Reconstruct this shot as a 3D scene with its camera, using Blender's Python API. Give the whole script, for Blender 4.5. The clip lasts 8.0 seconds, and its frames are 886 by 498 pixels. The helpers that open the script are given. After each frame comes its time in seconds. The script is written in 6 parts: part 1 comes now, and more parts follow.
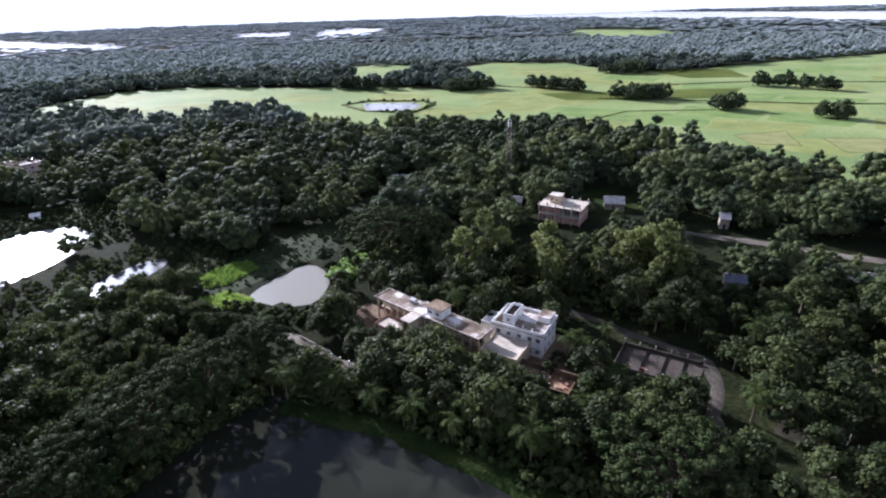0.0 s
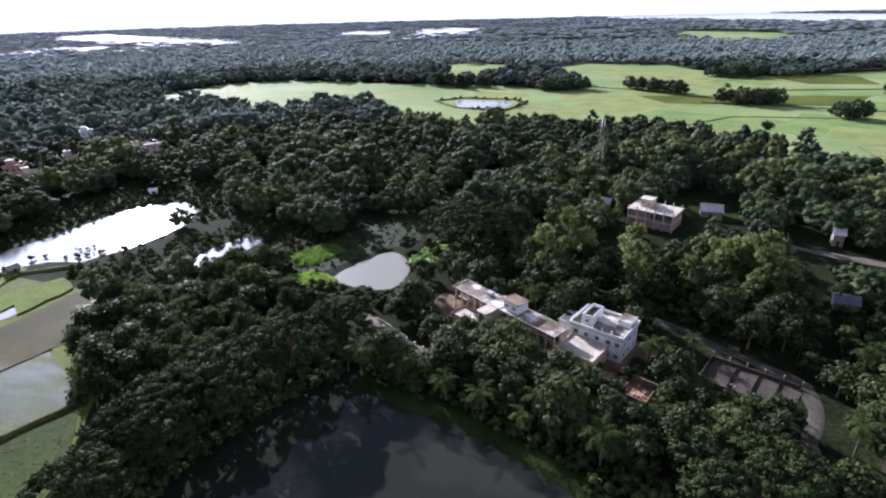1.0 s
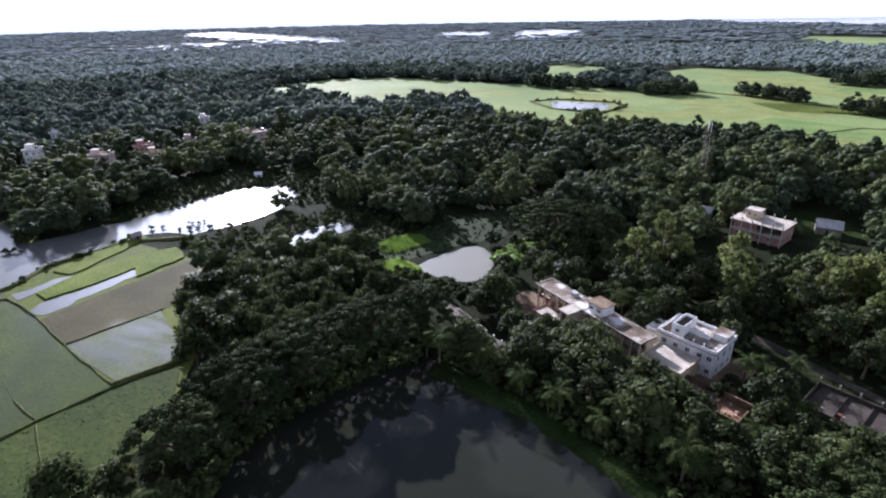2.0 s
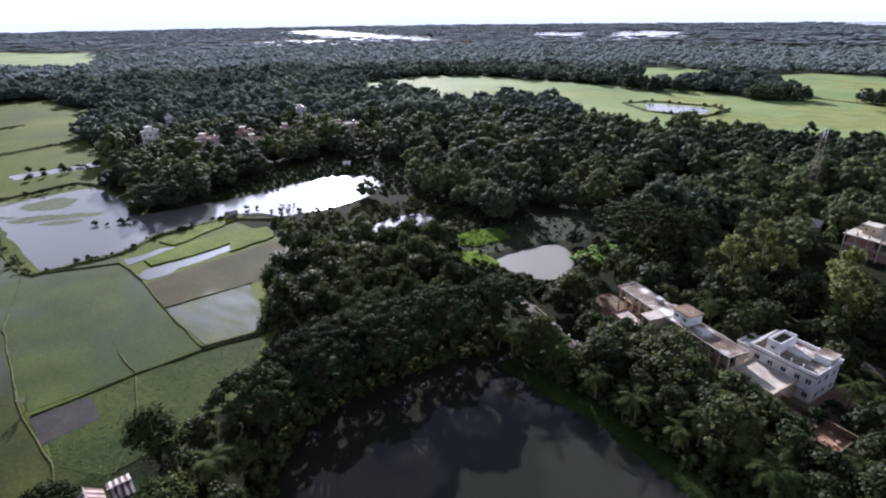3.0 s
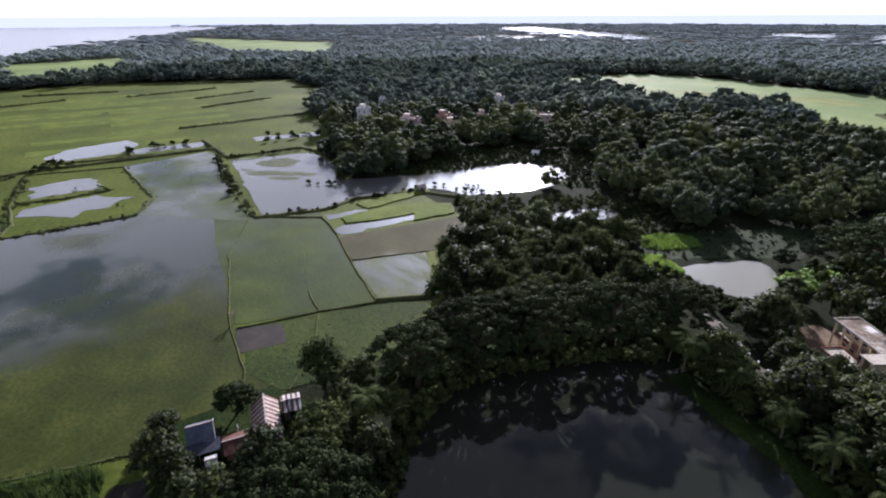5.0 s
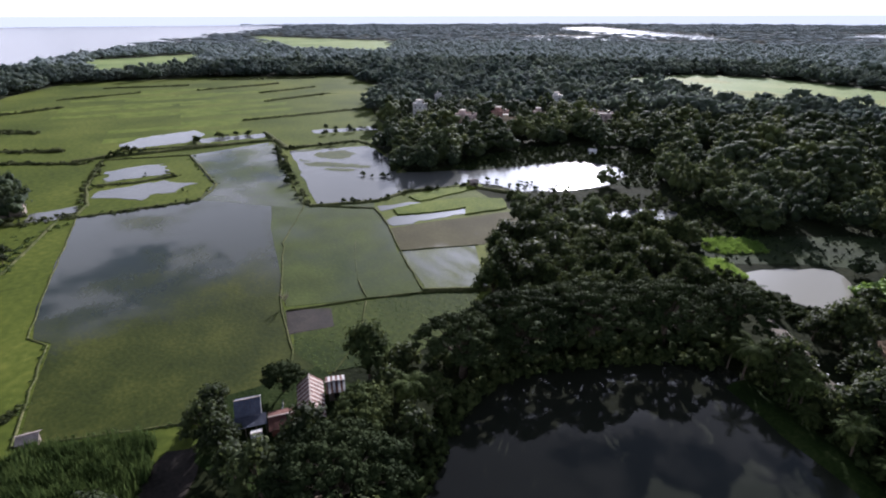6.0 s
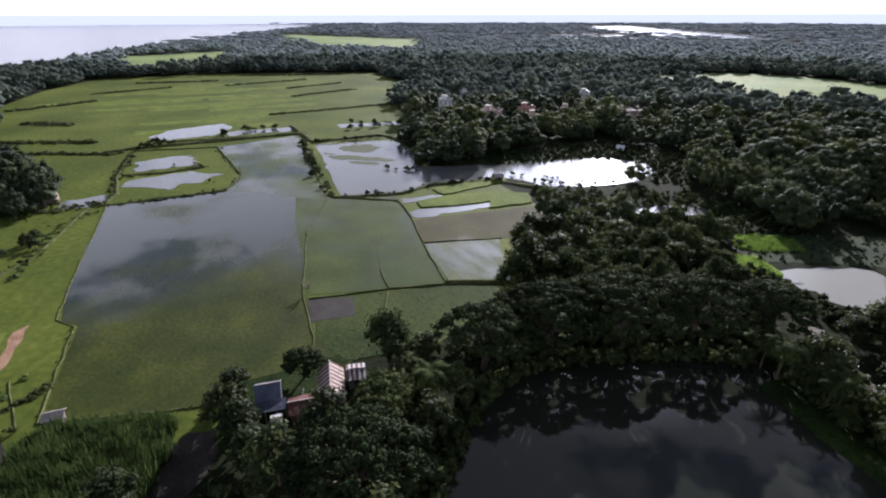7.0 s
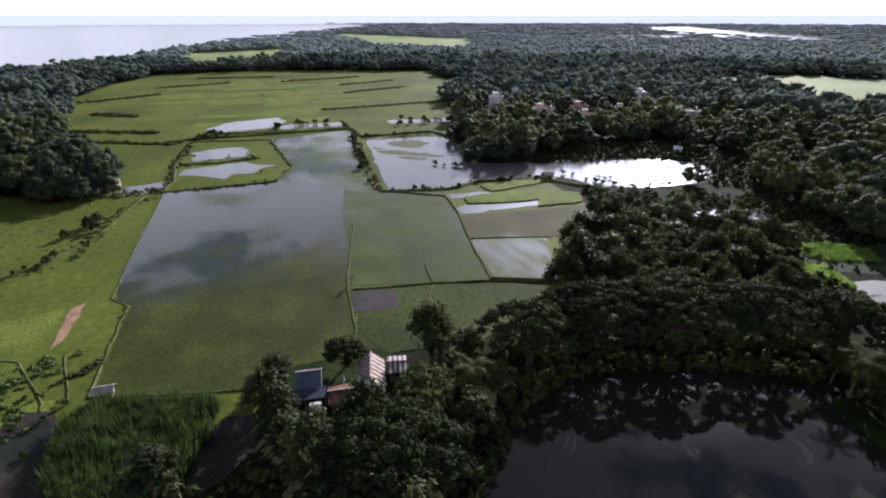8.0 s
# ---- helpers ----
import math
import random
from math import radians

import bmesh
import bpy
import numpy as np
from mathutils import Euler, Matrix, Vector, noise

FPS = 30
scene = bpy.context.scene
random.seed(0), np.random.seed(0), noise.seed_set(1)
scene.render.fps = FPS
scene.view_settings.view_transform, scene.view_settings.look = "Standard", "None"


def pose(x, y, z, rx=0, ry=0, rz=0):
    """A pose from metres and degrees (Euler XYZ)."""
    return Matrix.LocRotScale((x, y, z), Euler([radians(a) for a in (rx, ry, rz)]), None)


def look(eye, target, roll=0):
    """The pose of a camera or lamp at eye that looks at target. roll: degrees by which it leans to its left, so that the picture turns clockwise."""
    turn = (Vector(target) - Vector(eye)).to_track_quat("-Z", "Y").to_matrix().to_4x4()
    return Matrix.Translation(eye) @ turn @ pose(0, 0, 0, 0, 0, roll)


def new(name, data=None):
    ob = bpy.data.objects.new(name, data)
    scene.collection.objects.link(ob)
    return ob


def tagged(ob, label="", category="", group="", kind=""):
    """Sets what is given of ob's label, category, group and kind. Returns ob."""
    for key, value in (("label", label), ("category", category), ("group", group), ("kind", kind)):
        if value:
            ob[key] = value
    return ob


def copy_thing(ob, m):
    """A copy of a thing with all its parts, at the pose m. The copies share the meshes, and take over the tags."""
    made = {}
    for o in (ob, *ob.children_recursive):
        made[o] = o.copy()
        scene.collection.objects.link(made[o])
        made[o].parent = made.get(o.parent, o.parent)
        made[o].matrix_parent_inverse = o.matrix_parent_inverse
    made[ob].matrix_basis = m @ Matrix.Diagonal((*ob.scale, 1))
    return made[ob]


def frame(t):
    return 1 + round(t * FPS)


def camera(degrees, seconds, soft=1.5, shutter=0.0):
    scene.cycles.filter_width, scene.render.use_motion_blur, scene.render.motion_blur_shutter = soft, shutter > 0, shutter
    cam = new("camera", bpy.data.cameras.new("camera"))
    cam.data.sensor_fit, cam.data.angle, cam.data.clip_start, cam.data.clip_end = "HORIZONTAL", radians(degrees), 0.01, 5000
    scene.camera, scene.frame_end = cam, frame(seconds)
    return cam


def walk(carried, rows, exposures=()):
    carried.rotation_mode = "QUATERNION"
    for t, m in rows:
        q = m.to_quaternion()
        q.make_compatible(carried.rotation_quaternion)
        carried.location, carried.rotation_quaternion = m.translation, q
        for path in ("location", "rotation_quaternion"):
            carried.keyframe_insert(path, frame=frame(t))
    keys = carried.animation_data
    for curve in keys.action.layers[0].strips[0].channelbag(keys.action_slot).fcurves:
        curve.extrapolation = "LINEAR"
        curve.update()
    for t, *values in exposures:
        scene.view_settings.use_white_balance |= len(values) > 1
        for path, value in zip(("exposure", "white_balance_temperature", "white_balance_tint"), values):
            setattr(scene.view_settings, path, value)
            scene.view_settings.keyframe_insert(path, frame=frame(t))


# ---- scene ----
cam = camera(78.8, 8.0, 2.1)
PATH = [
    (0, (-0.716, 0.113, 80.25), (-0.729, 1.937, 79.43), -1.9),
    (0.5, (-0.532, -0.075, 79.29), (-0.691, 1.744, 78.474), -1.7),
    (1, (-0.609, -0.796, 78.235), (-0.921, 1.005, 77.424), -1.6),
    (1.5, (-0.842, -1.421, 77.169), (-1.312, 0.349, 76.364), -1.4),
    (3, (-1.391, -2.081, 73.685), (-2.263, -0.466, 72.891), -0.8),
    (3.5, (-1.122, -1.984, 72.483), (-2.139, -0.455, 71.69), -0.6),
    (4, (-1.113, -2.057, 71.192), (-2.272, -0.631, 70.402), -0.4),
    (4.5, (-0.823, -1.6, 70.017), (-2.11, -0.289, 69.225), -0.3),
    (5, (-0.677, -1.394, 68.975), (-2.054, -0.181, 68.18), -0.2),
    (6.5, (-0.928, -0.978, 65.165), (-2.451, 0.046, 64.371), -0.1),
    (7, (-1.518, -0.859, 63.883), (-3.057, 0.139, 63.087), -0.1),
    (7.5, (-2.533, -0.358, 62.649), (-4.102, 0.595, 61.855), -0.1),
    (8, (-3.41, -0.204, 61.454), (-5.033, 0.653, 60.66), -0.0),
]
walk(cam, [(t, look(eye, target, roll)) for t, eye, target, roll in PATH], [(0.0, 1.58, 5350, 25), (1.5, 1.5, 5350, 25), (3.5, 1.24, 5500, 24), (8.0, 1.06, 5650, 22)])

# ---- world, sun ----
SUN_AZ, SUN_EL = 40.0, 20.5          # degrees left of +y, degrees up
sun_dir = Vector((-math.sin(radians(SUN_AZ)) * math.cos(radians(SUN_EL)),
                  math.cos(radians(SUN_AZ)) * math.cos(radians(SUN_EL)), math.sin(radians(SUN_EL))))
world = bpy.data.worlds.new("world")
scene.world = world
world.use_nodes = True
wn, wl = world.node_tree.nodes, world.node_tree.links
wn.clear()
w_out = wn.new("ShaderNodeOutputWorld")
w_bg = wn.new("ShaderNodeBackground")
w_sky = wn.new("ShaderNodeTexSky")
w_sky.sky_type = "NISHITA"
w_sky.sun_disc = False
w_sky.sun_elevation = radians(SUN_EL)
w_sky.sun_rotation = radians(-SUN_AZ)
w_sky.air_density, w_sky.dust_density = 1.0, 0.4
w_co = wn.new("ShaderNodeTexCoord")
w_map = wn.new("ShaderNodeMapping")
w_map.inputs["Scale"].default_value = (1.0, 1.0, 2.4)
w_map.inputs["Location"].default_value = (0.1, 0.45, 0.35)
w_noise = wn.new("ShaderNodeTexNoise")
w_noise.inputs["Scale"].default_value = 5.0
w_noise.inputs["Detail"].default_value = 8.0
w_noise.inputs["Roughness"].default_value = 0.56
w_cover = wn.new("ShaderNodeMapRange")
w_cover.inputs["From Min"].default_value = 0.47
w_cover.inputs["From Max"].default_value = 0.545
w_cover.inputs["To Min"].default_value = 0.05        # thin veil everywhere
w_dot = wn.new("ShaderNodeVectorMath")
w_dot.operation = "DOT_PRODUCT"
w_dot.inputs[1].default_value = sun_dir
w_near = wn.new("ShaderNodeMapRange")          # clouds are brightest round the sun
w_near.interpolation_type = "SMOOTHSTEP"
w_near.inputs["From Min"].default_value = 0.93
w_near.inputs["From Max"].default_value = 1.0
w_near.inputs["To Max"].default_value = 46.0
w_base = wn.new("ShaderNodeMapRange")          # cloud: pale near the horizon, grey bases overhead
w_base.inputs["From Min"].default_value = 0.02
w_base.inputs["From Max"].default_value = 0.72
w_base.inputs["To Min"].default_value = 13.5
w_base.inputs["To Max"].default_value = 4.2
w_veil = wn.new("ShaderNodeMapRange")          # and they thicken to a veil there
w_veil.interpolation_type = "SMOOTHSTEP"
w_veil.inputs["From Min"].default_value = 0.8
w_veil.inputs["From Max"].default_value = 1.0
w_veil.inputs["To Max"].default_value = 0.16
w_add = wn.new("ShaderNodeMath")
w_high = wn.new("ShaderNodeMath")              # fewer clouds overhead
w_high.operation = "MULTIPLY_ADD"
w_high.inputs[1].default_value, w_high.inputs[2].default_value = -0.16, 0.09
w_sum = wn.new("ShaderNodeMath")
w_tint = wn.new("ShaderNodeMix")
w_tint.data_type = "RGBA"
w_tint.blend_type = "MULTIPLY"
w_tint.inputs["Factor"].default_value = 1.0
w_tint.inputs["B"].default_value = (0.97, 0.985, 1.0, 1)
w_dim = wn.new("ShaderNodeMix")                # darkens the clear parts so that the clouds stand out
w_dim.data_type = "RGBA"
w_dim.blend_type = "MULTIPLY"
w_dim.inputs["Factor"].default_value = 1.0
w_dim.inputs["B"].default_value = (0.5, 0.5, 0.52, 1)
w_xyz = wn.new("ShaderNodeSeparateXYZ")
w_low = wn.new("ShaderNodeMapRange")           # pale haze near the horizon
w_low.interpolation_type = "SMOOTHSTEP"
w_low.inputs["From Min"].default_value = 0.0
w_low.inputs["From Max"].default_value = 0.31
w_low.inputs["To Min"].default_value = 0.95
w_low.inputs["To Max"].default_value = 0.0
w_max = wn.new("ShaderNodeMath")
w_max.operation = "MAXIMUM"
w_mix = wn.new("ShaderNodeMix")
w_mix.data_type = "RGBA"
w_bg.inputs["Strength"].default_value = 0.052
wl.new(w_co.outputs["Generated"], w_map.inputs["Vector"])
wl.new(w_co.outputs["Generated"], w_dot.inputs[0])
wl.new(w_co.outputs["Generated"], w_xyz.inputs["Vector"])
wl.new(w_map.outputs["Vector"], w_noise.inputs["Vector"])
wl.new(w_dot.outputs["Value"], w_veil.inputs["Value"])
wl.new(w_noise.outputs["Fac"], w_add.inputs[0])
wl.new(w_veil.outputs["Result"], w_add.inputs[1])
wl.new(w_xyz.outputs["Z"], w_high.inputs[0])
wl.new(w_add.outputs[0], w_sum.inputs[0])
wl.new(w_high.outputs[0], w_sum.inputs[1])
wl.new(w_sum.outputs[0], w_cover.inputs["Value"])
wl.new(w_dot.outputs["Value"], w_near.inputs["Value"])
wl.new(w_xyz.outputs["Z"], w_low.inputs["Value"])
wl.new(w_xyz.outputs["Z"], w_base.inputs["Value"])
wl.new(w_base.outputs["Result"], w_near.inputs["To Min"])
wl.new(w_near.outputs["Result"], w_tint.inputs["A"])
wl.new(w_cover.outputs["Result"], w_max.inputs[0])
wl.new(w_low.outputs["Result"], w_max.inputs[1])
wl.new(w_max.outputs[0], w_mix.inputs["Factor"])
wl.new(w_sky.outputs["Color"], w_dim.inputs["A"])
wl.new(w_dim.outputs["Result"], w_mix.inputs["A"])
wl.new(w_tint.outputs["Result"], w_mix.inputs["B"])
wl.new(w_mix.outputs["Result"], w_bg.inputs["Color"])
wl.new(w_bg.outputs["Background"], w_out.inputs["Surface"])

sun_data = bpy.data.lights.new("sun", "SUN")
sun_data.energy, sun_data.angle, sun_data.color = 5.0, radians(0.6), (1.0, 0.93, 0.82)
sun_ob = new("sun", sun_data)
sun_ob.matrix_world = look(sun_dir * 300, (0, 0, 0))


# ---- materials ----
def ramp(nodes, stops):
    r = nodes.new("ShaderNodeValToRGB")
    el = r.color_ramp.elements
    el[0].position, el[0].color = stops[0][0], (*stops[0][1], 1)
    el[1].position, el[1].color = stops[-1][0], (*stops[-1][1], 1)
    for p, c in stops[1:-1]:
        e = el.new(p)
        e.color = (*c, 1)
    return r


def surface(name, stops, scale=0.5, fine=6.0, rough=0.8, bump=0.3, bump_dist=0.05, metal=0.0, spec=0.15, by_object=0.0, stretch=(1, 1, 1), fine_mix=0.45, detail=5):
    """A principled surface whose colour runs over stops by coarse and fine noise, with fine relief."""
    m = bpy.data.materials.new(name)
    m.use_nodes = True
    n, l = m.node_tree.nodes, m.node_tree.links
    b = n["Principled BSDF"]
    geo = n.new("ShaderNodeNewGeometry")
    mp = n.new("ShaderNodeMapping")
    mp.inputs["Scale"].default_value = stretch
    l.new(geo.outputs["Position"], mp.inputs["Vector"])
    a, f = n.new("ShaderNodeTexNoise"), n.new("ShaderNodeTexNoise")
    a.inputs["Scale"].default_value, f.inputs["Scale"].default_value = scale, fine
    a.inputs["Detail"].default_value = detail
    f.inputs["Detail"].default_value = 3
    l.new(mp.outputs["Vector"], a.inputs["Vector"])
    l.new(mp.outputs["Vector"], f.inputs["Vector"])
    mx = n.new("ShaderNodeMix")
    mx.inputs["Factor"].default_value = fine_mix
    l.new(a.outputs["Fac"], mx.inputs["A"])
    l.new(f.outputs["Fac"], mx.inputs["B"])
    val = mx.outputs["Result"]
    if by_object:
        info = n.new("ShaderNodeObjectInfo")
        ma = n.new("ShaderNodeMath")
        ma.operation = "MULTIPLY_ADD"
        ma.inputs[1].default_value, ma.inputs[2].default_value = by_object, -by_object / 2
        l.new(info.outputs["Random"], ma.inputs[0])
        ad = n.new("ShaderNodeMath")
        ad.operation = "ADD"
        l.new(val, ad.inputs[0])
        l.new(ma.outputs[0], ad.inputs[1])
        val = ad.outputs[0]
    r = ramp(n, stops)
    l.new(val, r.inputs["Fac"])
    l.new(r.outputs["Color"], b.inputs["Base Color"])
    b.inputs["Roughness"].default_value = rough
    b.inputs["Metallic"].default_value = metal
    b.inputs["Specular IOR Level"].default_value = spec
    if bump:
        bp = n.new("ShaderNodeBump")
        bp.inputs["Strength"].default_value, bp.inputs["Distance"].default_value = bump, bump_dist
        l.new(f.outputs["Fac"], bp.inputs["Height"])
        l.new(bp.outputs["Normal"], b.inputs["Normal"])
    return m


def foliage(name, dark, mid, light, through_light=0.35, rough=0.6, spec=0.18, sheen=0.0, patch=0.06, vary=0.5):
    """Leaves: colour varies leaf by leaf and tree by tree, with light coming through."""
    m = bpy.data.materials.new(name)
    m.use_nodes = True
    n, l = m.node_tree.nodes, m.node_tree.links
    b = n["Principled BSDF"]
    geo = n.new("ShaderNodeNewGeometry")
    info = n.new("ShaderNodeObjectInfo")
    no = n.new("ShaderNodeTexNoise")
    no.inputs["Scale"].default_value = patch
    no.inputs["Detail"].default_value = 3
    l.new(geo.outputs["Position"], no.inputs["Vector"])
    s1 = n.new("ShaderNodeMath")
    s1.operation = "MULTIPLY_ADD"
    s1.inputs[1].default_value = vary
    l.new(geo.outputs["Random Per Island"], s1.inputs[0])
    s2 = n.new("ShaderNodeMath")
    s2.operation = "MULTIPLY_ADD"
    s2.inputs[1].default_value, s2.inputs[2].default_value = 0.3, -0.03 - vary / 2
    l.new(info.outputs["Random"], s2.inputs[0])
    s3 = n.new("ShaderNodeMath")
    s3.operation = "ADD"
    l.new(no.outputs["Fac"], s3.inputs[0])
    l.new(s2.outputs[0], s3.inputs[1])
    l.new(s3.outputs[0], s1.inputs[2])
    dark, mid, light = ([0.85 * q + 0.15 * (0.3 * c[0] + 0.6 * c[1] + 0.1 * c[2]) for q in c] for c in (dark, mid, light))
    r = ramp(n, [(0.2, dark), (0.55, mid), (0.95, light)])
    l.new(s1.outputs[0], r.inputs["Fac"])
    l.new(r.outputs["Color"], b.inputs["Base Color"])
    b.inputs["Roughness"].default_value = rough
    b.inputs["Specular IOR Level"].default_value = spec
    # bluish sheen, strong on the distant woods to stand in for haze
    b.inputs["Sheen Weight"].default_value = sheen
    b.inputs["Sheen Roughness"].default_value = 0.6
    b.inputs["Sheen Tint"].default_value = (0.72, 0.84, 1.0, 1)
    tr = n.new("ShaderNodeBsdfTranslucent")
    hs = n.new("ShaderNodeHueSaturation")
    hs.inputs["Hue"].default_value, hs.inputs["Value"].default_value = 0.48, 1.5
    l.new(r.outputs["Color"], hs.inputs["Color"])
    l.new(hs.outputs["Color"], tr.inputs["Color"])
    mx = n.new("ShaderNodeMixShader")
    mx.inputs["Fac"].default_value = through_light
    l.new(b.outputs["BSDF"], mx.inputs[1])
    l.new(tr.outputs["BSDF"], mx.inputs[2])
    l.new(mx.outputs["Shader"], n["Material Output"].inputs["Surface"])
    return m


def water(name, colour, rough=0.06, ripple=0.06, scale=0.6, weed=None, weed_lo=0.5, weed_hi=0.6, weed_scale=0.05, stretch=(1, 1, 1), grad=None):
    """Still water with a light ripple; weed: colours of plants that stand in it, in patches (grad: x, y, way, thins out along a line)."""
    m = bpy.data.materials.new(name)
    m.use_nodes = True
    n, l = m.node_tree.nodes, m.node_tree.links
    b = n["Principled BSDF"]
    geo = n.new("ShaderNodeNewGeometry")
    no = n.new("ShaderNodeTexNoise")
    no.inputs["Scale"].default_value = scale
    no.inputs["Detail"].default_value = 4
    l.new(geo.outputs["Position"], no.inputs["Vector"])
    bp = n.new("ShaderNodeBump")
    bp.inputs["Strength"].default_value, bp.inputs["Distance"].default_value = ripple, 0.3
    l.new(no.outputs["Fac"], bp.inputs["Height"])
    l.new(bp.outputs["Normal"], b.inputs["Normal"])
    b.inputs["Base Color"].default_value = (*colour, 1)
    b.inputs["Roughness"].default_value = rough
    b.inputs["IOR"].default_value = 1.33
    if weed:
        mp = n.new("ShaderNodeMapping")
        mp.inputs["Scale"].default_value = stretch
        l.new(geo.outputs["Position"], mp.inputs["Vector"])
        big, fine = n.new("ShaderNodeTexNoise"), n.new("ShaderNodeTexNoise")
        big.inputs["Scale"].default_value, fine.inputs["Scale"].default_value = weed_scale, 1.1
        big.inputs["Detail"].default_value, fine.inputs["Detail"].default_value = 5, 4
        l.new(mp.outputs["Vector"], big.inputs["Vector"])
        l.new(geo.outputs["Position"], fine.inputs["Vector"])
        mx = n.new("ShaderNodeMix")
        mx.inputs["Factor"].default_value = 0.22
        l.new(big.outputs["Fac"], mx.inputs["A"])
        l.new(fine.outputs["Fac"], mx.inputs["B"])
        val = mx.outputs["Result"]
        if grad:
            gx, gy, g0, gain = grad
            dot = n.new("ShaderNodeVectorMath")
            dot.operation = "DOT_PRODUCT"
            dot.inputs[1].default_value = (gx, gy, 0)
            l.new(geo.outputs["Position"], dot.inputs[0])
            sc = n.new("ShaderNodeMath")
            sc.operation = "MULTIPLY_ADD"
            sc.inputs[1].default_value, sc.inputs[2].default_value = gain, -g0 * gain
            l.new(dot.outputs["Value"], sc.inputs[0])
            cl = n.new("ShaderNodeClamp")
            cl.inputs["Min"].default_value, cl.inputs["Max"].default_value = -0.13, 0.3
            l.new(sc.outputs[0], cl.inputs["Value"])
            ad = n.new("ShaderNodeMath")
            ad.operation = "ADD"
            l.new(val, ad.inputs[0])
            l.new(cl.outputs[0], ad.inputs[1])
            val = ad.outputs[0]
        mr = n.new("ShaderNodeMapRange")
        mr.inputs["From Min"].default_value, mr.inputs["From Max"].default_value = weed_lo, weed_hi
        l.new(val, mr.inputs["Value"])
        r = ramp(n, [(0.34, weed[0]), (0.5, weed[1]), (0.66, weed[2])])
        plots = n.new("ShaderNodeTexNoise")
        plots.inputs["Scale"].default_value, plots.inputs["Detail"].default_value = 0.09, 6
        l.new(geo.outputs["Position"], plots.inputs["Vector"])
        tone = n.new("ShaderNodeMix")
        tone.inputs["Factor"].default_value = 0.6
        l.new(fine.outputs["Fac"], tone.inputs["A"])
        l.new(plots.outputs["Fac"], tone.inputs["B"])
        l.new(tone.outputs["Result"], r.inputs["Fac"])
        gr = n.new("ShaderNodeBsdfPrincipled")
        gr.inputs["Roughness"].default_value = 0.9
        gr.inputs["Specular IOR Level"].default_value = 0.08
        l.new(r.outputs["Color"], gr.inputs["Base Color"])
        b2 = n.new("ShaderNodeBump")
        b2.inputs["Strength"].default_value, b2.inputs["Distance"].default_value = 0.25, 0.4
        l.new(fine.outputs["Fac"], b2.inputs["Height"])
        l.new(b2.outputs["Normal"], gr.inputs["Normal"])
        ms = n.new("ShaderNodeMixShader")
        l.new(mr.outputs["Result"], ms.inputs["Fac"])
        l.new(b.outputs["BSDF"], ms.inputs[1])
        l.new(gr.outputs["BSDF"], ms.inputs[2])
        l.new(ms.outputs["Shader"], n["Material Output"].inputs["Surface"])
    return m


# base colour also carries the dense shade under the trees
M_GROUND_SHADED = surface("undergrowth", [(0.34, (0.006, 0.009, 0.004)), (0.5, (0.013, 0.017, 0.007)), (0.66, (0.03, 0.033, 0.014))], 0.06, 0.9, 0.95, 0.6, 0.4, spec=0.03)
# this and the fresh and ripening tints carry extra blue for haze
M_RICE_HAZED = surface("rice", [(0.36, (0.115, 0.165, 0.06)), (0.5, (0.165, 0.215, 0.08)), (0.64, (0.225, 0.26, 0.105))], 0.012, 0.35, 0.8, 0.25, 0.35, fine_mix=0.35, spec=0.03)
M_RICE_DEEP = surface("deep_rice", [(0.36, (0.038, 0.054, 0.009)), (0.5, (0.066, 0.086, 0.014)), (0.64, (0.104, 0.12, 0.022))], 0.018, 0.5, 0.8, 0.25, 0.35, fine_mix=0.4, spec=0.03)
M_RICE_FRESH_HAZED = surface("fresh_rice_hazed", [(0.36, (0.09, 0.145, 0.045)), (0.5, (0.135, 0.195, 0.06)), (0.64, (0.18, 0.225, 0.075))], 0.05, 0.6, 0.8, 0.25, 0.35, fine_mix=0.4, spec=0.03)
M_RICE_RIPE_HAZED = surface("ripening_rice_hazed", [(0.36, (0.13, 0.155, 0.05)), (0.5, (0.175, 0.2, 0.065)), (0.64, (0.22, 0.24, 0.085))], 0.05, 0.6, 0.8, 0.25, 0.35, fine_mix=0.4, spec=0.03)
M_RICE_OLIVE = surface("olive_rice", [(0.36, (0.013, 0.023, 0.007)), (0.5, (0.029, 0.043, 0.010)), (0.64, (0.058, 0.074, 0.017))], 0.03, 0.8, 0.8, 0.25, 0.35, fine_mix=0.45, spec=0.03)
M_STUBBLE = surface("bare_soil", [(0.35, (0.12, 0.14, 0.045)), (0.5, (0.17, 0.18, 0.06)), (0.65, (0.22, 0.22, 0.085))], 0.08, 1.2, 0.9, 0.5, 0.2)
M_BUND = surface("bund_grass", [(0.35, (0.028, 0.038, 0.012)), (0.5, (0.062, 0.07, 0.026)), (0.65, (0.12, 0.118, 0.055))], 0.3, 1.6, 0.95, 0.6, 0.2, spec=0.03)
M_BRIGHT_GRASS = surface("bright_grass", [(0.35, (0.055, 0.08, 0.014)), (0.5, (0.092, 0.122, 0.02)), (0.65, (0.14, 0.165, 0.034))], 0.1, 1.4, 0.85, 0.7, 0.3, spec=0.03)
M_DARK_GRASS = surface("dark_grass", [(0.35, (0.008, 0.015, 0.004)), (0.5, (0.015, 0.026, 0.006)), (0.65, (0.03, 0.042, 0.012))], 0.1, 1.4, 0.9, 0.7, 0.3, spec=0.03)
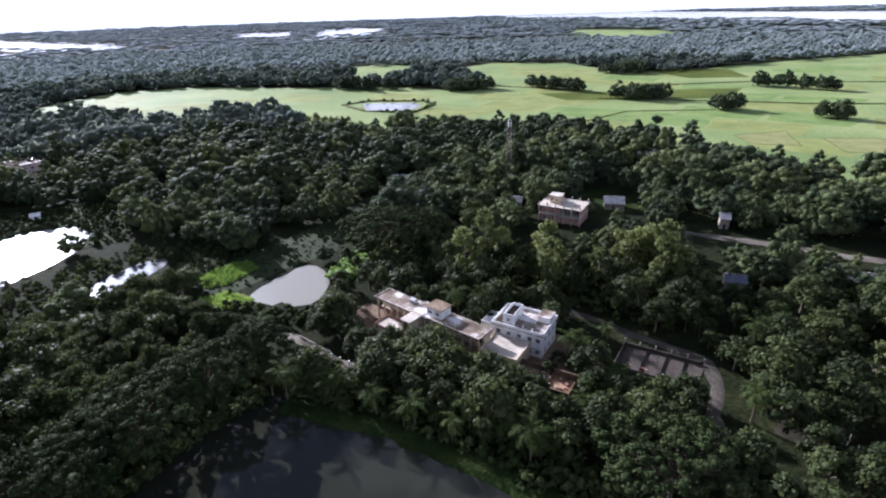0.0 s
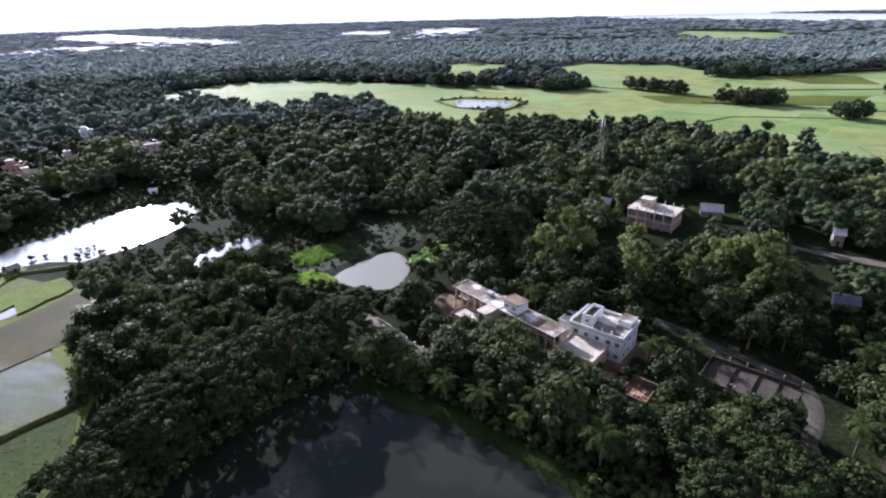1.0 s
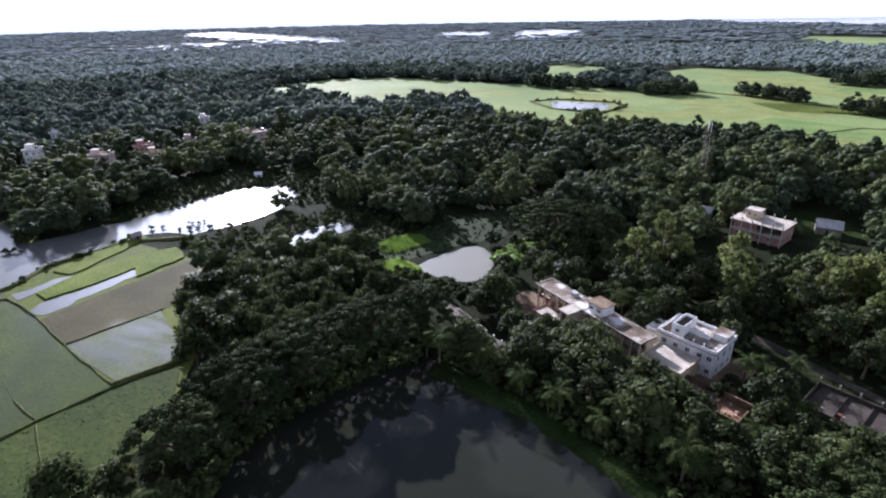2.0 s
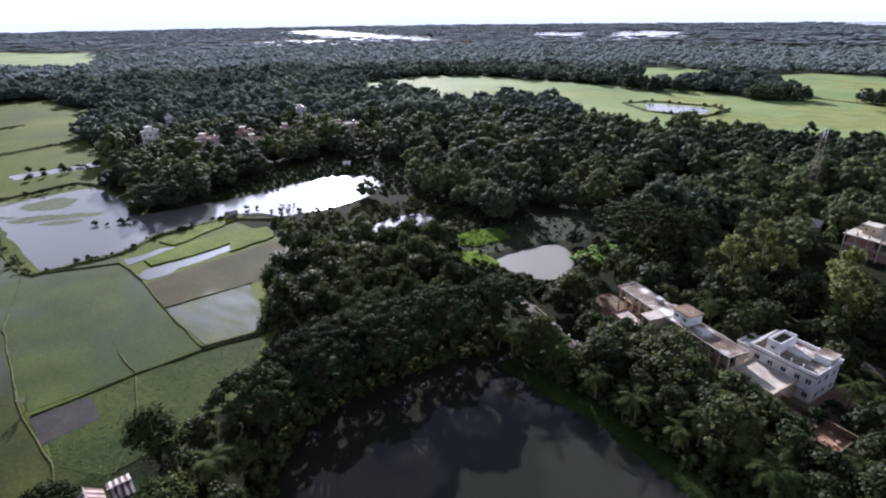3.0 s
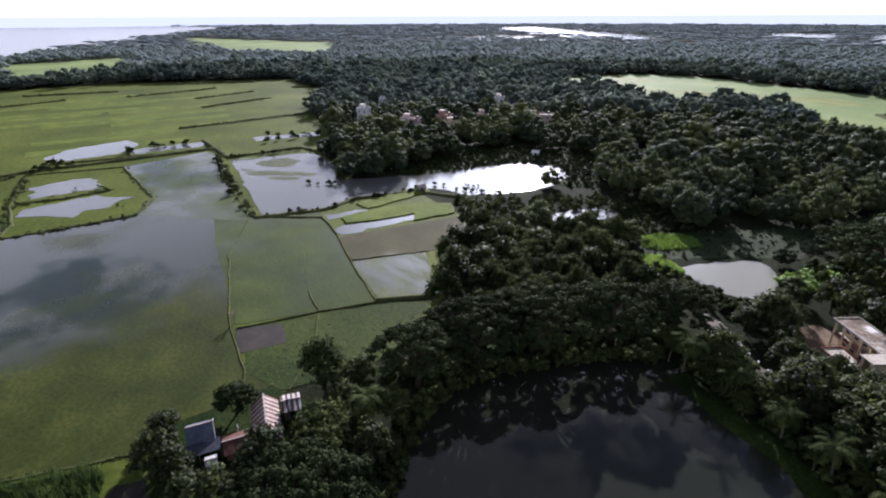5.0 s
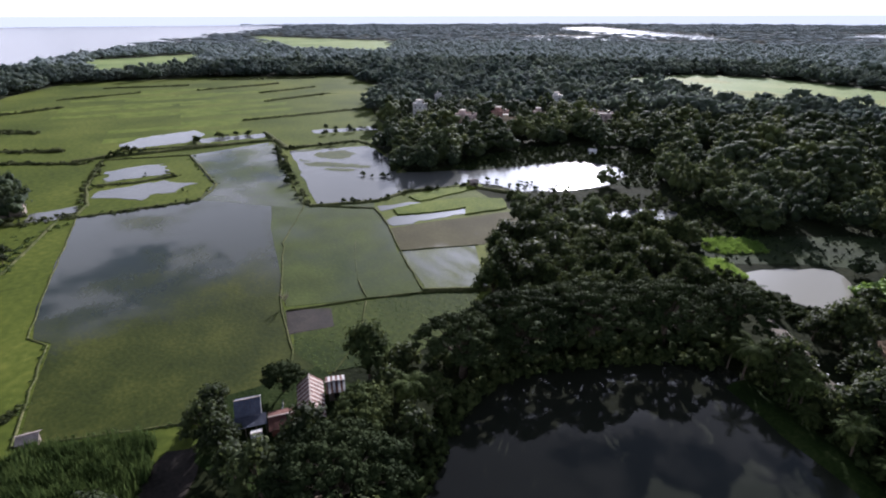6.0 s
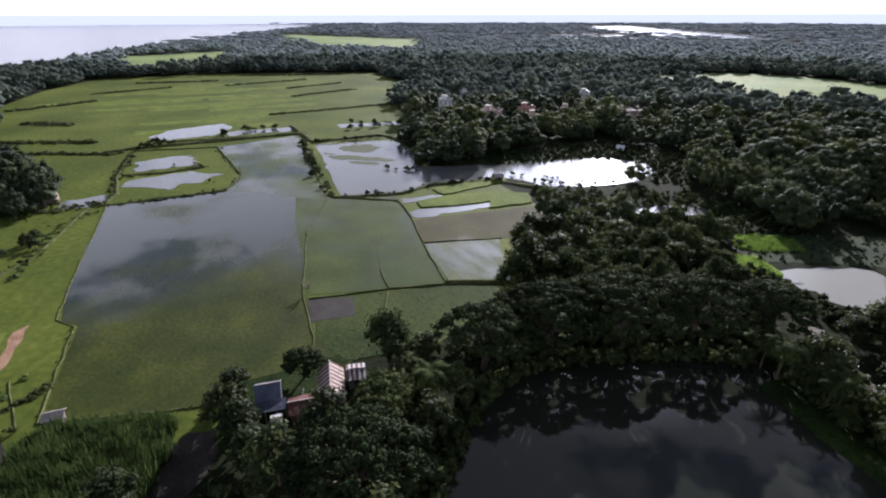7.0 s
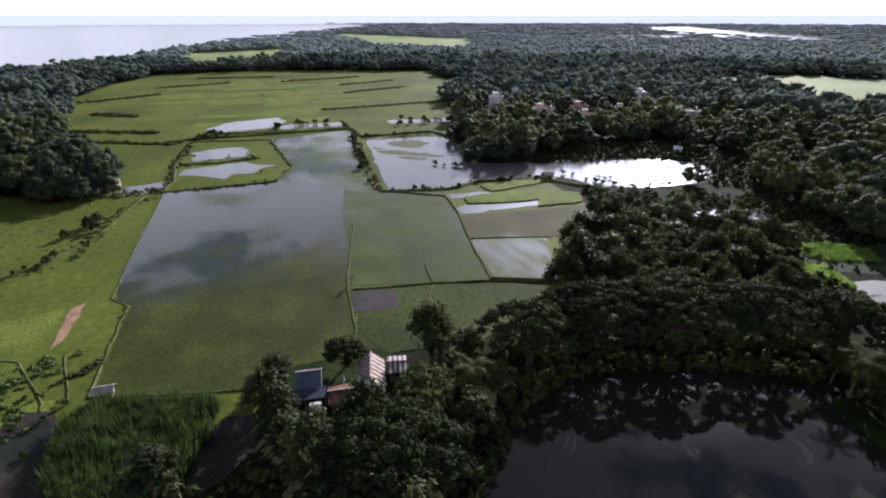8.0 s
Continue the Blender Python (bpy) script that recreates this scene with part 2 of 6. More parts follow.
M_SOIL = surface("soil", [(0.35, (0.07, 0.05, 0.032)), (0.5, (0.13, 0.092, 0.06)), (0.65, (0.23, 0.175, 0.12))], 0.2, 2.0, 0.95, 0.5, 0.1)
# earth darkened for the tree shade that lies on the lane
M_LANE_SHADED = surface("shaded_earth_lane", [(0.35, (0.03, 0.026, 0.02)), (0.5, (0.055, 0.048, 0.038)), (0.65, (0.1, 0.088, 0.07))], 0.2, 2.0, 0.9, 0.4, 0.05)
M_RED_SOIL = surface("red_soil", [(0.35, (0.16, 0.09, 0.055)), (0.5, (0.24, 0.145, 0.09)), (0.65, (0.32, 0.21, 0.135))], 0.3, 2.0, 0.95, 0.5, 0.1)
M_ROAD = surface("dusty_road", [(0.35, (0.06, 0.052, 0.04)), (0.5, (0.105, 0.092, 0.072)), (0.65, (0.18, 0.16, 0.13))], 0.2, 2.0, 0.9, 0.4, 0.05)

M_POND = water("pond_water", (0.018, 0.020, 0.014), 0.04, 0.03, 0.25)
# pale base colour stands in for the bright sky it mirrors
M_SKY_TONED_POND = water("sky_toned_pond_water", (0.2, 0.197, 0.165), 0.08, 0.03, 0.25)
M_LAKE = water("lake_water", (0.10, 0.104, 0.098), 0.1, 0.12, 1.0)
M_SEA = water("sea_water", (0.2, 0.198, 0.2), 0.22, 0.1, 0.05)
M_FLOOD = water("flooded_field", (0.028, 0.034, 0.026), 0.025, 0.012, 0.5,
                weed=((0.014, 0.021, 0.003), (0.027, 0.036, 0.005), (0.048, 0.056, 0.009)), weed_lo=0.38, weed_hi=0.58, weed_scale=0.03, stretch=(1, 1, 1), grad=(1.00, 0.02, -137, 0.009))
M_FLOOD_B = water("flooded_field_thin", (0.03, 0.042, 0.022), 0.03, 0.015, 0.5,
                  weed=((0.024, 0.036, 0.006), (0.038, 0.054, 0.010), (0.056, 0.074, 0.016)), weed_lo=0.22, weed_hi=0.54, weed_scale=0.04)
# weed colours kept dark, partly for trees mirrored in the canal
M_CANAL = water("canal_water", (0.012, 0.014, 0.011), 0.2, 0.03, 0.5, weed=((0.010, 0.017, 0.006), (0.018, 0.029, 0.009), (0.032, 0.045, 0.014)), weed_lo=0.1, weed_hi=0.36, weed_scale=0.05)
# water colour raised to stand in for mirrored pale cloud
M_FLOOD_FAR = water("flooded_field_cloud_toned", (0.055, 0.06, 0.048), 0.03, 0.015, 0.5, weed=((0.03, 0.045, 0.01), (0.045, 0.063, 0.015), (0.065, 0.085, 0.022)), weed_lo=0.36, weed_hi=0.66, weed_scale=0.05)
M_FLOOD_PALE = water("pale_flooded_field", (0.06, 0.065, 0.05), 0.12, 0.05, 0.8,
                     weed=((0.06, 0.075, 0.04), (0.09, 0.105, 0.055), (0.13, 0.145, 0.08)), weed_lo=0.3, weed_hi=0.62, weed_scale=0.08, stretch=(1, 3, 1))
M_FLOOD_BROWN = water("brown_flooded_field", (0.05, 0.043, 0.02), 0.4, 0.05, 0.8,
                      weed=((0.036, 0.034, 0.013), (0.052, 0.048, 0.019), (0.072, 0.066, 0.028)), weed_lo=0.2, weed_hi=0.44, weed_scale=0.06)

M_MUD = surface("wet_mud", [(0.35, (0.012, 0.010, 0.008)), (0.5, (0.024, 0.02, 0.017)), (0.65, (0.04, 0.034, 0.026))], 0.2, 1.5, 0.7, 0.4, 0.1, spec=0.08)
M_LEAF = foliage("leaf", (0.009, 0.015, 0.004), (0.022, 0.035, 0.009), (0.06, 0.08, 0.019), 0.28, 0.65, 0.08)
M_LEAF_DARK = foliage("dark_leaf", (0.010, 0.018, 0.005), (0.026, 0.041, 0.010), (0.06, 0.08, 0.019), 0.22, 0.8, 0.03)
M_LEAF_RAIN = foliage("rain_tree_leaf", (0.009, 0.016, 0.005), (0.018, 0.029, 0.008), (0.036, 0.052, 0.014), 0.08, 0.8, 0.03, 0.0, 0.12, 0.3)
M_LEAF_PALE = foliage("pale_leaf", (0.035, 0.05, 0.010), (0.075, 0.10, 0.018), (0.15, 0.18, 0.04), 0.35, 0.65, 0.08)
M_LEAF_PALM = foliage("palm_leaf", (0.012, 0.022, 0.004), (0.026, 0.044, 0.008), (0.06, 0.085, 0.018), 0.3, 0.75, 0.03)
M_WOODS = foliage("woods_leaf", (0.015, 0.025, 0.008), (0.034, 0.052, 0.014), (0.072, 0.098, 0.026), 0.32, 0.75, 0.06, 0.04, 0.09, 0.3)
M_WOODS_DARK = foliage("dark_woods_leaf", (0.012, 0.022, 0.009), (0.027, 0.044, 0.015), (0.058, 0.08, 0.026), 0.3, 0.75, 0.06, 0.04, 0.09, 0.3)
M_WOODS_PALE = foliage("pale_woods_leaf", (0.022, 0.036, 0.010), (0.048, 0.07, 0.017), (0.10, 0.125, 0.03), 0.34, 0.75, 0.06, 0.04, 0.09, 0.3)
# distant leaves are paled and blued, with sheen, in place of haze
M_FAR_HAZED = foliage("far_woods_haze_leaf", (0.05, 0.075, 0.052), (0.078, 0.105, 0.072), (0.11, 0.138, 0.092), 0.6, 0.9, 0.05, 0.15, 0.02, 0.12)
M_FAR_DARK_HAZED = foliage("dark_far_woods_haze_leaf", (0.034, 0.055, 0.042), (0.055, 0.08, 0.058), (0.085, 0.11, 0.078), 0.55, 0.9, 0.05, 0.15, 0.02, 0.12)
M_FAR_PLAIN_HAZED = foliage("far_plain_haze_leaf", (0.115, 0.155, 0.125), (0.155, 0.195, 0.16), (0.2, 0.235, 0.19), 0.6, 0.9, 0.05, 0.5, 0.008, 0.15)
M_VAST_HAZED = foliage("plain_woods_haze_leaf", (0.15, 0.19, 0.17), (0.20, 0.235, 0.21), (0.25, 0.285, 0.25), 0.62, 0.95, 0.03, 0.5, 0.006, 0.12)
M_REED = foliage("reed_leaf", (0.016, 0.034, 0.007), (0.038, 0.07, 0.013), (0.08, 0.125, 0.026), 0.3, 0.7, 0.06, 0.0, 0.25, 0.4)
M_FIELD_WEED = foliage("field_weed_leaf", (0.03, 0.055, 0.012), (0.055, 0.09, 0.018), (0.09, 0.13, 0.03), 0.25, 0.8, 0.05)
M_BANK_WEED = foliage("bank_weed_leaf", (0.026, 0.036, 0.010), (0.05, 0.064, 0.018), (0.085, 0.1, 0.03), 0.25, 0.8, 0.05)
M_MAT = surface("floating_weed", [(0.35, (0.02, 0.032, 0.009)), (0.5, (0.042, 0.056, 0.016)), (0.65, (0.075, 0.088, 0.028))], 0.3, 1.6, 0.9, 0.4, 0.2)
M_WEED = foliage("bright_weed_leaf", (0.06, 0.13, 0.010), (0.11, 0.22, 0.016), (0.17, 0.30, 0.03), 0.35)
M_BARK = surface("bark", [(0.3, (0.04, 0.03, 0.02)), (0.5, (0.09, 0.07, 0.05)), (0.7, (0.16, 0.13, 0.1))], 1.0, 8.0, 0.9, 0.6, 0.05, stretch=(1, 1, 0.3))
M_PALE_BARK = surface("pale_bark", [(0.3, (0.15, 0.13, 0.1)), (0.5, (0.24, 0.21, 0.17)), (0.7, (0.34, 0.3, 0.25))], 1.0, 8.0, 0.9, 0.5, 0.05, stretch=(1, 1, 0.3))
M_WHITE = surface("white_limewash", [(0.3, (0.36, 0.36, 0.35)), (0.5, (0.58, 0.58, 0.57)), (0.7, (0.74, 0.74, 0.73))], 0.5, 4.0, 0.8, 0.2, 0.02)
M_CREAM = surface("cream_plaster", [(0.3, (0.32, 0.25, 0.17)), (0.5, (0.5, 0.4, 0.28)), (0.7, (0.64, 0.55, 0.42))], 0.5, 4.0, 0.85, 0.2, 0.02)
M_CONCRETE = surface("weathered_concrete", [(0.3, (0.2, 0.175, 0.14)), (0.5, (0.38, 0.34, 0.285)), (0.68, (0.56, 0.52, 0.46))], 0.35, 3.0, 0.9, 0.3, 0.03)
M_GREY_ROOF = surface("stained_roof", [(0.36, (0.075, 0.055, 0.038)), (0.48, (0.15, 0.115, 0.085)), (0.56, (0.29, 0.255, 0.22)), (0.63, (0.58, 0.565, 0.55))], 0.22, 1.6, 0.85, 0.3, 0.03, fine_mix=0.22)
# dark concrete, deepened for the tree shade over the yard
M_DARK_SHADED_SLAB = surface("dark_shaded_slab", [(0.3, (0.03, 0.025, 0.021)), (0.5, (0.055, 0.046, 0.038)), (0.7, (0.095, 0.08, 0.066))], 0.3, 2.0, 0.9, 0.3, 0.03)
M_RED_WALL = surface("red_brown_wall", [(0.3, (0.09, 0.035, 0.025)), (0.5, (0.16, 0.065, 0.05)), (0.7, (0.24, 0.11, 0.08))], 0.6, 4.0, 0.9, 0.3, 0.03)
M_PINK = surface("pink_plaster", [(0.3, (0.34, 0.25, 0.23)), (0.5, (0.5, 0.39, 0.36)), (0.7, (0.64, 0.54, 0.5))], 0.5, 4.0, 0.85, 0.2, 0.02)
M_BRICK_PINK = surface("weathered_pink_brick", [(0.3, (0.22, 0.12, 0.10)), (0.5, (0.34, 0.2, 0.17)), (0.7, (0.46, 0.31, 0.27))], 0.6, 4.0, 0.9, 0.3, 0.03)
M_OPENING = surface("dark_opening", [(0.3, (0.01, 0.01, 0.012)), (0.7, (0.03, 0.03, 0.035))], 0.5, 3.0, 0.35, 0.0)
M_TIN = surface("zinc_sheet", [(0.3, (0.24, 0.24, 0.24)), (0.5, (0.36, 0.36, 0.36)), (0.7, (0.5, 0.5, 0.49))], 0.6, 3.0, 0.62, 0.2, 0.02, metal=0.2)
M_TIN_BLUE = surface("blue_sheet", [(0.3, (0.07, 0.08, 0.11)), (0.5, (0.11, 0.12, 0.16)), (0.7, (0.16, 0.17, 0.21))], 0.6, 3.0, 0.5, 0.2, 0.02, metal=0.3)
M_TIN_RUST = surface("rusty_sheet", [(0.3, (0.05, 0.022, 0.018)), (0.5, (0.095, 0.042, 0.033)), (0.7, (0.16, 0.08, 0.06))], 0.8, 3.0, 0.7, 0.2, 0.02, metal=0.2)
M_TIN_PALE = surface("pale_sheet", [(0.3, (0.2, 0.165, 0.145)), (0.5, (0.3, 0.255, 0.23)), (0.7, (0.42, 0.37, 0.34))], 0.8, 3.0, 0.75, 0.2, 0.02, metal=0.2)
M_STEEL = surface("galvanised_steel", [(0.3, (0.09, 0.075, 0.065)), (0.7, (0.17, 0.145, 0.13))], 1.0, 5.0, 0.5, 0.0, metal=0.6)
M_WOOD = surface("grey_wood", [(0.3, (0.12, 0.1, 0.08)), (0.7, (0.28, 0.24, 0.2))], 1.0, 8.0, 0.85, 0.3, 0.02)


# ---- building helpers ----
def mesh_of(name, verts, faces, mats, index=None, smooth=False):
    """A mesh from arrays of vertices and of triangles or quads (one array a face size)."""
    me = bpy.data.meshes.new(name)
    verts = np.asarray(verts, dtype=np.float32)
    faces = [np.asarray(faces, dtype=np.int32)]
    sizes = np.concatenate([np.full(len(f), f.shape[1], dtype=np.int32) for f in faces])
    loops = np.concatenate([f.ravel() for f in faces])
    me.vertices.add(len(verts))
    me.vertices.foreach_set("co", verts.ravel())
    me.loops.add(len(loops))
    me.loops.foreach_set("vertex_index", loops)
    me.polygons.add(len(sizes))
    starts = np.concatenate([[0], np.cumsum(sizes)[:-1]]).astype(np.int32)
    me.polygons.foreach_set("loop_start", starts)
    for m in mats:
        me.materials.append(m)
    if index is not None:
        me.polygons.foreach_set("material_index", np.asarray(index, dtype=np.int32))
    if smooth:
        me.polygons.foreach_set("use_smooth", np.ones(len(sizes), dtype=bool))
    me.update(calc_edges=True)
    me.validate()
    return me


def part(name, bm, material, parent, label=""):
    """Links a bmesh (or a ready mesh) as one mesh object under a thing or a part."""
    if isinstance(bm, bpy.types.Mesh):
        me = bm
    else:
        me = bpy.data.meshes.new(name)
        bm.to_mesh(me)
        bm.free()
        me.materials.append(material)
    ob = new(name, me)
    ob.parent = parent
    return tagged(ob, label)


def thing(name, label, category, group="", at=None):
    ob = new(name)
    if at is not None:
        ob.matrix_basis = at
    return tagged(ob, label, category, group)


def box(bm, x0, y0, z0, x1, y1, z1, bevel=0.0):
    made = bmesh.ops.create_cube(bm, size=1.0)
    for v in made["verts"]:
        v.co = Vector(((x0 + x1) / 2 + v.co.x * (x1 - x0), (y0 + y1) / 2 + v.co.y * (y1 - y0), (z0 + z1) / 2 + v.co.z * (z1 - z0)))
    if bevel:
        edges = list({e for v in made["verts"] for e in v.link_edges})
        bmesh.ops.bevel(bm, geom=edges, offset=bevel, segments=1, affect="EDGES")
    return bm


def boxes(*list_of):
    bm = bmesh.new()
    for b in list_of:
        box(bm, *b)
    return bm


def inside(poly, pts):
    """Which of the points lie in the polygon."""
    pts = np.asarray(pts, dtype=float)
    x, y = pts[:, 0], pts[:, 1]
    res = np.zeros(len(pts), bool)
    px, py = poly[-1]
    for qx, qy in poly:
        cross = ((qy > y) != (py > y))
        with np.errstate(divide="ignore", invalid="ignore"):
            xi = (px - qx) * (y - qy) / (py - qy) + qx
        res ^= cross & (x < xi)
        px, py = qx, qy
    return res


def rounded(poly, times=2):
    """The polygon with its corners cut, so that it runs like a bank."""
    p = [np.array(q, float) for q in poly]
    for _ in range(times):
        out = []
        for a, b in zip(p, p[1:] + p[:1]):
            out += [a * 0.75 + b * 0.25, a * 0.25 + b * 0.75]
        p = out
    return [tuple(q) for q in p]


def ragged(poly, step, amount, seed):
    """The polygon with its sides divided and pushed about."""
    r = np.random.RandomState(seed)
    out = []
    for a, b in zip(poly, list(poly[1:]) + [poly[0]]):
        a, b = np.array(a, float), np.array(b, float)
        n = max(1, int(np.linalg.norm(b - a) / step))
        for i in range(n):
            out.append(tuple(a + (b - a) * i / n + (r.randn(2) * amount if i else 0)))
    return out


def sheet(name, poly, z, material, label, category, kind="structure", depth=0.3):
    """A flat piece of land or water with an edge of some depth."""
    bm = bmesh.new()
    top = [bm.verts.new((x, y, z)) for x, y in poly]
    f = bm.faces.new(top)
    f.normal_update()
    if f.normal.z < 0:
        f.normal_flip()
    low = [bm.verts.new((x, y, z - depth)) for x, y in poly]
    n = len(top)
    for i in range(n):
        bm.faces.new((top[i], low[i], low[(i + 1) % n], top[(i + 1) % n]))
    bmesh.ops.triangulate(bm, faces=[f])
    bmesh.ops.recalc_face_normals(bm, faces=bm.faces[:])
    me = bpy.data.meshes.new(name)
    bm.to_mesh(me)
    bm.free()
    me.materials.append(material)
    return tagged(new(name, me), label, category, kind=kind)


def bank_mesh(name, line, width, height, material, seed=0, step=4.0, wobble=0.3, z0=-0.2):
    """A long low ridge along a line: sloped sides, uneven crest."""
    r = np.random.RandomState(seed)
    pts = []
    for a, b in zip(line, line[1:]):
        a, b = np.array(a, float), np.array(b, float)
        n = max(1, int(np.linalg.norm(b - a) / step))
        pts += [a + (b - a) * i / n for i in range(n)]
    pts.append(np.array(line[-1], float))
    pts = np.array(pts)
    pts[1:-1] += r.randn(len(pts) - 2, 2) * wobble * 0.5
    d = np.gradient(pts, axis=0) if len(pts) > 2 else np.repeat(pts[1:] - pts[:1], 2, 0)
    d /= np.linalg.norm(d, axis=1)[:, None] + 1e-9
    side = np.stack([-d[:, 1], d[:, 0]], 1)
    v = []
    prof = ((-0.5, 0), (-0.28, 0.85), (0, 1.0), (0.28, 0.85), (0.5, 0))
    for i, p in enumerate(pts):
        w, h = width * (1 + r.randn() * 0.12), height * (1 + r.randn() * 0.15)
        for s, k in prof:
            q = p + side[i] * s * w
            v.append((q[0], q[1], z0 + (h - z0) * k if k else z0))
    f = []
    for i in range(len(pts) - 1):
        for k in range(4):
            a = i * 5 + k
            f.append((a, a + 1, a + 6, a + 5))
    return mesh_of(name, v, np.array(f)[:, ::-1], [material])


def bank(name, line, width, height, material, label, category="bund", seed=0, **kw):
    return tagged(new(name, bank_mesh(name, line, width, height, material, seed, **kw)), label, category, kind="structure")


# ---- plants ----
def ball(sub):
    bm = bmesh.new()
    bmesh.ops.create_icosphere(bm, subdivisions=sub, radius=1.0)
    bm.verts.ensure_lookup_table()
    v = np.array([p.co[:] for p in bm.verts])
    f = np.array([[q.index for q in t.verts] for t in bm.faces])
    bm.free()
    return v, f


BALL1, BALL2 = ball(1), ball(2)
OCTA = (np.array([(1, 0, 0), (0, 1, 0), (-1, 0, 0), (0, -1, 0), (0, 0, 1), (0, 0, -0.6)], float),
        np.array([(0, 1, 4), (1, 2, 4), (2, 3, 4), (3, 0, 4), (1, 0, 5), (2, 1, 5), (3, 2, 5), (0, 3, 5)]))


def crown(r, clumps, leaves, leaf, core=BALL1, up_bias=0.3, fill=0.6, ragged_by=0.45, shell=(0.6, 1.1), broad=0.62):
    """Leaf clumps (x, y, z, radius, flatness): a rough dark core each, with leaves standing out of it. Gives vertices and triangles."""
    vs, fs, base = [], [], 0
    cv, cf = core
    for x, y, z, rad, flat in clumps:
        k = rad * fill * (1 + r.uniform(-0.36, 0.36, len(cv)))[:, None]
        v = cv * k * np.array([1, 1, flat]) + np.array([x, y, z])
        vs.append(v)
        fs.append(cf + base)
        base += len(v)
        n = leaves
        d = r.randn(n, 3)
        d[:, 2] += up_bias * np.abs(r.randn(n))
        d /= np.linalg.norm(d, axis=1)[:, None]
        c = d * rad * r.uniform(*shell, n)[:, None] * np.array([1, 1, flat]) + np.array([x, y, z])
        nn = d + r.randn(n, 3) * ragged_by + np.array([0, 0, 0.3])
        nn /= np.linalg.norm(nn, axis=1)[:, None]
        a = np.cross(nn, r.randn(n, 3))
        a /= np.linalg.norm(a, axis=1)[:, None] + 1e-9
        b = np.cross(nn, a)
        s = (leaf * r.uniform(0.6, 1.35, n))[:, None]
        q = np.stack([c - a * s, c + b * s * broad - nn * s * 0.15, c + a * s, c - b * s * broad - nn * s * 0.15], 1).reshape(-1, 3)
        vs.append(q)
        i = base + 4 * np.arange(n)
        fs.append(np.stack([i, i + 1, i + 2], 1))
        fs.append(np.stack([i, i + 2, i + 3], 1))
        base += 4 * n
    return np.concatenate(vs), np.concatenate(fs)


def tubes(segments, sides=6):
    """Tapered limbs: (start, end, radius at start, radius at end)."""
    vs, fs, base = [], [], 0
    ang = np.arange(sides) * 2 * math.pi / sides
    for a, b, ra, rb in segments:
        a, b = np.array(a, float), np.array(b, float)
        d = (b - a) / (np.linalg.norm(b - a) + 1e-9)
        u = np.cross(d, (0.3, 0.9, 0.1))
        u /= np.linalg.norm(u)
        w = np.cross(d, u)
        ring = np.cos(ang)[:, None] * u + np.sin(ang)[:, None] * w
        vs += [a + ring * ra, b + ring * rb]
        i = np.arange(sides)
        j = (i + 1) % sides
        fs.append(np.stack([base + i, base + j, base + sides + j], 1))
        fs.append(np.stack([base + i, base + sides + j, base + sides + i], 1))
        base += 2 * sides
    return np.concatenate(vs), np.concatenate(fs)


def round_clumps(r, n, wide, low, high, rad):
    """Clump places in a domed crown."""
    out = []
    for i in range(n):
        a, k = i * 2.4 + r.uniform(-0.4, 0.4), math.sqrt((i + 0.4) / n)
        z = low + (high - low) * (0.35 + 0.65 * (1 - k ** 2)) * r.uniform(0.72, 1.05)
        out.append((wide * k * math.cos(a) * 0.82, wide * k * math.sin(a) * 0.82, z - rad * 0.5, rad * r.uniform(0.75, 1.25), r.uniform(0.7, 0.95)))
    return out


def limbs_to(r, clumps, trunk_h, trunk_r, every=2):
    seg = [((0, 0, -0.3), (0.1, 0.05, trunk_h * 0.5), trunk_r * 1.25, trunk_r), ((0.1, 0.05, trunk_h * 0.5), (0.15, -0.1, trunk_h), trunk_r, trunk_r * 0.75)]
    for x, y, z, rad, _ in clumps[::every]:
        mid = (x * 0.45, y * 0.45, trunk_h + (z - trunk_h) * 0.6)
        seg += [((0.15, -0.1, trunk_h * 0.95), mid, trunk_r * 0.5, trunk_r * 0.3), (mid, (x, y, z), trunk_r * 0.3, trunk_r * 0.1)]
    return seg


def tree_kind(name, label, leaf_mat, bark_mat, r, clumps, leaves, leaf, trunk_h, trunk_r, core=BALL1, category="tree", group="", every=2):
    """One tree (a thing with trunk and crown), to be copied."""
    t = thing(name, label, category, group)
    tv, tf = tubes(limbs_to(r, clumps, trunk_h, trunk_r, every))
    part("trunk", mesh_of("trunk", tv, tf, [bark_mat]), None, t)
    v, f = crown(r, clumps, leaves, leaf, core)
    part("crown", mesh_of("crown", v, f, [leaf_mat]), None, t)
    return t


def spot(x, y, z=0.0, turn=0.0, size=1.0, tall=1.0):
    return Matrix.Translation((x, y, z)) @ Matrix.Rotation(turn, 4, "Z") @ Matrix.Diagonal((size, size, size * tall, 1))


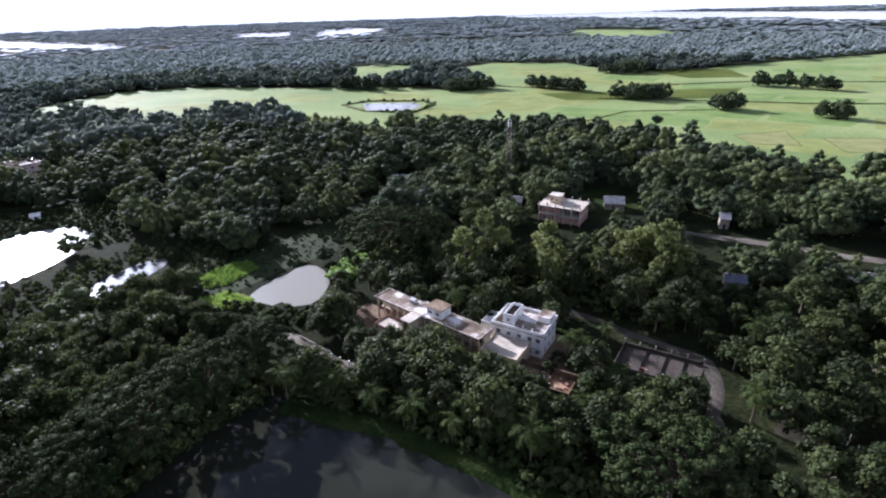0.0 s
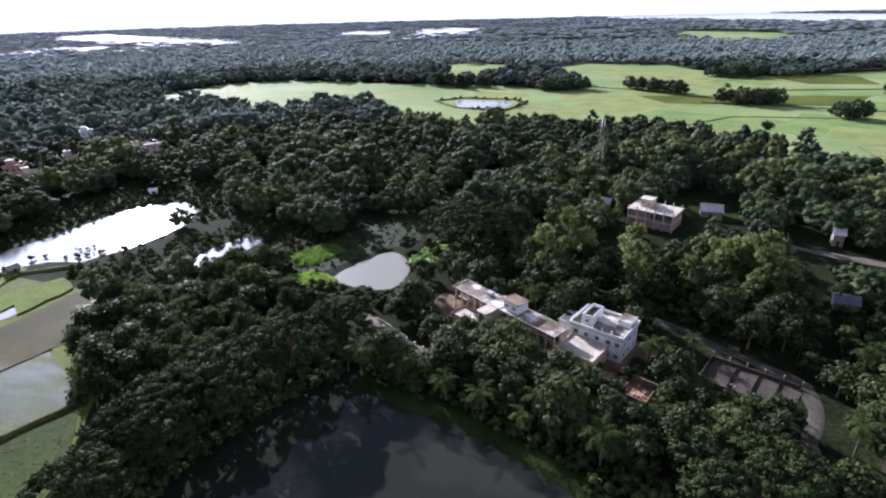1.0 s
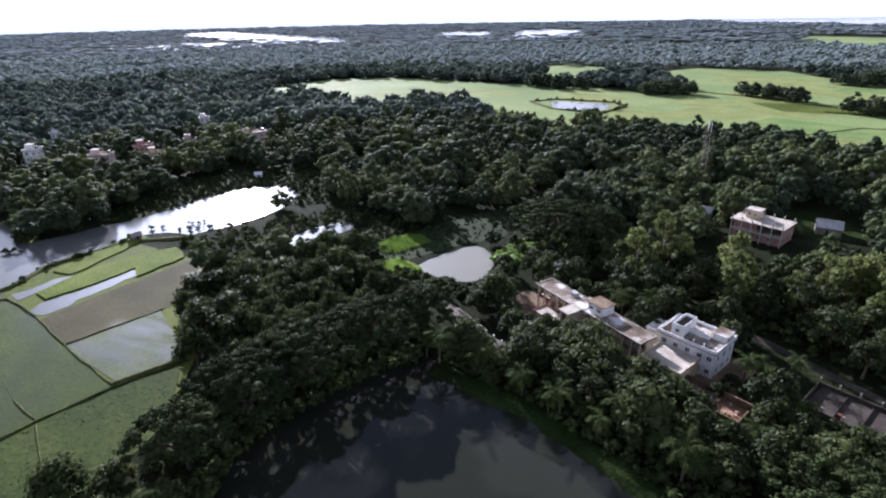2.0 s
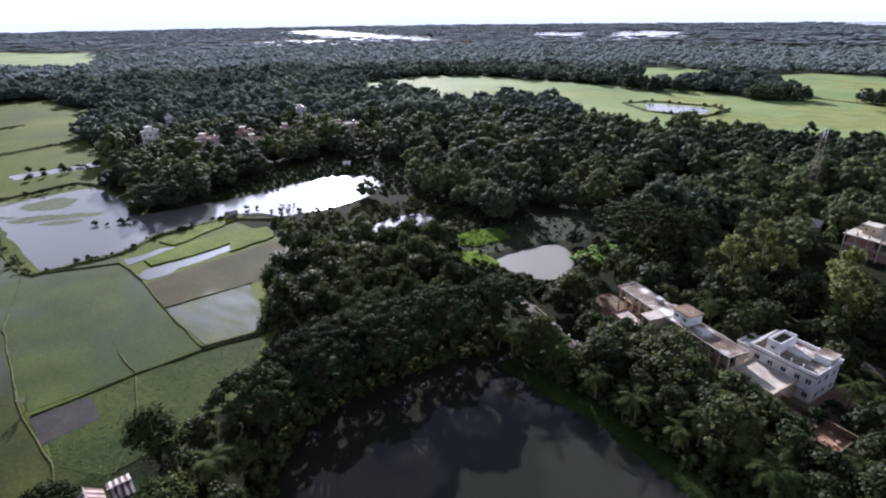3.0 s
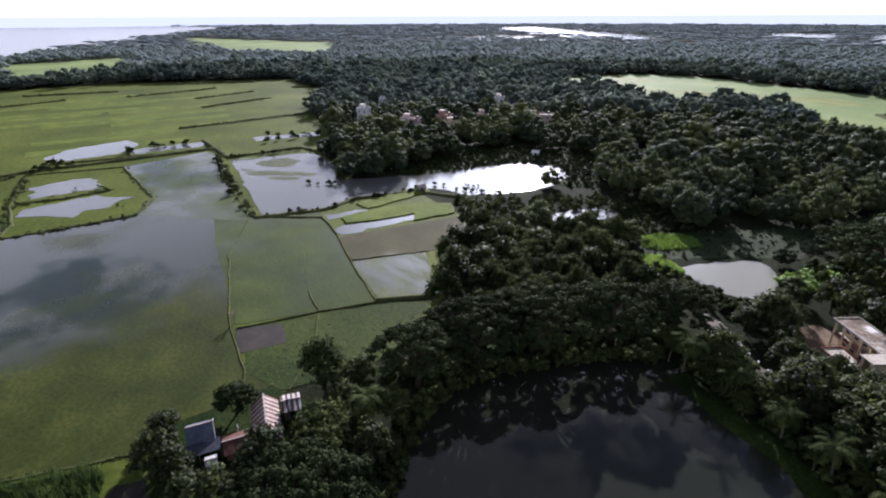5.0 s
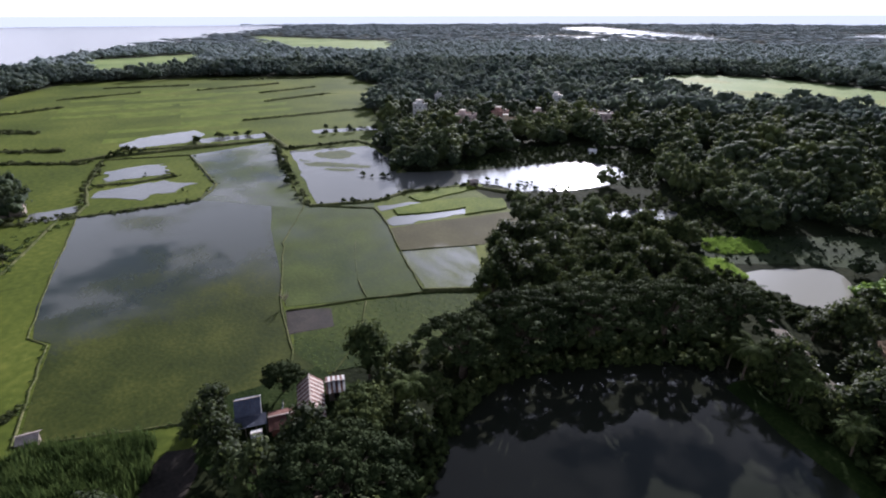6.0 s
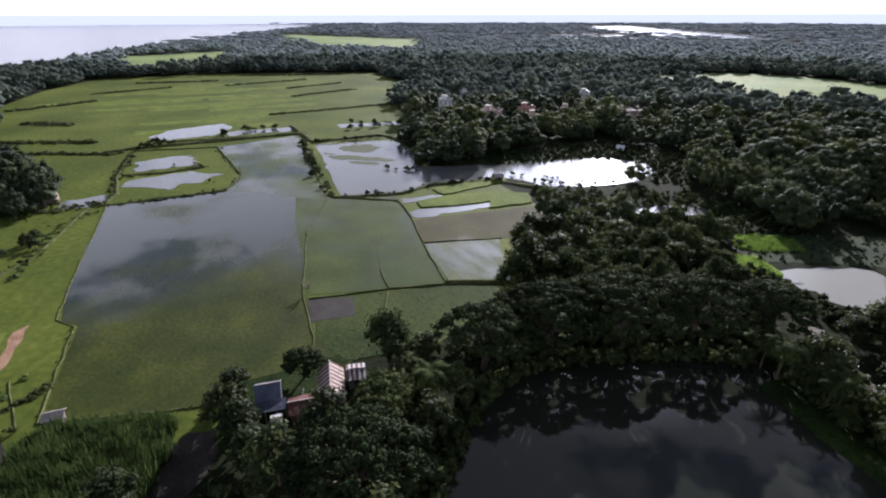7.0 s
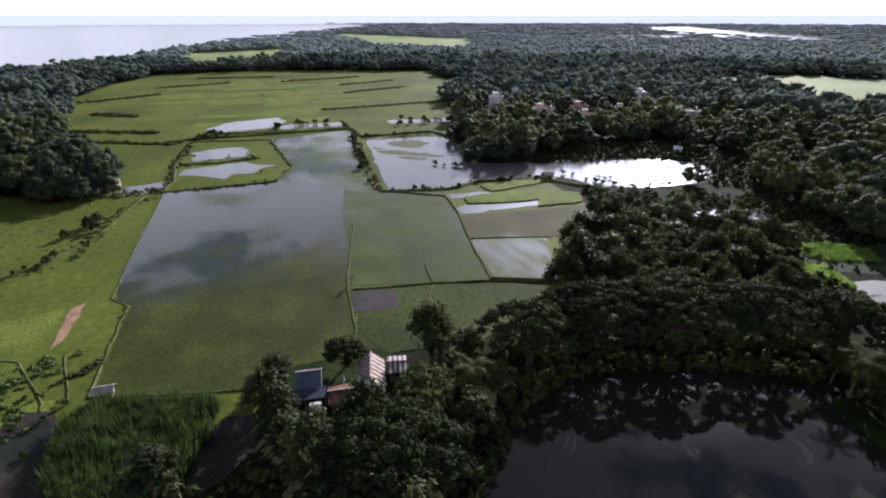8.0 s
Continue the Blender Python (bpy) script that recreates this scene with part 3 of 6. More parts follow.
def scatter(name, places, kinds, material, label, category, smooth=False):
    """Many plants as one piece of stuff. places: rows of x, y, turn, size, tall, kind. kinds: (vertices, triangles)."""
    vs, fs, base = [], [], 0
    for k, (kv, kf) in enumerate(kinds):
        rows = places[places[:, 5] == k]
        if not len(rows):
            continue
        c, s = np.cos(rows[:, 2]) * rows[:, 3], np.sin(rows[:, 2]) * rows[:, 3]
        x = kv[None, :, 0] * c[:, None] - kv[None, :, 1] * s[:, None] + rows[:, 0:1]
        y = kv[None, :, 0] * s[:, None] + kv[None, :, 1] * c[:, None] + rows[:, 1:2]
        z = kv[None, :, 2] * (rows[:, 3] * rows[:, 4])[:, None]
        vs.append(np.stack([x, y, z], 2).reshape(-1, 3))
        fs.append((kf[None] + (np.arange(len(rows)) * len(kv))[:, None, None]).reshape(-1, 3) + base)
        base += len(rows) * len(kv)
    me = mesh_of(name, np.concatenate(vs), np.concatenate(fs), [material], None, smooth)
    return tagged(new(name, me), label, category, kind="stuff")


# ---- ground, water, fields ----
def disc_ground():
    rings = [0, 20, 50, 90, 140, 200, 280, 380, 520, 700, 950, 1300, 1800, 2500, 3400, 4800]
    n, v, f = 96, [], []
    for k, rad in enumerate(rings):
        for i in range(n):
            a = 2 * math.pi * i / n
            v.append((rad * math.cos(a), rad * math.sin(a), 0.0))
    for k in range(len(rings) - 1):
        for i in range(n):
            j = (i + 1) % n
            f.append((k * n + i, (k + 1) * n + i, (k + 1) * n + j, k * n + j))
    return mesh_of("ground", v, f, [M_GROUND_SHADED])


tagged(new("ground", disc_ground()), "dark green undergrowth and soil of a river plain, tree shade in its colour", "ground", kind="structure")

NEAR_POND = [(-37, 98), (-12.4, 84.6), (6.2, 72.5), (27.1, 56.3), (31.5, 3.8), (-35.9, 3.8), (-49.3, 26.2), (-60, 40), (-66.5, 54), (-64.5, 67), (-58.5, 80), (-51, 92.5), (-43, 100)]
WHITE_POND = [(-65, 144), (-61, 156), (-50, 171), (-43, 168), (-37, 157), (-38, 140), (-50, 138)]
LAKE = [(-282, 99), (-268, 138), (-236, 134), (-210, 122), (-193, 154), (-186, 171), (-182, 190), (-177, 204), (-169, 211), (-158, 214), (-145, 204), (-140, 190), (-142, 176), (-147, 161), (-156, 148), (-168, 147),
        (-175, 142), (-182, 113), (-179, 95), (-188, 74)]
BACKWATER = [(-117, 146), (-117, 160), (-113, 170), (-105, 179), (-99, 174), (-102, 163), (-107, 152), (-112, 146)]
CANAL = [(-83, 163), (-68, 186), (-55, 203), (-44, 218), (-34, 247), (-20, 248), (-28, 222), (-34, 205), (-42, 190), (-40, 178), (-50, 172), (-62, 158), (-69, 148), (-78, 149)]
REEDS = [(-83, 160), (-80, 167), (-72, 173), (-65, 167), (-72, 155), (-78, 153)]
REEDS_LOW = [(-77, 146), (-70, 150), (-60, 145), (-61, 139), (-70, 139)]
POND_A = [(-272, 11), (-281, 14), (-291, 13), (-293, 26), (-292, 39), (-280, 37), (-270, 38)]
POND_B = [(-249, 4), (-258, 8), (-259, 22), (-260, 33), (-252, 37), (-246, 44), (-243, 36), (-238, 33), (-240, 24), (-234, 20), (-243, 13)]
POND_C = [(-229, -17), (-240, -16), (-241, -1), (-229, -3)]
POND_D = [(-337, 29), (-351, 26), (-366, 40), (-373, 71), (-354, 73), (-337, 60)]
POND_E = [(-330, 65), (-342, 67), (-336, 103), (-325, 100)]
POND_F = [(-318, 128), (-328, 131), (-317, 170), (-306, 166)]
STRIP_POND = [(-156.5, 85), (-160, 91), (-155, 103), (-152.5, 117), (-147, 115), (-149.5, 101), (-152, 86)]
FIELD_POND = [(-75, 514), (-26, 509), (-19, 490), (-29, 468), (-66, 476)]
SEA = [(-735, -215), (-780, -135), (-827, -63), (-945, -29), (-1155, 48), (-1573, 228), (-2014, 480), (-2656, 847), (-4100, 1650), (-4700, 900), (-4700, -2000), (-700, -2000), (-560, -420)]
BIG_FIELD = [(-226, -2), (-221, 38), (-240, 49), (-303, 53), (-309, 97), (-304, 95), (-270, 82), (-227, 69), (-188, 56), (-160, 47), (-138, 41), (-120, 35), (-100, 30), (-88, 33), (-84, 12), (-88.8, 6.6), (-99.7, -18.6), (-133.4, -12.7), (-138, -16), (-170, -12)]
THIN_FIELD = [(-191, 70), (-181, 94), (-172, 90), (-154, 85), (-133, 76), (-106, 68), (-111, 54), (-119, 35.5), (-138, 41), (-160, 47), (-188, 56), (-227, 69), (-210, 72)]
BROWN_FIELD = [(-151, 83), (-148, 98), (-144, 112), (-140, 128), (-131, 128), (-121, 101), (-133, 77)]
PALE_FIELD = [(-132, 76), (-122, 98), (-98, 83), (-106, 69)]
LOW_FIELD = [(-106, 67), (-98, 81), (-84.9, 62.2), (-83.3, 48.9), (-88.3, 31.7), (-98.7, 29.7), (-116, 36), (-110, 53)]
DARK_PLOT = [(-117.5, 34.8), (-111.8, 44.2), (-103.6, 41.2), (-106.4, 31.2)]
GREEN_STRIP = [(-167, 95), (-166, 111), (-161, 126), (-152, 136), (-143, 130), (-146.5, 113), (-152.5, 118), (-155.5, 104), (-160.5, 93)]
UPPER_STRIP = [(-177, 108), (-178, 123), (-178, 142), (-170, 141), (-169, 121), (-169, 108)]
INLET = [(-174, 92), (-168, 90), (-167.5, 95), (-166, 108), (-168.5, 107), (-171, 104)]
LEFT_FIELD = [(-94, 79), (-85.8, 64.0), (-84.2, 50.8), (-89.1, 43.1), (-87.4, 31.7), (-87.7, 16.3), (-82.2, 4.7), (-70.9, -7.0), (-59.6, -30.7), (-78, -80), (-253, -60), (-230, -37), (-244, -19), (-278, -29), (-342, -47),
              (-539, -55), (-634, -29), (-725, 19), (-707, 150), (-619, 307), (-483, 257), (-384, 204), (-302, 172), (-267, 142), (-209, 127), (-184, 110), (-173, 136), (-140, 130), (-122, 110), (-97, 86)]
RIGHT_FIELD = [(-87, 414), (-36, 372), (19, 405), (61, 385), (95, 351), (136, 317), (147, 287), (169, 261), (182, 241), (278, 220), (689, 366), (732, 843), (467, 757), (357, 717), (278, 663),
               (229, 721), (200, 761), (180, 823), (76, 857), (25, 795), (44, 611), (9, 590), (-50, 621), (-114, 632), (-309, 677), (-381, 647), (-405, 560), (-378, 482), (-215, 452), (-150, 486)]
GREEN_PATCH = [(-144, 488), (-107, 455), (-53, 410), (-37, 371), (-62, 355), (-84, 357), (-113, 411)]
SMALL_FIELD = [(-493, 197), (-626, 237), (-598, 294), (-513, 280), (-458, 269)]
FAR_FIELDS = [[(-2090, 665), (-1407, 842), (-1101, 630), (-1382, 511)], [(-1112, 72), (-1156, 249), (-968, 189), (-905, 56)],
              [(-141, 876), (-26, 840), (-65, 790), (-130, 800)], [(385, 1674), (480, 1534), (627, 1527), (600, 1700), (432, 1842)], [(600, 760), (1000, 860), (900, 680), (660, 610)]]
RIVERS = [[(397, 3677), (686, 3204), (1000, 2454), (1251, 2079), (1279, 1669), (1500, 1700), (2026, 2663), (1509, 4400), (500, 4600)],
          [(-1554, 1334), (-1418, 1440), (-1191, 1250), (-1358, 1215)], [(-1545, 1570), (-1263, 1550), (-1077, 1480), (-1011, 1346), (-1196, 1375), (-1401, 1441)],
          [(-2450, 2515), (-2382, 2884), (-1689, 2365), (-1031, 1860), (-866, 1542), (-1103, 1578), (-1529, 1821)],
          [(-886, 2500), (-633, 2560), (-474, 1902), (-710, 1950)], [(-410, 1715), (-526, 2516), (-441, 2774), (-234, 2598), (-194, 2084), (-306, 1834)]]


def hull(pts):
    """The convex outline of some places."""
    pts = sorted(set(pts))
    def half(seq):
        out = []
        for p in seq:
            while len(out) > 1 and (out[-1][0] - out[-2][0]) * (p[1] - out[-2][1]) - (out[-1][1] - out[-2][1]) * (p[0] - out[-2][0]) <= 0:
                out.pop()
            out.append(p)
        return out[:-1]
    return half(pts) + half(pts[::-1])


# the distant fields run on behind the tree tops before them
FAR_FIELDS = [hull(poly + [(x * 0.85, y * 0.85) for x, y in poly]) for poly in FAR_FIELDS]
NORTH_SHORE = [(-194, 151), (-207, 150), (-212, 180), (-208, 210), (-198, 232), (-178, 244), (-152, 238), (-134, 222), (-128, 196), (-139, 189), (-144, 203), (-157, 213), (-169, 210), (-177, 203), (-182, 189), (-187, 170)]
MARSH = [(-118, 122), (-112, 134), (-95, 138), (-84, 156), (-72, 152), (-66, 142), (-58, 134), (-48, 134), (-50, 138), (-65, 144), (-83, 160), (-100, 172), (-134, 145), (-144, 134)]
SHALLOWS = [(-173, 137), (-144, 134), (-134, 145), (-108, 178), (-95, 176), (-98, 188), (-134, 192), (-147, 160)]
FLOOD_FAR = [(-222, 38), (-240, 49), (-296, 53), (-305, 98), (-280, 93), (-188, 68), (-196, 60)]
YARD_ROUND = [(27, 105), (28, 117), (36, 124), (43, 122), (55, 115), (58, 104), (52, 93), (40, 94), (34, 104)]
YARD = [(45, 115.5), (60.2, 105.8), (54.2, 97), (38, 106.5)]
SCHOOL_GROUND = [(-30, 131), (-25, 141), (14.8, 121.5), (18.7, 128.3), (33, 118), (26.7, 106.7), (31.7, 101.1), (24.8, 93.2), (12.0, 99.5), (3.2, 104.0), (-18.1, 118.5)]
ROAD = [(24, 139), (31.8, 134), (40.9, 127), (47, 120.3), (53.8, 114.5), (61.6, 107.5), (59.5, 97.7), (54.5, 89), (53.0, 78.4)]
ROAD_NORTH = [(89, 187), (104, 179), (119, 172), (133, 162), (163, 150), (228, 133)]
TRACK = [(-47, 127), (-38, 120), (-28.6, 111.6), (-18.1, 105.3), (1.2, 94.5)]
HOMESTEAD = [(-92.5, 10.5), (-91.2, 31.6), (-76.0, 35.6), (-68.5, 26.1), (-66.8, 10.6), (-78.4, 4.7)]
REED_BED = [(-96.4, -17.6), (-92.3, -9.6), (-88.2, 0.2), (-81.4, -1.5), (-71.8, -6.5), (-69, -14), (-77.5, -23.5), (-92.9, -22.4)]
CLEARING = [(54, 230), (76, 245), (85, 215), (69, 205), (55, 217)]

sheet("rice_field", ragged(LEFT_FIELD, 40, 1.5, 1), 0.03, M_RICE_DEEP, "wide bright green rice field split into plots", "field")
sheet("rice_field", ragged(RIGHT_FIELD, 40, 2.0, 2), 0.03, M_RICE_HAZED, "wide yellow-green rice field in low sun, haze in its colour", "field")
sheet("rice_field", GREEN_PATCH, 0.05, M_BRIGHT_GRASS, "rough bright green garden plots beside the woods", "field")
sheet("rice_field", SMALL_FIELD, 0.045, M_RICE_DEEP, "small green rice field between woods", "field")
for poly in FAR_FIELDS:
    sheet("rice_field", ragged(poly, 45, 9.0, 17), 0.3, M_RICE_HAZED, "distant pale green rice field between woods, haze in its colour", "field")
sheet("flooded_field", ragged(BIG_FIELD, 12, 0.5, 3), 0.08, M_FLOOD, "large flooded rice field mirroring the clouds", "field")
sheet("flooded_field", ragged(FLOOD_FAR, 12, 0.8, 10), 0.088, M_FLOOD_FAR, "flooded field with thin shoots, mirrored cloud in its colour", "field")
sheet("flooded_field", ragged(THIN_FIELD, 12, 0.4, 4), 0.084, M_FLOOD_B, "flooded rice field with thin green shoots", "field")
sheet("flooded_field", ragged(BROWN_FIELD, 12, 0.4, 5), 0.092, M_FLOOD_BROWN, "brown muddy flooded field", "field")
sheet("flooded_field", ragged(PALE_FIELD, 12, 0.4, 6), 0.096, M_FLOOD_PALE, "pale flooded field with wind-streaked water", "field")
sheet("rice_field", ragged(LOW_FIELD, 12, 0.4, 7), 0.1, M_RICE_OLIVE, "weedy green field beside the trees", "field")
sheet("flooded_field", ragged(DARK_PLOT, 6, 0.2, 8), 0.12, M_MUD, "small dark brown seed plot", "field")
sheet("grass_strip", ragged(GREEN_STRIP, 4, 0.4, 9), 0.5, M_BRIGHT_GRASS, "raised bright green grass strip beside the lake", "grass", depth=0.6)
sheet("grass_strip", ragged(UPPER_STRIP, 4, 0.5, 19), 0.45, M_BRIGHT_GRASS, "narrow green spit reaching into the lake", "grass", depth=0.6)
sheet("inlet", ragged(INLET, 5, 0.5, 29), 0.112, M_LAKE, "shallow bright inlet between grass strips", "pond")
sheet("weed_bank", ragged(REEDS, 4, 0.6, 39), 0.16, M_BRIGHT_GRASS, "vivid green floating weed beside the canal", "weeds")
sheet("weed_bank", ragged(REEDS_LOW, 4, 0.6, 49), 0.16, M_BRIGHT_GRASS, "vivid green floating weed before the pale pond", "weeds")

sheet("pond", ragged(rounded(NEAR_POND, 2), 5, 0.25, 11), 0.07, M_POND, "dark still pond mirroring trees and sky", "pond")
sheet("pond", ragged(rounded([(-50 + (x + 50) * 0.88, 153 + (y - 153) * 0.9) for x, y in WHITE_POND], 1), 3, 0.9, 12), 0.09, M_SKY_TONED_POND, "pond with the mirrored bright sky put into its pale colour", "pond")
sheet("lake", ragged(LAKE, 5, 0.5, 13), 0.10, M_LAKE, "shallow lake with glittering sun on its water", "lake")
sheet("backwater", ragged(rounded(BACKWATER, 1), 5, 0.8, 14), 0.08, M_LAKE, "narrow bright backwater behind the trees", "pond")
sheet("canal", ragged(rounded(CANAL, 1), 6, 0.8, 15), 0.05, M_CANAL, "canal choked with floating weed, partly darkened for mirrored trees", "canal")
for k, (poly, word) in enumerate(((POND_A, "oblong fish pond with grassy banks"), (POND_B, "ragged fish pond with grassy banks"), (POND_C, "small pale pond in the fields"), (POND_D, "shallow pool in the rice field"),
                                  (POND_E, "long fish pond behind a levee"), (POND_F, "long fish pond with bushes"), (STRIP_POND, "narrow pond strip beside the fields"))):
    sheet("pond", ragged(poly, 3, 0.9, 20 + k), 0.12, M_LAKE, word, "pond")
# the dark sheet partly takes the place of water mirroring the trees
sheet("shore", ragged(NORTH_SHORE, 6, 0.8, 16), 0.14, M_DARK_GRASS, "dark grassy shore, partly in place of water mirroring trees", "grass")
sheet("pond", FIELD_POND, 0.12, M_LAKE, "square pond shining amid the rice fields", "pond")
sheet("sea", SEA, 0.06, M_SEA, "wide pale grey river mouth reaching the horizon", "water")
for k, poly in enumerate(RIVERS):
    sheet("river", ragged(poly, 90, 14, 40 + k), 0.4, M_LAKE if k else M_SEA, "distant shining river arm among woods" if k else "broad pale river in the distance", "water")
sheet("yard", YARD, 0.10, M_DARK_SHADED_SLAB, "dark concrete yard with low walls, tree shade in its colour", "yard")
sheet("school_ground", ragged(SCHOOL_GROUND, 5, 0.4, 31), 0.06, M_SOIL, "trodden brown earth round the school", "ground")
sheet("homestead_ground", ragged(HOMESTEAD, 4, 0.4, 32), 0.13, M_DARK_GRASS, "shady green homestead yard", "ground")
sheet("clearing", ragged(CLEARING, 6, 0.6, 33), 0.06, M_DARK_GRASS, "grassy clearing beside a shed", "grass")
for k, (line, w, word) in enumerate(((ROAD, 2.8, "narrow dusty lane between trees, their shade in its colour"), (ROAD_NORTH, 4.5, "pale paved road beside the woods"), (TRACK, 2.6, "earth track along the pond bank"))):
    bank("road", line, w, 0.14, M_LANE_SHADED if line is ROAD else M_ROAD, word, "road", 50 + k, wobble=0.15, z0=0.0)

# plot sheets of other tints inside the fields
for k, (poly, mat, word) in enumerate((
        ([(-122.6, -26.3), (-139, -18), (-172, -15), (-229, -7), (-234, -20), (-189, -24), (-162, -45), (-127, -40)], M_RICE_DEEP, "olive green rice plot"),
        ([(-99.8, -22.5), (-134, -17), (-123, -30), (-117, -38), (-101.9, -32.3)], M_RICE_DEEP, "green rice plot"),
        ([(-118, -38), (-123, -29), (-139, -26), (-138, -44)], M_BRIGHT_GRASS, "bright green seedling plot"),
        ([(-91.3, -26.5), (-101.8, -24.5), (-105.7, -33.3), (-96.3, -37.3)], M_BRIGHT_GRASS, "bright green seedling plot"),
        ([(184, 341), (221, 349), (208, 310), (183, 318)], M_STUBBLE, "bare brown plot in the rice"),
        ([(231, 326), (263, 321), (248, 286), (222, 293)], M_STUBBLE, "bare brown plot in the rice"),
        ([(253, 300), (291, 284), (267, 261), (240, 272)], M_STUBBLE, "bare brown plot in the rice"),
        ([(257, 695), (351, 696), (335, 611), (272, 618)], M_RICE_DEEP, "deep green rice plot"),
        ([(95, 541), (289, 536), (251, 480), (111, 495)], M_RICE_DEEP, "deep green rice plot"))):
    sheet("rice_plot", ragged(poly, 10, 0.4, 60 + k), 0.055 + 0.004 * k, mat, word, "field")
sheet("soil_strip", ragged([(-120.7, -27.3), (-123.5, -25.3), (-140, -22), (-138, -25)], 3, 0.3, 70), 0.09, M_RED_SOIL, "strip of bare red soil", "ground")
sheet("pond_bank", ragged([(-100.5, -29), (-98.5, -24.5), (-93, -22.8), (-84, -21.5), (-74, -24), (-80, -33), (-92, -36)], 3, 0.5, 73), 0.092, M_MUD, "bare brown bank round the small pond", "ground")
sheet("pond", ragged(rounded([(-95.2, -31.4), (-98.0, -25.5), (-92.2, -23.6), (-86.5, -25.6), (-88.5, -30.5)], 1), 3, 0.2, 71), 0.10, M_POND, "small dark pond among weeds", "pond")
sheet("pond", ragged(rounded([(-84.2, -0.1), (-81.2, 6.7), (-73.6, 3.8), (-68.0, -3.1), (-70.9, -7.0)], 1), 3, 0.2, 72), 0.10, M_MUD, "dark muddy hollow beside the homestead", "hollow")

# the wide fields are made up of plots of slightly different age
def field_plots(poly, turn, wide, deep, mats, seed, z, chance):
    r = np.random.RandomState(seed)
    c, s_ = math.cos(turn), math.sin(turn)
    q = np.array(poly)
    mid = q.mean(0)
    n = int(max(q.max(0) - q.min(0)) / min(wide, deep)) + 1
    k = 0
    for i in range(-n, n):
        for j in range(-n, n):
            a, b = (i + 0.5 * (j % 2)) * wide, j * deep
            cs = [(a + 0.8, b + 0.8), (a + wide * r.uniform(0.8, 1.0) - 0.8, b + 0.8), (a + wide - 0.8, b + deep - 0.8), (a + 0.8, b + deep * r.uniform(0.85, 1.0) - 0.8)]
            cs = [(mid[0] + u * c - w * s_, mid[1] + u * s_ + w * c) for u, w in cs]
            if r.uniform() < chance and inside(poly, cs).all():
                sheet("rice_plot", ragged(cs, 12, 0.5, seed + k), z + 0.003 * (k % 3), mats[r.randint(0, len(mats))], "rice plot of slightly different age and tint", "field", depth=0.02)
                k += 1


field_plots(RIGHT_FIELD, -0.62, 62, 44, (M_RICE_FRESH_HAZED, M_RICE_RIPE_HAZED, M_RICE_RIPE_HAZED), 300, 0.042, 0.6)
field_plots([(-345, 125), (-330, 30), (-390, -20), (-560, -40), (-640, 20), (-640, 140), (-560, 230), (-420, 190)], 1.38, 84, 15, (M_BRIGHT_GRASS, M_BRIGHT_GRASS, M_RICE_DEEP), 400, 0.042, 0.85)

# bunds and levees
BUNDS = [
    ([(-87.8, 7.6), (-93.8, -5.0), (-99.8, -19.6), (-133.4, -13.7), (-139, -17), (-170, -12), (-226, -2)], 0.6, 0.3),
    ([(-309, 99), (-190, 69), (-160, 50), (-122, 35), (-99.7, 29.7), (-87.5, 24.0)], 0.6, 0.3),
    ([(-117, 35), (-111, 54), (-105, 68), (-98, 83)], 0.8, 0.4), ([(-111, 54), (-116, 55.2), (-122, 57)], 0.7, 0.3), ([(-122, 57), (-136, 63), (-149, 70)], 0.4, 0.13), ([(-110, 53), (-94.7, 43.1), (-87.4, 33.6)], 0.6, 0.3),
    ([(-154, 85), (-133, 77), (-106, 68)], 0.8, 0.4), ([(-132, 77), (-122, 99)], 0.8, 0.4), ([(-154, 85), (-172, 90), (-189, 71)], 1.0, 0.5),
    ([(-106, 68), (-97, 82)], 2.2, 0.9), ([(-221, 38), (-232, 46), (-240, 50), (-303, 53), (-317, 15), (-267, 4), (-240, 2), (-226, -3), (-223, 20), (-221, 38)], 1.6, 0.5),
    ([(-268, 8), (-263, 22), (-264, 39)], 2.6, 0.6), ([(-322, 2), (-323, 17), (-313, 102), (-339, 105)], 4.0, 1.2), ([(-324, 62), (-336, 63), (-352, 66)], 3.0, 0.8),
    ([(-311, 102), (-287, 100), (-283, 140), (-267, 142)], 4.0, 1.0), ([(-189, 71), (-179, 95), (-183, 111), (-174, 136), (-153, 146)], 3.0, 0.7),
    ([(-162, -44), (-169, -34), (-185, -22), (-229, -7)], 1.2, 0.5), ([(-123, -38), (-118, -32), (-101.8, -26.4), (-99.5, -26.5)], 0.6, 0.25), ([(-99.8, -22.5), (-116.9, -24.4)], 0.5, 0.25),
    ([(184, 341), (221, 349), (208, 310), (183, 318), (184, 341)], 0.7, 0.18), ([(231, 326), (263, 321), (248, 286), (222, 293), (231, 326)], 0.7, 0.18), ([(253, 300), (291, 284)], 0.7, 0.18),
    ([(68, 398), (104, 400), (145, 434), (212, 428)], 1.4, 0.5), ([(96, 351), (106, 400)], 1.4, 0.5), ([(-92, 508), (-70, 527), (-17, 517), (-8, 495), (-26, 457), (-67, 472), (-92, 508)], 5.0, 1.0),
    ([(140, 499), (210, 475), (296, 441), (433, 410)], 3.0, 0.8), ([(-50, 617), (44, 611), (147, 549)], 3.0, 0.8), ([(185, 571), (317, 575), (489, 528)], 3.0, 0.8),
]
for k, (line, w, h) in enumerate(BUNDS):
    bank("bund", line, w, h, M_BUND, "low grassy earth bund between fields", "bund", 100 + k)
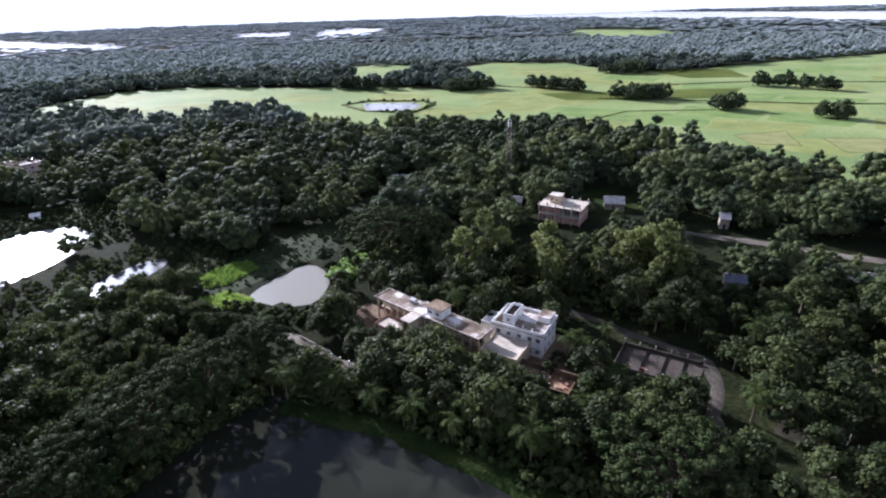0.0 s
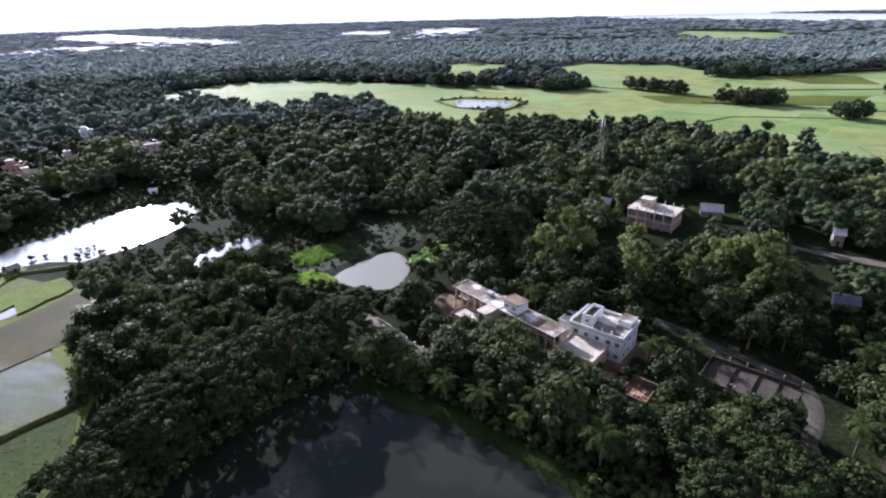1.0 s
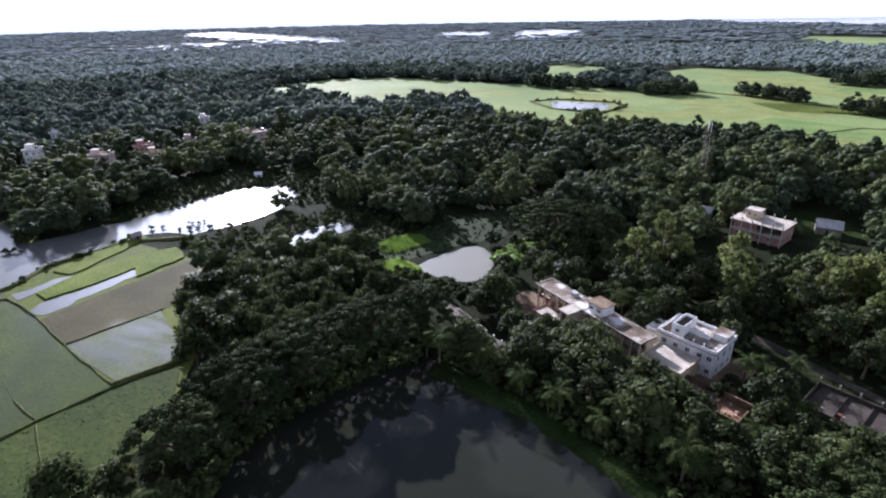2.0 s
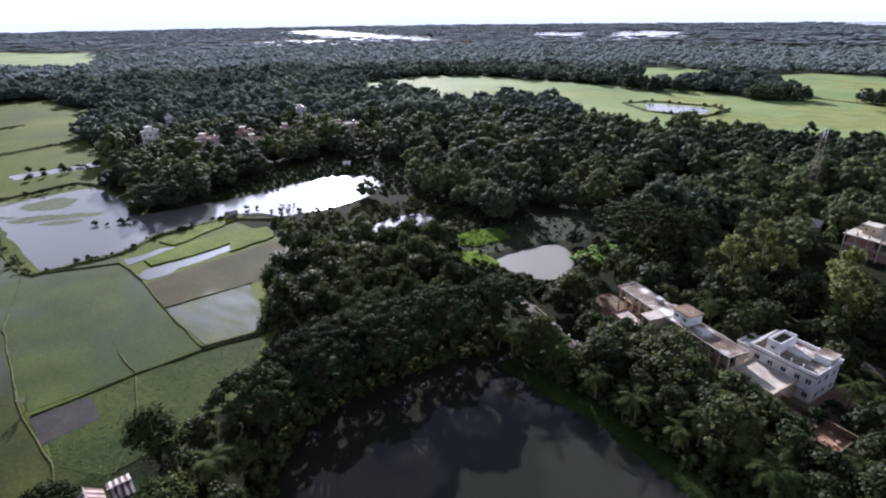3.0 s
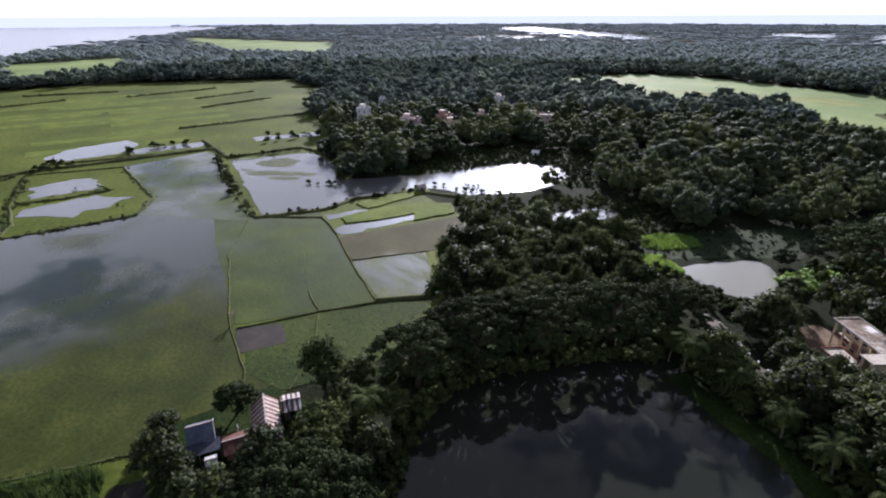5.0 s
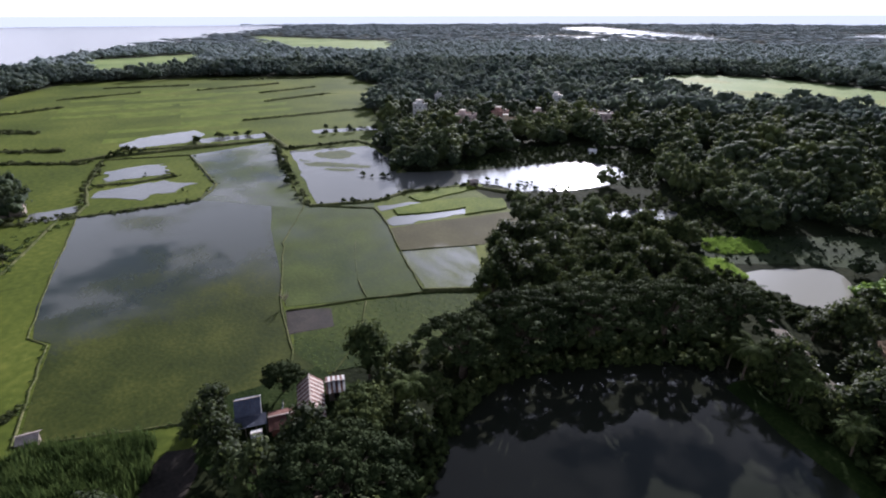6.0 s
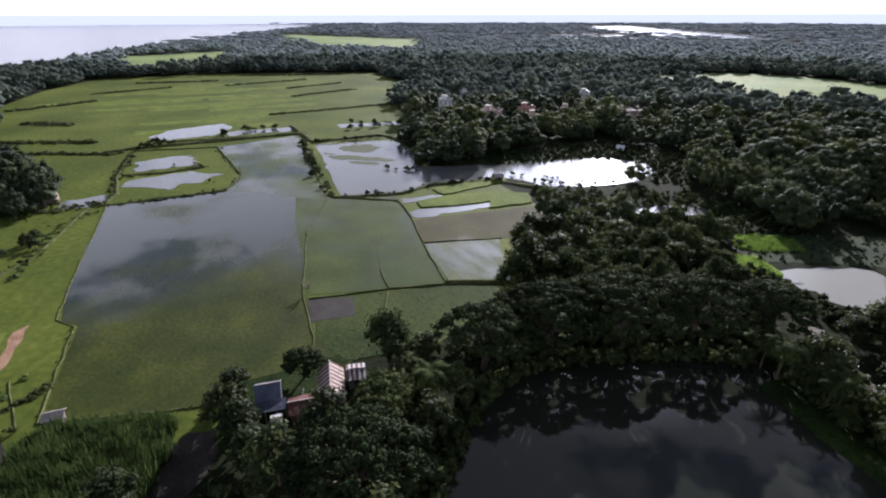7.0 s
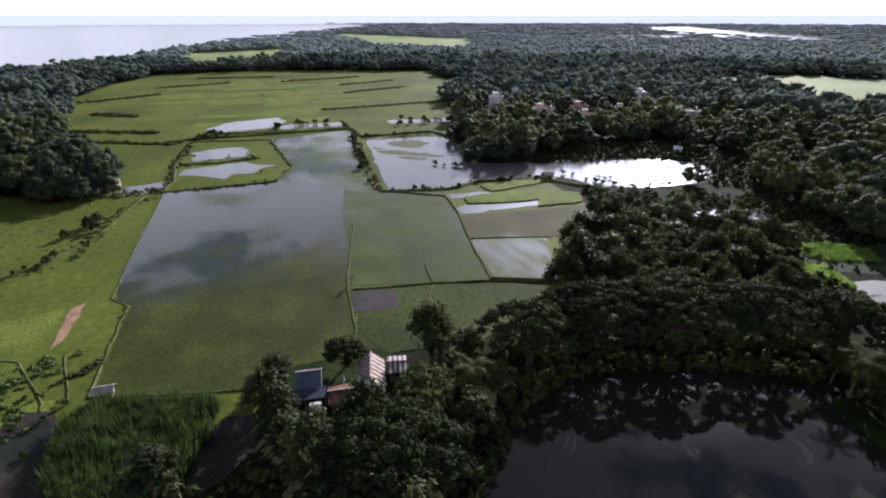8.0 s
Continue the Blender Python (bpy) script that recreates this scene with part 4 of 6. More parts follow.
bank("levee", [(-37.3, 96.3), (-12.4, 87.4), (7.1, 75.4), (29.1, 58.3)], 7.0, 1.1, M_DARK_GRASS, "dark grassy bank sloping into the pond", "bank", 140)
bank("levee", [(-848, -165), (-891, -121), (-936, -75)], 14.0, 2.5, M_SOIL, "long low earth jetty at the shore", "jetty", 141)

# ---- distance ----
# glowing ring added behind the land in the tone of horizon haze
def ring_backdrop():
    n, v, f = 128, [], []
    for i in range(n):
        a = 2 * math.pi * i / n
        for z in (-5, 66):
            v.append((4750 * math.cos(a), 4750 * math.sin(a), z))
    for i in range(n):
        j = (i + 1) % n
        f.append((2 * i, 2 * i + 1, 2 * j + 1, 2 * j))
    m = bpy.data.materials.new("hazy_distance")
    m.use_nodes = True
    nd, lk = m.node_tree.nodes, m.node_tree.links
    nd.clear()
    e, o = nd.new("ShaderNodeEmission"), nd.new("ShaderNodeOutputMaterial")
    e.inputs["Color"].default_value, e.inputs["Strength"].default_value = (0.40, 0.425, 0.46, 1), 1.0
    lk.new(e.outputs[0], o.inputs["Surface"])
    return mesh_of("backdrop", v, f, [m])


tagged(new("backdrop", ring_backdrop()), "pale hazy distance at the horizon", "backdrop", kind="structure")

# ---- woods ----
OPEN = [NEAR_POND, WHITE_POND, LAKE, BACKWATER, CANAL, REEDS, REEDS_LOW, INLET, NORTH_SHORE, SEA, LEFT_FIELD, RIGHT_FIELD, GREEN_PATCH, SMALL_FIELD, YARD, SCHOOL_GROUND, HOMESTEAD, REED_BED, CLEARING, BIG_FIELD, MARSH, SHALLOWS, [(-42, 156), (-38, 171), (-31, 179), (-25, 168), (-33, 152)], *FAR_FIELDS, *RIVERS,
        [(-100, 84), (-88, 72), (-79, 60), (-75, 52), (-83, 44), (-85, 36), (-100, 30)],
        [(-92, 0), (-88, 10), (-78, 5), (-66, 11), (-60, -10), (-72, -8), (-82, -2)],
        [(-84, 156), (-104, 176), (-92, 194), (-71, 174)],
        [(-194, 134), (-172, 134), (-170, 156), (-190, 158)], [(-180, 128), (-138, 124), (-128, 140), (-146, 156), (-176, 148)],
        [(-68, 143), (-60, 128), (-42, 127), (-36, 142)],
        [(-53, 5), (-49, 26), (-64, 6), (-66, -38), (-38, -38)]]


def near_line(line, pts, d):
    res = np.zeros(len(pts), bool)
    for a, b in zip(line, line[1:]):
        a, b = np.array(a, float), np.array(b, float)
        t = np.clip(((pts - a) @ (b - a)) / ((b - a) @ (b - a)), 0, 1)
        res |= np.linalg.norm(pts - a - t[:, None] * (b - a), axis=1) < d
    return res


# room left free round the houses, and on the camera's side of them
HOMES = [(45, 201, 17), (69, 206, 11), (100, 186, 8), (86, 141, 5), (119, 138, 6), (29, 221, 8), (-24, 261, 10), (100, 268, 9), (91, 94, 5), (68, 80, 2.5), (-306, 198, 9), (-270, 208, 10), (-266, 234, 9), (-231, 296, 12), (-296, 320, 9), (-370, 262, 9), (-262, 268, 9), (-256, 234, 9)]


# great spreading trees: x, y, radius, height, seed, clumps, trunk
RAIN_TREES = ((-71, 54, 9, 13.5, 21, 160, 0.75),
              (-68.5, 68, 11.5, 14.5, 22, 240, 0.75),
              (-62.5, 82, 12.5, 15.0, 23, 264, 0.75),
              (-54.5, 96, 11.5, 14.5, 28, 224, 0.75),
              (-47, 108, 9, 13.5, 27, 144, 0.75),
              (-55.5, 19.5, 10.5, 12.5, 24, 224, 0.75),
              (-20, 177, 17.5, 16.0, 25, 440, 0.75),
              (-87.5, 23.2, 3.4, 6.2, 29, 44, 0.22),
              (37, 69, 13, 13.5, 26, 240, 0.75))


def wooded(pts):
    ok = np.ones(len(pts), bool)
    for x, y, wide, *_ in RAIN_TREES:
        ok &= np.hypot(pts[:, 0] - x, pts[:, 1] - y) > wide * 0.95
    for x, y, d in HOMES:
        k = 1 - 0.8 * d / math.hypot(x, y)
        ok &= np.hypot(pts[:, 0] - x, pts[:, 1] - y) > d * 0.75
        ok &= np.hypot(pts[:, 0] - x * k, pts[:, 1] - y * k) > d * 0.75
    for poly in OPEN:
        ok &= ~inside(poly, pts)
    for line, d in ((ROAD, 4.0), (ROAD_NORTH, 8.0), (TRACK, 5.0), ([(-37.3, 96.3), (-12.4, 87.4), (7.1, 75.4), (29.1, 58.3)], 6.0)):
        ok &= ~near_line(line, pts, d)
    return ok


def low_sightline(p):
    """Ground on the camera's side of the houses; trees kept low to show them."""
    res = np.zeros(len(p), bool)
    for x, y, d in HOMES[:4] + HOMES[6:8] + HOMES[10:]:
        u = np.array((-x, -y)) / math.hypot(x, y)
        along, off = (p - (x, y)) @ u, (p - (x, y)) @ np.array((-u[1], u[0]))
        res |= (along > -6) & (along < (44 if math.hypot(x, y) < 250 else 24)) & (np.abs(off) < d * 0.8 + 4)
    return res


def before_water(p):
    """Ground on the camera's side of the canal, the weed banks and the pale pond, where growth is kept low to show
    them.
    """
    d = np.hypot(p[:, 0], p[:, 1])[:, None]
    res = np.zeros(len(p), bool)
    for step in (5, 10, 16):
        q = p * (1 + step / d)
        for poly in (CANAL, REEDS, REEDS_LOW, WHITE_POND):
            res |= inside(poly, q)
        res |= near_line(ROAD_NORTH, q, 4.0)
    return res


def grid_places(r, near, far, step, jitter=0.42):
    """Jittered places in a ring round the middle, within the camera's sweep, on wooded ground."""
    n = int(far / step) + 2
    gx, gy = np.meshgrid(np.arange(-n, n + 1), np.arange(-n, n + 1))
    p = np.stack([gx.ravel() + (gy.ravel() % 2) * 0.5, gy.ravel() * 0.9], 1) * step
    p += r.uniform(-jitter, jitter, p.shape) * step
    d = np.hypot(p[:, 0], p[:, 1])
    a = np.degrees(np.arctan2(-p[:, 0], p[:, 1]))
    p = p[(d >= near) & (d < far) & (a > -48) & (a < 110)]
    return p[wooded(p)]


def rows_for(r, p, kinds, lo, hi, tall_lo=0.85, tall_hi=1.25):
    n = len(p)
    return np.column_stack([p, r.uniform(0, 6.28, n), r.uniform(lo, hi, n), r.uniform(tall_lo, tall_hi, n), r.randint(0, kinds, n)])


def simple_tree(r, n, leaves, leaf, wide=4.4, low=1.6, high=10.5, rad=2.3, trunk=True, core=BALL1):
    c = round_clumps(r, n, wide, low, high, rad)
    v, f = crown(r, c, leaves, leaf, core, 0.3, 0.86)
    if trunk:
        tv, tf = tubes([((0, 0, -0.3), (0.2, 0.1, low + 2.5), 0.28, 0.16)], 5)
        f = np.concatenate([f, tf + len(v)])
        v = np.concatenate([v, tv])
    return v, f


def canopy_tree(r, n, leaves, leaf, wide, low, high, rad, edge=0.62, under=8, fill=0.8, wild=0.5, shell=(0.8, 1.12)):
    """A tree of closed woodland: a flat-topped crown of clumps over a leafy skirt that reaches the ground."""
    top, skirt = [], []
    for i in range(n):
        a, k = i * 2.4 + r.uniform(-0.4, 0.4), math.sqrt((i + 0.4) / n)
        z = low + (high - low) * (edge + (1 - edge) * (1 - k ** 2)) * r.uniform(0.86, 1.05)
        top.append((wide * k * math.cos(a), wide * k * math.sin(a), z - rad * 0.5, rad * r.uniform(0.65, 1.3), r.uniform(0.62, 0.9)))
    for i in range(5):
        a = i * 1.257 + r.uniform(-0.3, 0.3)
        skirt.append((wide * 0.55 * math.cos(a), wide * 0.55 * math.sin(a), high * 0.32, wide * 0.6, high * 0.34 / (wide * 0.6)))
    v, f = crown(r, top, leaves, leaf, BALL1, 0.5, fill, wild, shell, 0.7)
    sv, sf = crown(r, skirt, under, leaf * 1.3, OCTA, 0.0, 0.8, 0.5, (0.8, 1.1), 0.7)
    return np.concatenate([v, sv]), np.concatenate([f, sf + len(v)])


RW = np.random.RandomState(5)
EDGE_KINDS = [canopy_tree(RW, 15, 26, 0.36, 5.4, 1.0, 11.0, 2.0, 0.45, 16, 0.66, 0.55, (0.66, 1.12)) for _ in range(4)] + [canopy_tree(RW, 12, 26, 0.34, 3.7, 2.0, 14.0, 1.8, 0.4, 16, 0.66, 0.55, (0.66, 1.12)) for _ in range(2)] + [canopy_tree(RW, 19, 26, 0.36, 7.6, 2.0, 13.5, 2.2, 0.5, 16, 0.66, 0.55, (0.66, 1.12))]
MID_KINDS = [canopy_tree(RW, 14, 12, 0.5, 5.6, 1.0, 11.0, 2.1, 0.45, 0) for _ in range(5)] + [canopy_tree(RW, 11, 12, 0.48, 3.8, 2.0, 14.0, 1.9, 0.4, 0) for _ in range(2)] + [canopy_tree(RW, 18, 12, 0.5, 8.0, 2.0, 13.5, 2.3, 0.5, 0)]
LOW_KINDS = [canopy_tree(RW, 12, 17, 0.5, 4.8, 0.8, 10.5, 1.9, 0.4, 8, 0.7, 0.55, (0.66, 1.12)) for _ in range(4)]
FAR_KINDS = [canopy_tree(RW, 8, 5, 0.75, 6.4, 0.8, 11.0, 2.8, 0.55, 0) for _ in range(6)] + [canopy_tree(RW, 6, 5, 0.75, 4.0, 1.0, 13.5, 2.2, 0.5, 0) for _ in range(2)]
VAST_KINDS = [simple_tree(RW, 10, 0, 1.0, 13.0, 4.0, 13.0, 4.5, False, OCTA) for _ in range(6)]
DIST_KINDS = [simple_tree(RW, 5, 0, 1.0, 30.0, 4.0, 14.0, 14.0, False, OCTA) for _ in range(4)]
for kv, _ in DIST_KINDS:                       # closed, level canopy, flattened to keep its shading as low as haze would
    kv[:, 2] = 7.5 + (kv[:, 2] - kv[:, 2].mean()) * 0.24

NEAR_R, MID_R, FAR_R = 172.0, 400.0, 850.0
near_places = grid_places(RW, 48, NEAR_R, 7.9)
mid_places = grid_places(RW, NEAR_R, MID_R, 9.9)
far_places = grid_places(RW, MID_R, FAR_R, 13.2)
vast_places = grid_places(RW, FAR_R, 1450, 24.0)
dist_places = grid_places(RW, 1450, 4650, 66.0)


def by_noise(p, scale, off):
    return np.array([noise.noise((x * scale + off, y * scale, 3.1)) for x, y in p])


# gaps and stands of taller and lower trees
mid_places = mid_places[by_noise(mid_places, 0.03, 0.0) + RW.uniform(-0.3, 0.3, len(mid_places)) > -0.62]
mid_rows = rows_for(RW, mid_places, 8, 0.68, 1.3, 0.85, 1.15)
mid_rows[:, 3] *= 1.0 + 0.35 * by_noise(mid_places, 0.025, 9.0)
mid_rows[low_sightline(mid_places), 3] *= 0.6
mid_rows[before_water(mid_places), 3] *= 0.42
mood = by_noise(mid_places, 0.02, 40.0) + RW.uniform(-0.45, 0.45, len(mid_places))
close = np.hypot(mid_rows[:, 0], mid_rows[:, 1]) < 262
for which, mat, word in ((np.abs(mood) <= 0.25, M_WOODS, "dense mixed tropical woodland of broad green trees"), (mood < -0.25, M_WOODS_DARK, "dark shady trees scattered through the woodland"),
                         (mood > 0.25, M_WOODS_PALE, "fresh yellow-green trees scattered through the woodland")):
    rows = mid_rows[which & close]
    rows[:, 5] %= len(EDGE_KINDS)
    scatter("woodland", rows, EDGE_KINDS, mat, word, "trees")
    scatter("woodland", mid_rows[which & ~close], MID_KINDS, mat, word, "trees")
far_rows = rows_for(RW, far_places, 8, 0.85, 1.45, 0.8, 1.1)
far_rows[:, 3] *= 1.0 + 0.5 * by_noise(far_places, 0.016, 21.0)
far_mood = by_noise(far_places, 0.011, 60.0) + RW.uniform(-0.35, 0.35, len(far_places))
scatter("woodland", far_rows[far_mood > 0.0], FAR_KINDS, M_FAR_HAZED, "belt of distant woods beyond the fields, tinted with haze", "trees")
scatter("woodland", far_rows[far_mood <= 0.0], FAR_KINDS, M_FAR_DARK_HAZED, "darker stands in the distant woods, tinted with haze", "trees")
scatter("woodland", rows_for(RW, vast_places, 6, 0.85, 1.3, 0.6, 0.95), VAST_KINDS, M_FAR_PLAIN_HAZED, "distant wooded plain, bluish haze in its leaf colour", "trees")
scatter("woodland", rows_for(RW, dist_places, 4, 1.0, 1.8, 0.45, 0.8), DIST_KINDS, M_VAST_HAZED, "far woods on the horizon, haze in their leaf colour", "trees", True)

# groves standing in the right-hand fields
for k, (x, y, a, b, turn, n) in enumerate(((-83, 612, 36, 12, -0.35, 22), (30, 586, 26, 13, 0.3, 18), (117, 570, 34, 9, -0.8, 16), (175, 496, 30, 12, -0.2, 20), (221, 430, 9, 8, 0, 6), (328, 529, 42, 8, -0.75, 16),
                                            (277, 386, 13, 8, -0.4, 6), (224, 685, 34, 22, -0.6, 28), (-250, -34, 24, 16, 0.2, 24), (-296, -45, 22, 14, 0, 18))):
    ang, rad = RW.uniform(0, 6.28, 3 * n // 2), np.sqrt(RW.uniform(0, 1, 3 * n // 2))
    u, w = rad * np.cos(ang) * a, rad * np.sin(ang) * b
    p = np.stack([x + u * math.cos(turn) - w * math.sin(turn), y + u * math.sin(turn) + w * math.cos(turn)], 1)
    scatter("grove", rows_for(RW, p, 4, 0.75, 1.2, 0.9, 1.3), LOW_KINDS, M_WOODS_DARK, "compact grove of dark trees amid rice fields", "trees")


# ---- near trees ----
RT = np.random.RandomState(9)
MANGO = [tree_kind("broadleaf_tree", "broad domed fruit tree with glossy dark green leaves", M_LEAF, M_BARK, RT, round_clumps(RT, 15, 4.6, 2.2, 10.0, 1.75), 50, 0.43, 3.2, 0.3, BALL1, group="trees round the ponds") for _ in range(4)]
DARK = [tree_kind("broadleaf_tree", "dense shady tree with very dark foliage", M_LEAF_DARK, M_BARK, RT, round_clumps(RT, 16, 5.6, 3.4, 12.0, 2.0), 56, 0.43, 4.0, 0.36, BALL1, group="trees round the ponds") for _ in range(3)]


def column_clumps(r, n, wide, low, high, rad):
    return [(wide * r.uniform(-1, 1) * (0.5 + 0.5 * math.sin(math.pi * i / n)), wide * r.uniform(-1, 1) * (0.5 + 0.5 * math.sin(math.pi * i / n)), low + (high - low) * i / (n - 1), rad * r.uniform(0.7, 1.2), r.uniform(0.8, 1.0)) for i in range(n)]


PALE = [tree_kind("tall_tree", "tall slender tree with loose yellow-green foliage", M_LEAF_PALE, M_PALE_BARK, RT, column_clumps(RT, 19, 3.6, 4.5, 17.0, 1.9), 54, 0.48, 9.0, 0.26, BALL1, group="tall pale trees", every=3) for _ in range(3)]
first = {}


def plant(kinds, k, m):
    ob = kinds[k % len(kinds)]
    if ob.name in first:
        return copy_thing(ob, m)
    first[ob.name] = True
    ob.matrix_basis = m
    return ob


TALL_ZONE = [(6.0, 136.3), (1, 162), (20, 182), (75, 161), (70, 137), (35, 136)]
DARK_ZONE = [(-141, 56), (-119, 165), (-56, 150), (-41.0, 95.0), (-53.2, 28.1), (-95.0, 27.8)]
tall = inside(TALL_ZONE, near_places)
dark = inside(DARK_ZONE, near_places)
garden = low_sightline(near_places)
low = before_water(near_places)
bare = inside(YARD_ROUND, near_places)
for k, (x, y) in enumerate(near_places):
    turn, size, h = RT.uniform(0, 6.28), RT.uniform(0.75, 1.2), RT.uniform(0.9, 1.15)
    pick = RT.randint(0, 100)
    if bare[k]:
        continue
    if low[k]:
        plant(MANGO, pick, spot(x, y, 0, turn, size * 0.42, h))
    elif garden[k]:
        plant(MANGO, pick, spot(x, y, 0, turn, size * 0.6, h))
    elif tall[k] and pick < 60:
        plant(PALE, pick, spot(x, y, 0, turn, size, h))
    elif dark[k] and pick < 75:
        plant(DARK, pick, spot(x, y, 0, turn, size, h))
    else:
        plant(MANGO, pick, spot(x, y, 0, turn, size * 0.95, h))


# fruit trees in rows before the school, round the homestead and behind the great trees
for x, y, size, h in ((-18.2, 107.4, 1.1, 0.88), (-12.2, 108.4, 1.1, 0.83), (-7.2, 106.4, 1.1, 0.88), (-2.2, 103.9, 1.16, 0.83), (2.8, 101.4, 1.1, 0.88), (7.8, 98.9, 1.1, 0.83), (12.3, 95.4, 1.05, 0.83), (-17.2, 101.4, 1.05, 0.83), (-11.2, 101.9, 1.05, 0.79), (-6.2, 100.4, 1.05, 0.83),
                      (-1.2, 97.4, 1.05, 0.79), (3.8, 95.4, 1.05, 0.83), (8.8, 92.4, 1, 0.79), (-87, 10, 0.72, 1.0), (-82, 8, 0.75, 1.0), (-77, 9, 0.7, 1.0), (-70.5, 9, 0.7, 1.0), (-73, 38, 0.75, 1.0), (-77, 42, 0.7, 1.0), (-68, 31, 0.75, 1.0), (-91, 12, 0.45, 1.0)):
    plant(MANGO, int(abs(x) + y), spot(x, y, 0, x * 1.7, size, h))
for x, y, size, h in ((37.5, 101.2, 0.5, 0.9), (42.0, 98.6, 0.5, 0.85), (46.5, 96.2, 0.5, 0.9), (51.0, 94.4, 0.42, 0.9), (25.5, 107.8, 0.5, 0.8), (22.6, 104.6, 0.42, 0.8), (-15.5, 114.8, 0.85, 0.85), (-20.5, 118.5, 0.6, 0.8), (-26.5, 122.5, 0.75, 0.9), (-9.5, 113.2, 0.85, 0.85), (-3.5, 109.8, 0.85, 0.85), (-23.5, 115.5, 0.8, 0.85), (-33, 131, 0.8, 0.95), (-29, 135, 0.8, 0.95), (-36, 125, 0.7, 0.9), (-31, 126.5, 0.65, 0.9), (-39, 133, 0.6, 0.9), (31, 98, 0.7, 0.9), (64, 92, 0.8, 1.0), (70, 98, 0.85, 1.0), (66, 104, 0.8, 1.0), (50, 92, 0.8, 0.9)):
    plant(MANGO, int(abs(x) + y), spot(x, y, 0, x * 1.7, size, h))
for x, y, size, h in ((-109, 96, 0.95, 1.0), (-112, 108, 0.95, 0.9), (-110, 117, 0.9, 0.8), (-104, 121, 0.95, 0.85), (-97, 120, 0.95, 0.95), (-92, 129, 0.9, 1.0), (-71, 133, 0.7, 0.95), (-86, 124, 1.0, 1.0), (-96, 106, 1.0, 1.0),
                      (-102, 112, 1.0, 1.1), (-92, 112, 0.95, 1.0), (-80, 128, 0.95, 1.0)):
    plant(DARK if (int(x) % 3) else MANGO, int(abs(x) + y), spot(x, y, 0, x * 1.7, size, h))


# the great spreading tree on the pond's bank
def rain_tree(x, y, wide, high, seed, n, trunk=0.75):
    r = np.random.RandomState(seed)
    cl = []
    for i in range(n):
        a, k = i * 2.39996 + r.uniform(-0.6, 0.6), math.sqrt((i + 0.3) / n) * r.uniform(0.9, 1.06)
        lobe = 1 + 0.1 * math.sin(3 * a + seed) + 0.07 * math.sin(7 * a + 2 * seed)
        cl.append((wide * k * lobe * math.cos(a), wide * k * lobe * math.sin(a), high * (1 - 0.3 * k ** 2.2) * r.uniform(0.93, 1.03) - 0.8, r.uniform(0.7, 1.0) * r.choice((1.0, 1.3, 1.7)), r.uniform(0.4, 0.55)))
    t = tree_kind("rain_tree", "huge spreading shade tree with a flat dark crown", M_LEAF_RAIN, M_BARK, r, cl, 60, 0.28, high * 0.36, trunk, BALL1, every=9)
    t.matrix_basis = spot(x, y)
    return t


for row in RAIN_TREES:
    rain_tree(*row)


# coconut palms
def frond_mesh(r):
    """A drooping rib with narrow leaflets on both sides."""
    v, f, length = [], [], 4.1
    def mid(t):
        return np.array([length * (t - 0.12 * t * t), 0, 1.2 * t - 2.5 * t * t])
    for i in range(6):
        a, b = mid(i / 6), mid((i + 1) / 6)
        k = len(v)
        v += [a + (0, -0.05, 0), a + (0, 0.05, 0), b]
        f.append((k, k + 1, k + 2))
    for i in range(13):
        t = 0.1 + 0.86 * i / 12
        p, q = mid(t), mid(min(1, t + 0.05))
        w = 0.95 * math.sin(math.pi * (0.14 + 0.8 * t)) + 0.1
        for s in (-1, 1):
            k = len(v)
            v += [p, q, p + (0.35 * w + 0.1, s * w, -0.45 * w * r.uniform(0.7, 1.4))]
            f.append((k, k + 1, k + 2))
    return mesh_of("frond", np.array(v), np.array(f), [M_LEAF_PALM])


FROND = frond_mesh(RT)


def palm(r, high):
    t = thing("coconut_palm", "leaning coconut palm with drooping green fronds", "palm", "palms along the pond")
    bend = r.uniform(-0.9, 0.9, 2)
    pts = [(bend[0] * q * q, bend[1] * q * q, high * q - 0.2) for q in (0, 0.33, 0.66, 1.0)]
    seg = [(pts[i], pts[i + 1], 0.24 - 0.03 * i, 0.21 - 0.03 * i) for i in range(3)]
    tv, tf = tubes(seg, 7)
    part("trunk", mesh_of("trunk", tv, tf, [M_BARK]), None, t)
    for i in range(18):
        fr = part("frond", FROND, None, t)
        fr.matrix_basis = Matrix.Translation(pts[-1]) @ Matrix.Rotation(i * 2.4 + r.uniform(-0.2, 0.2), 4, "Z") @ Matrix.Rotation(radians(-38 + 100 * i / 18 + r.uniform(-8, 8)), 4, "Y") @ Matrix.Diagonal((1, 1, 1, 1))
    return t


PALMS = [palm(RT, h) for h in (6.0, 7.5, 8.5)]
palm_spots = []
for t in np.linspace(0, 1, 20):
    palm_spots.append((-43 + 62 * t + RT.uniform(-2, 2), 102 - 25 * t + RT.uniform(-2.5, 2.5)))
palm_spots += [(27.7, 108.6), (31.6, 111.6), (33.7, 105.0), (2.1, 129.6), (6.0, 125.9), (-0.8, 133.2), (8.9, 130.8), (40, 117), (-54, 113), (-49, 119), (18.9, 89.2), (26.8, 87.5), (34.7, 93.5), (13.0, 85.2), (64, 118), (73, 110), (81, 120), (-70.3, 31.8), (-66.4, 37.6),
               (89, 107), (97, 124), (60.9, 86.4)]
for k, (x, y) in enumerate(palm_spots):
    plant(PALMS, k, spot(x, y, 0, RT.uniform(0, 6.28), RT.uniform(0.8, 1.1)))


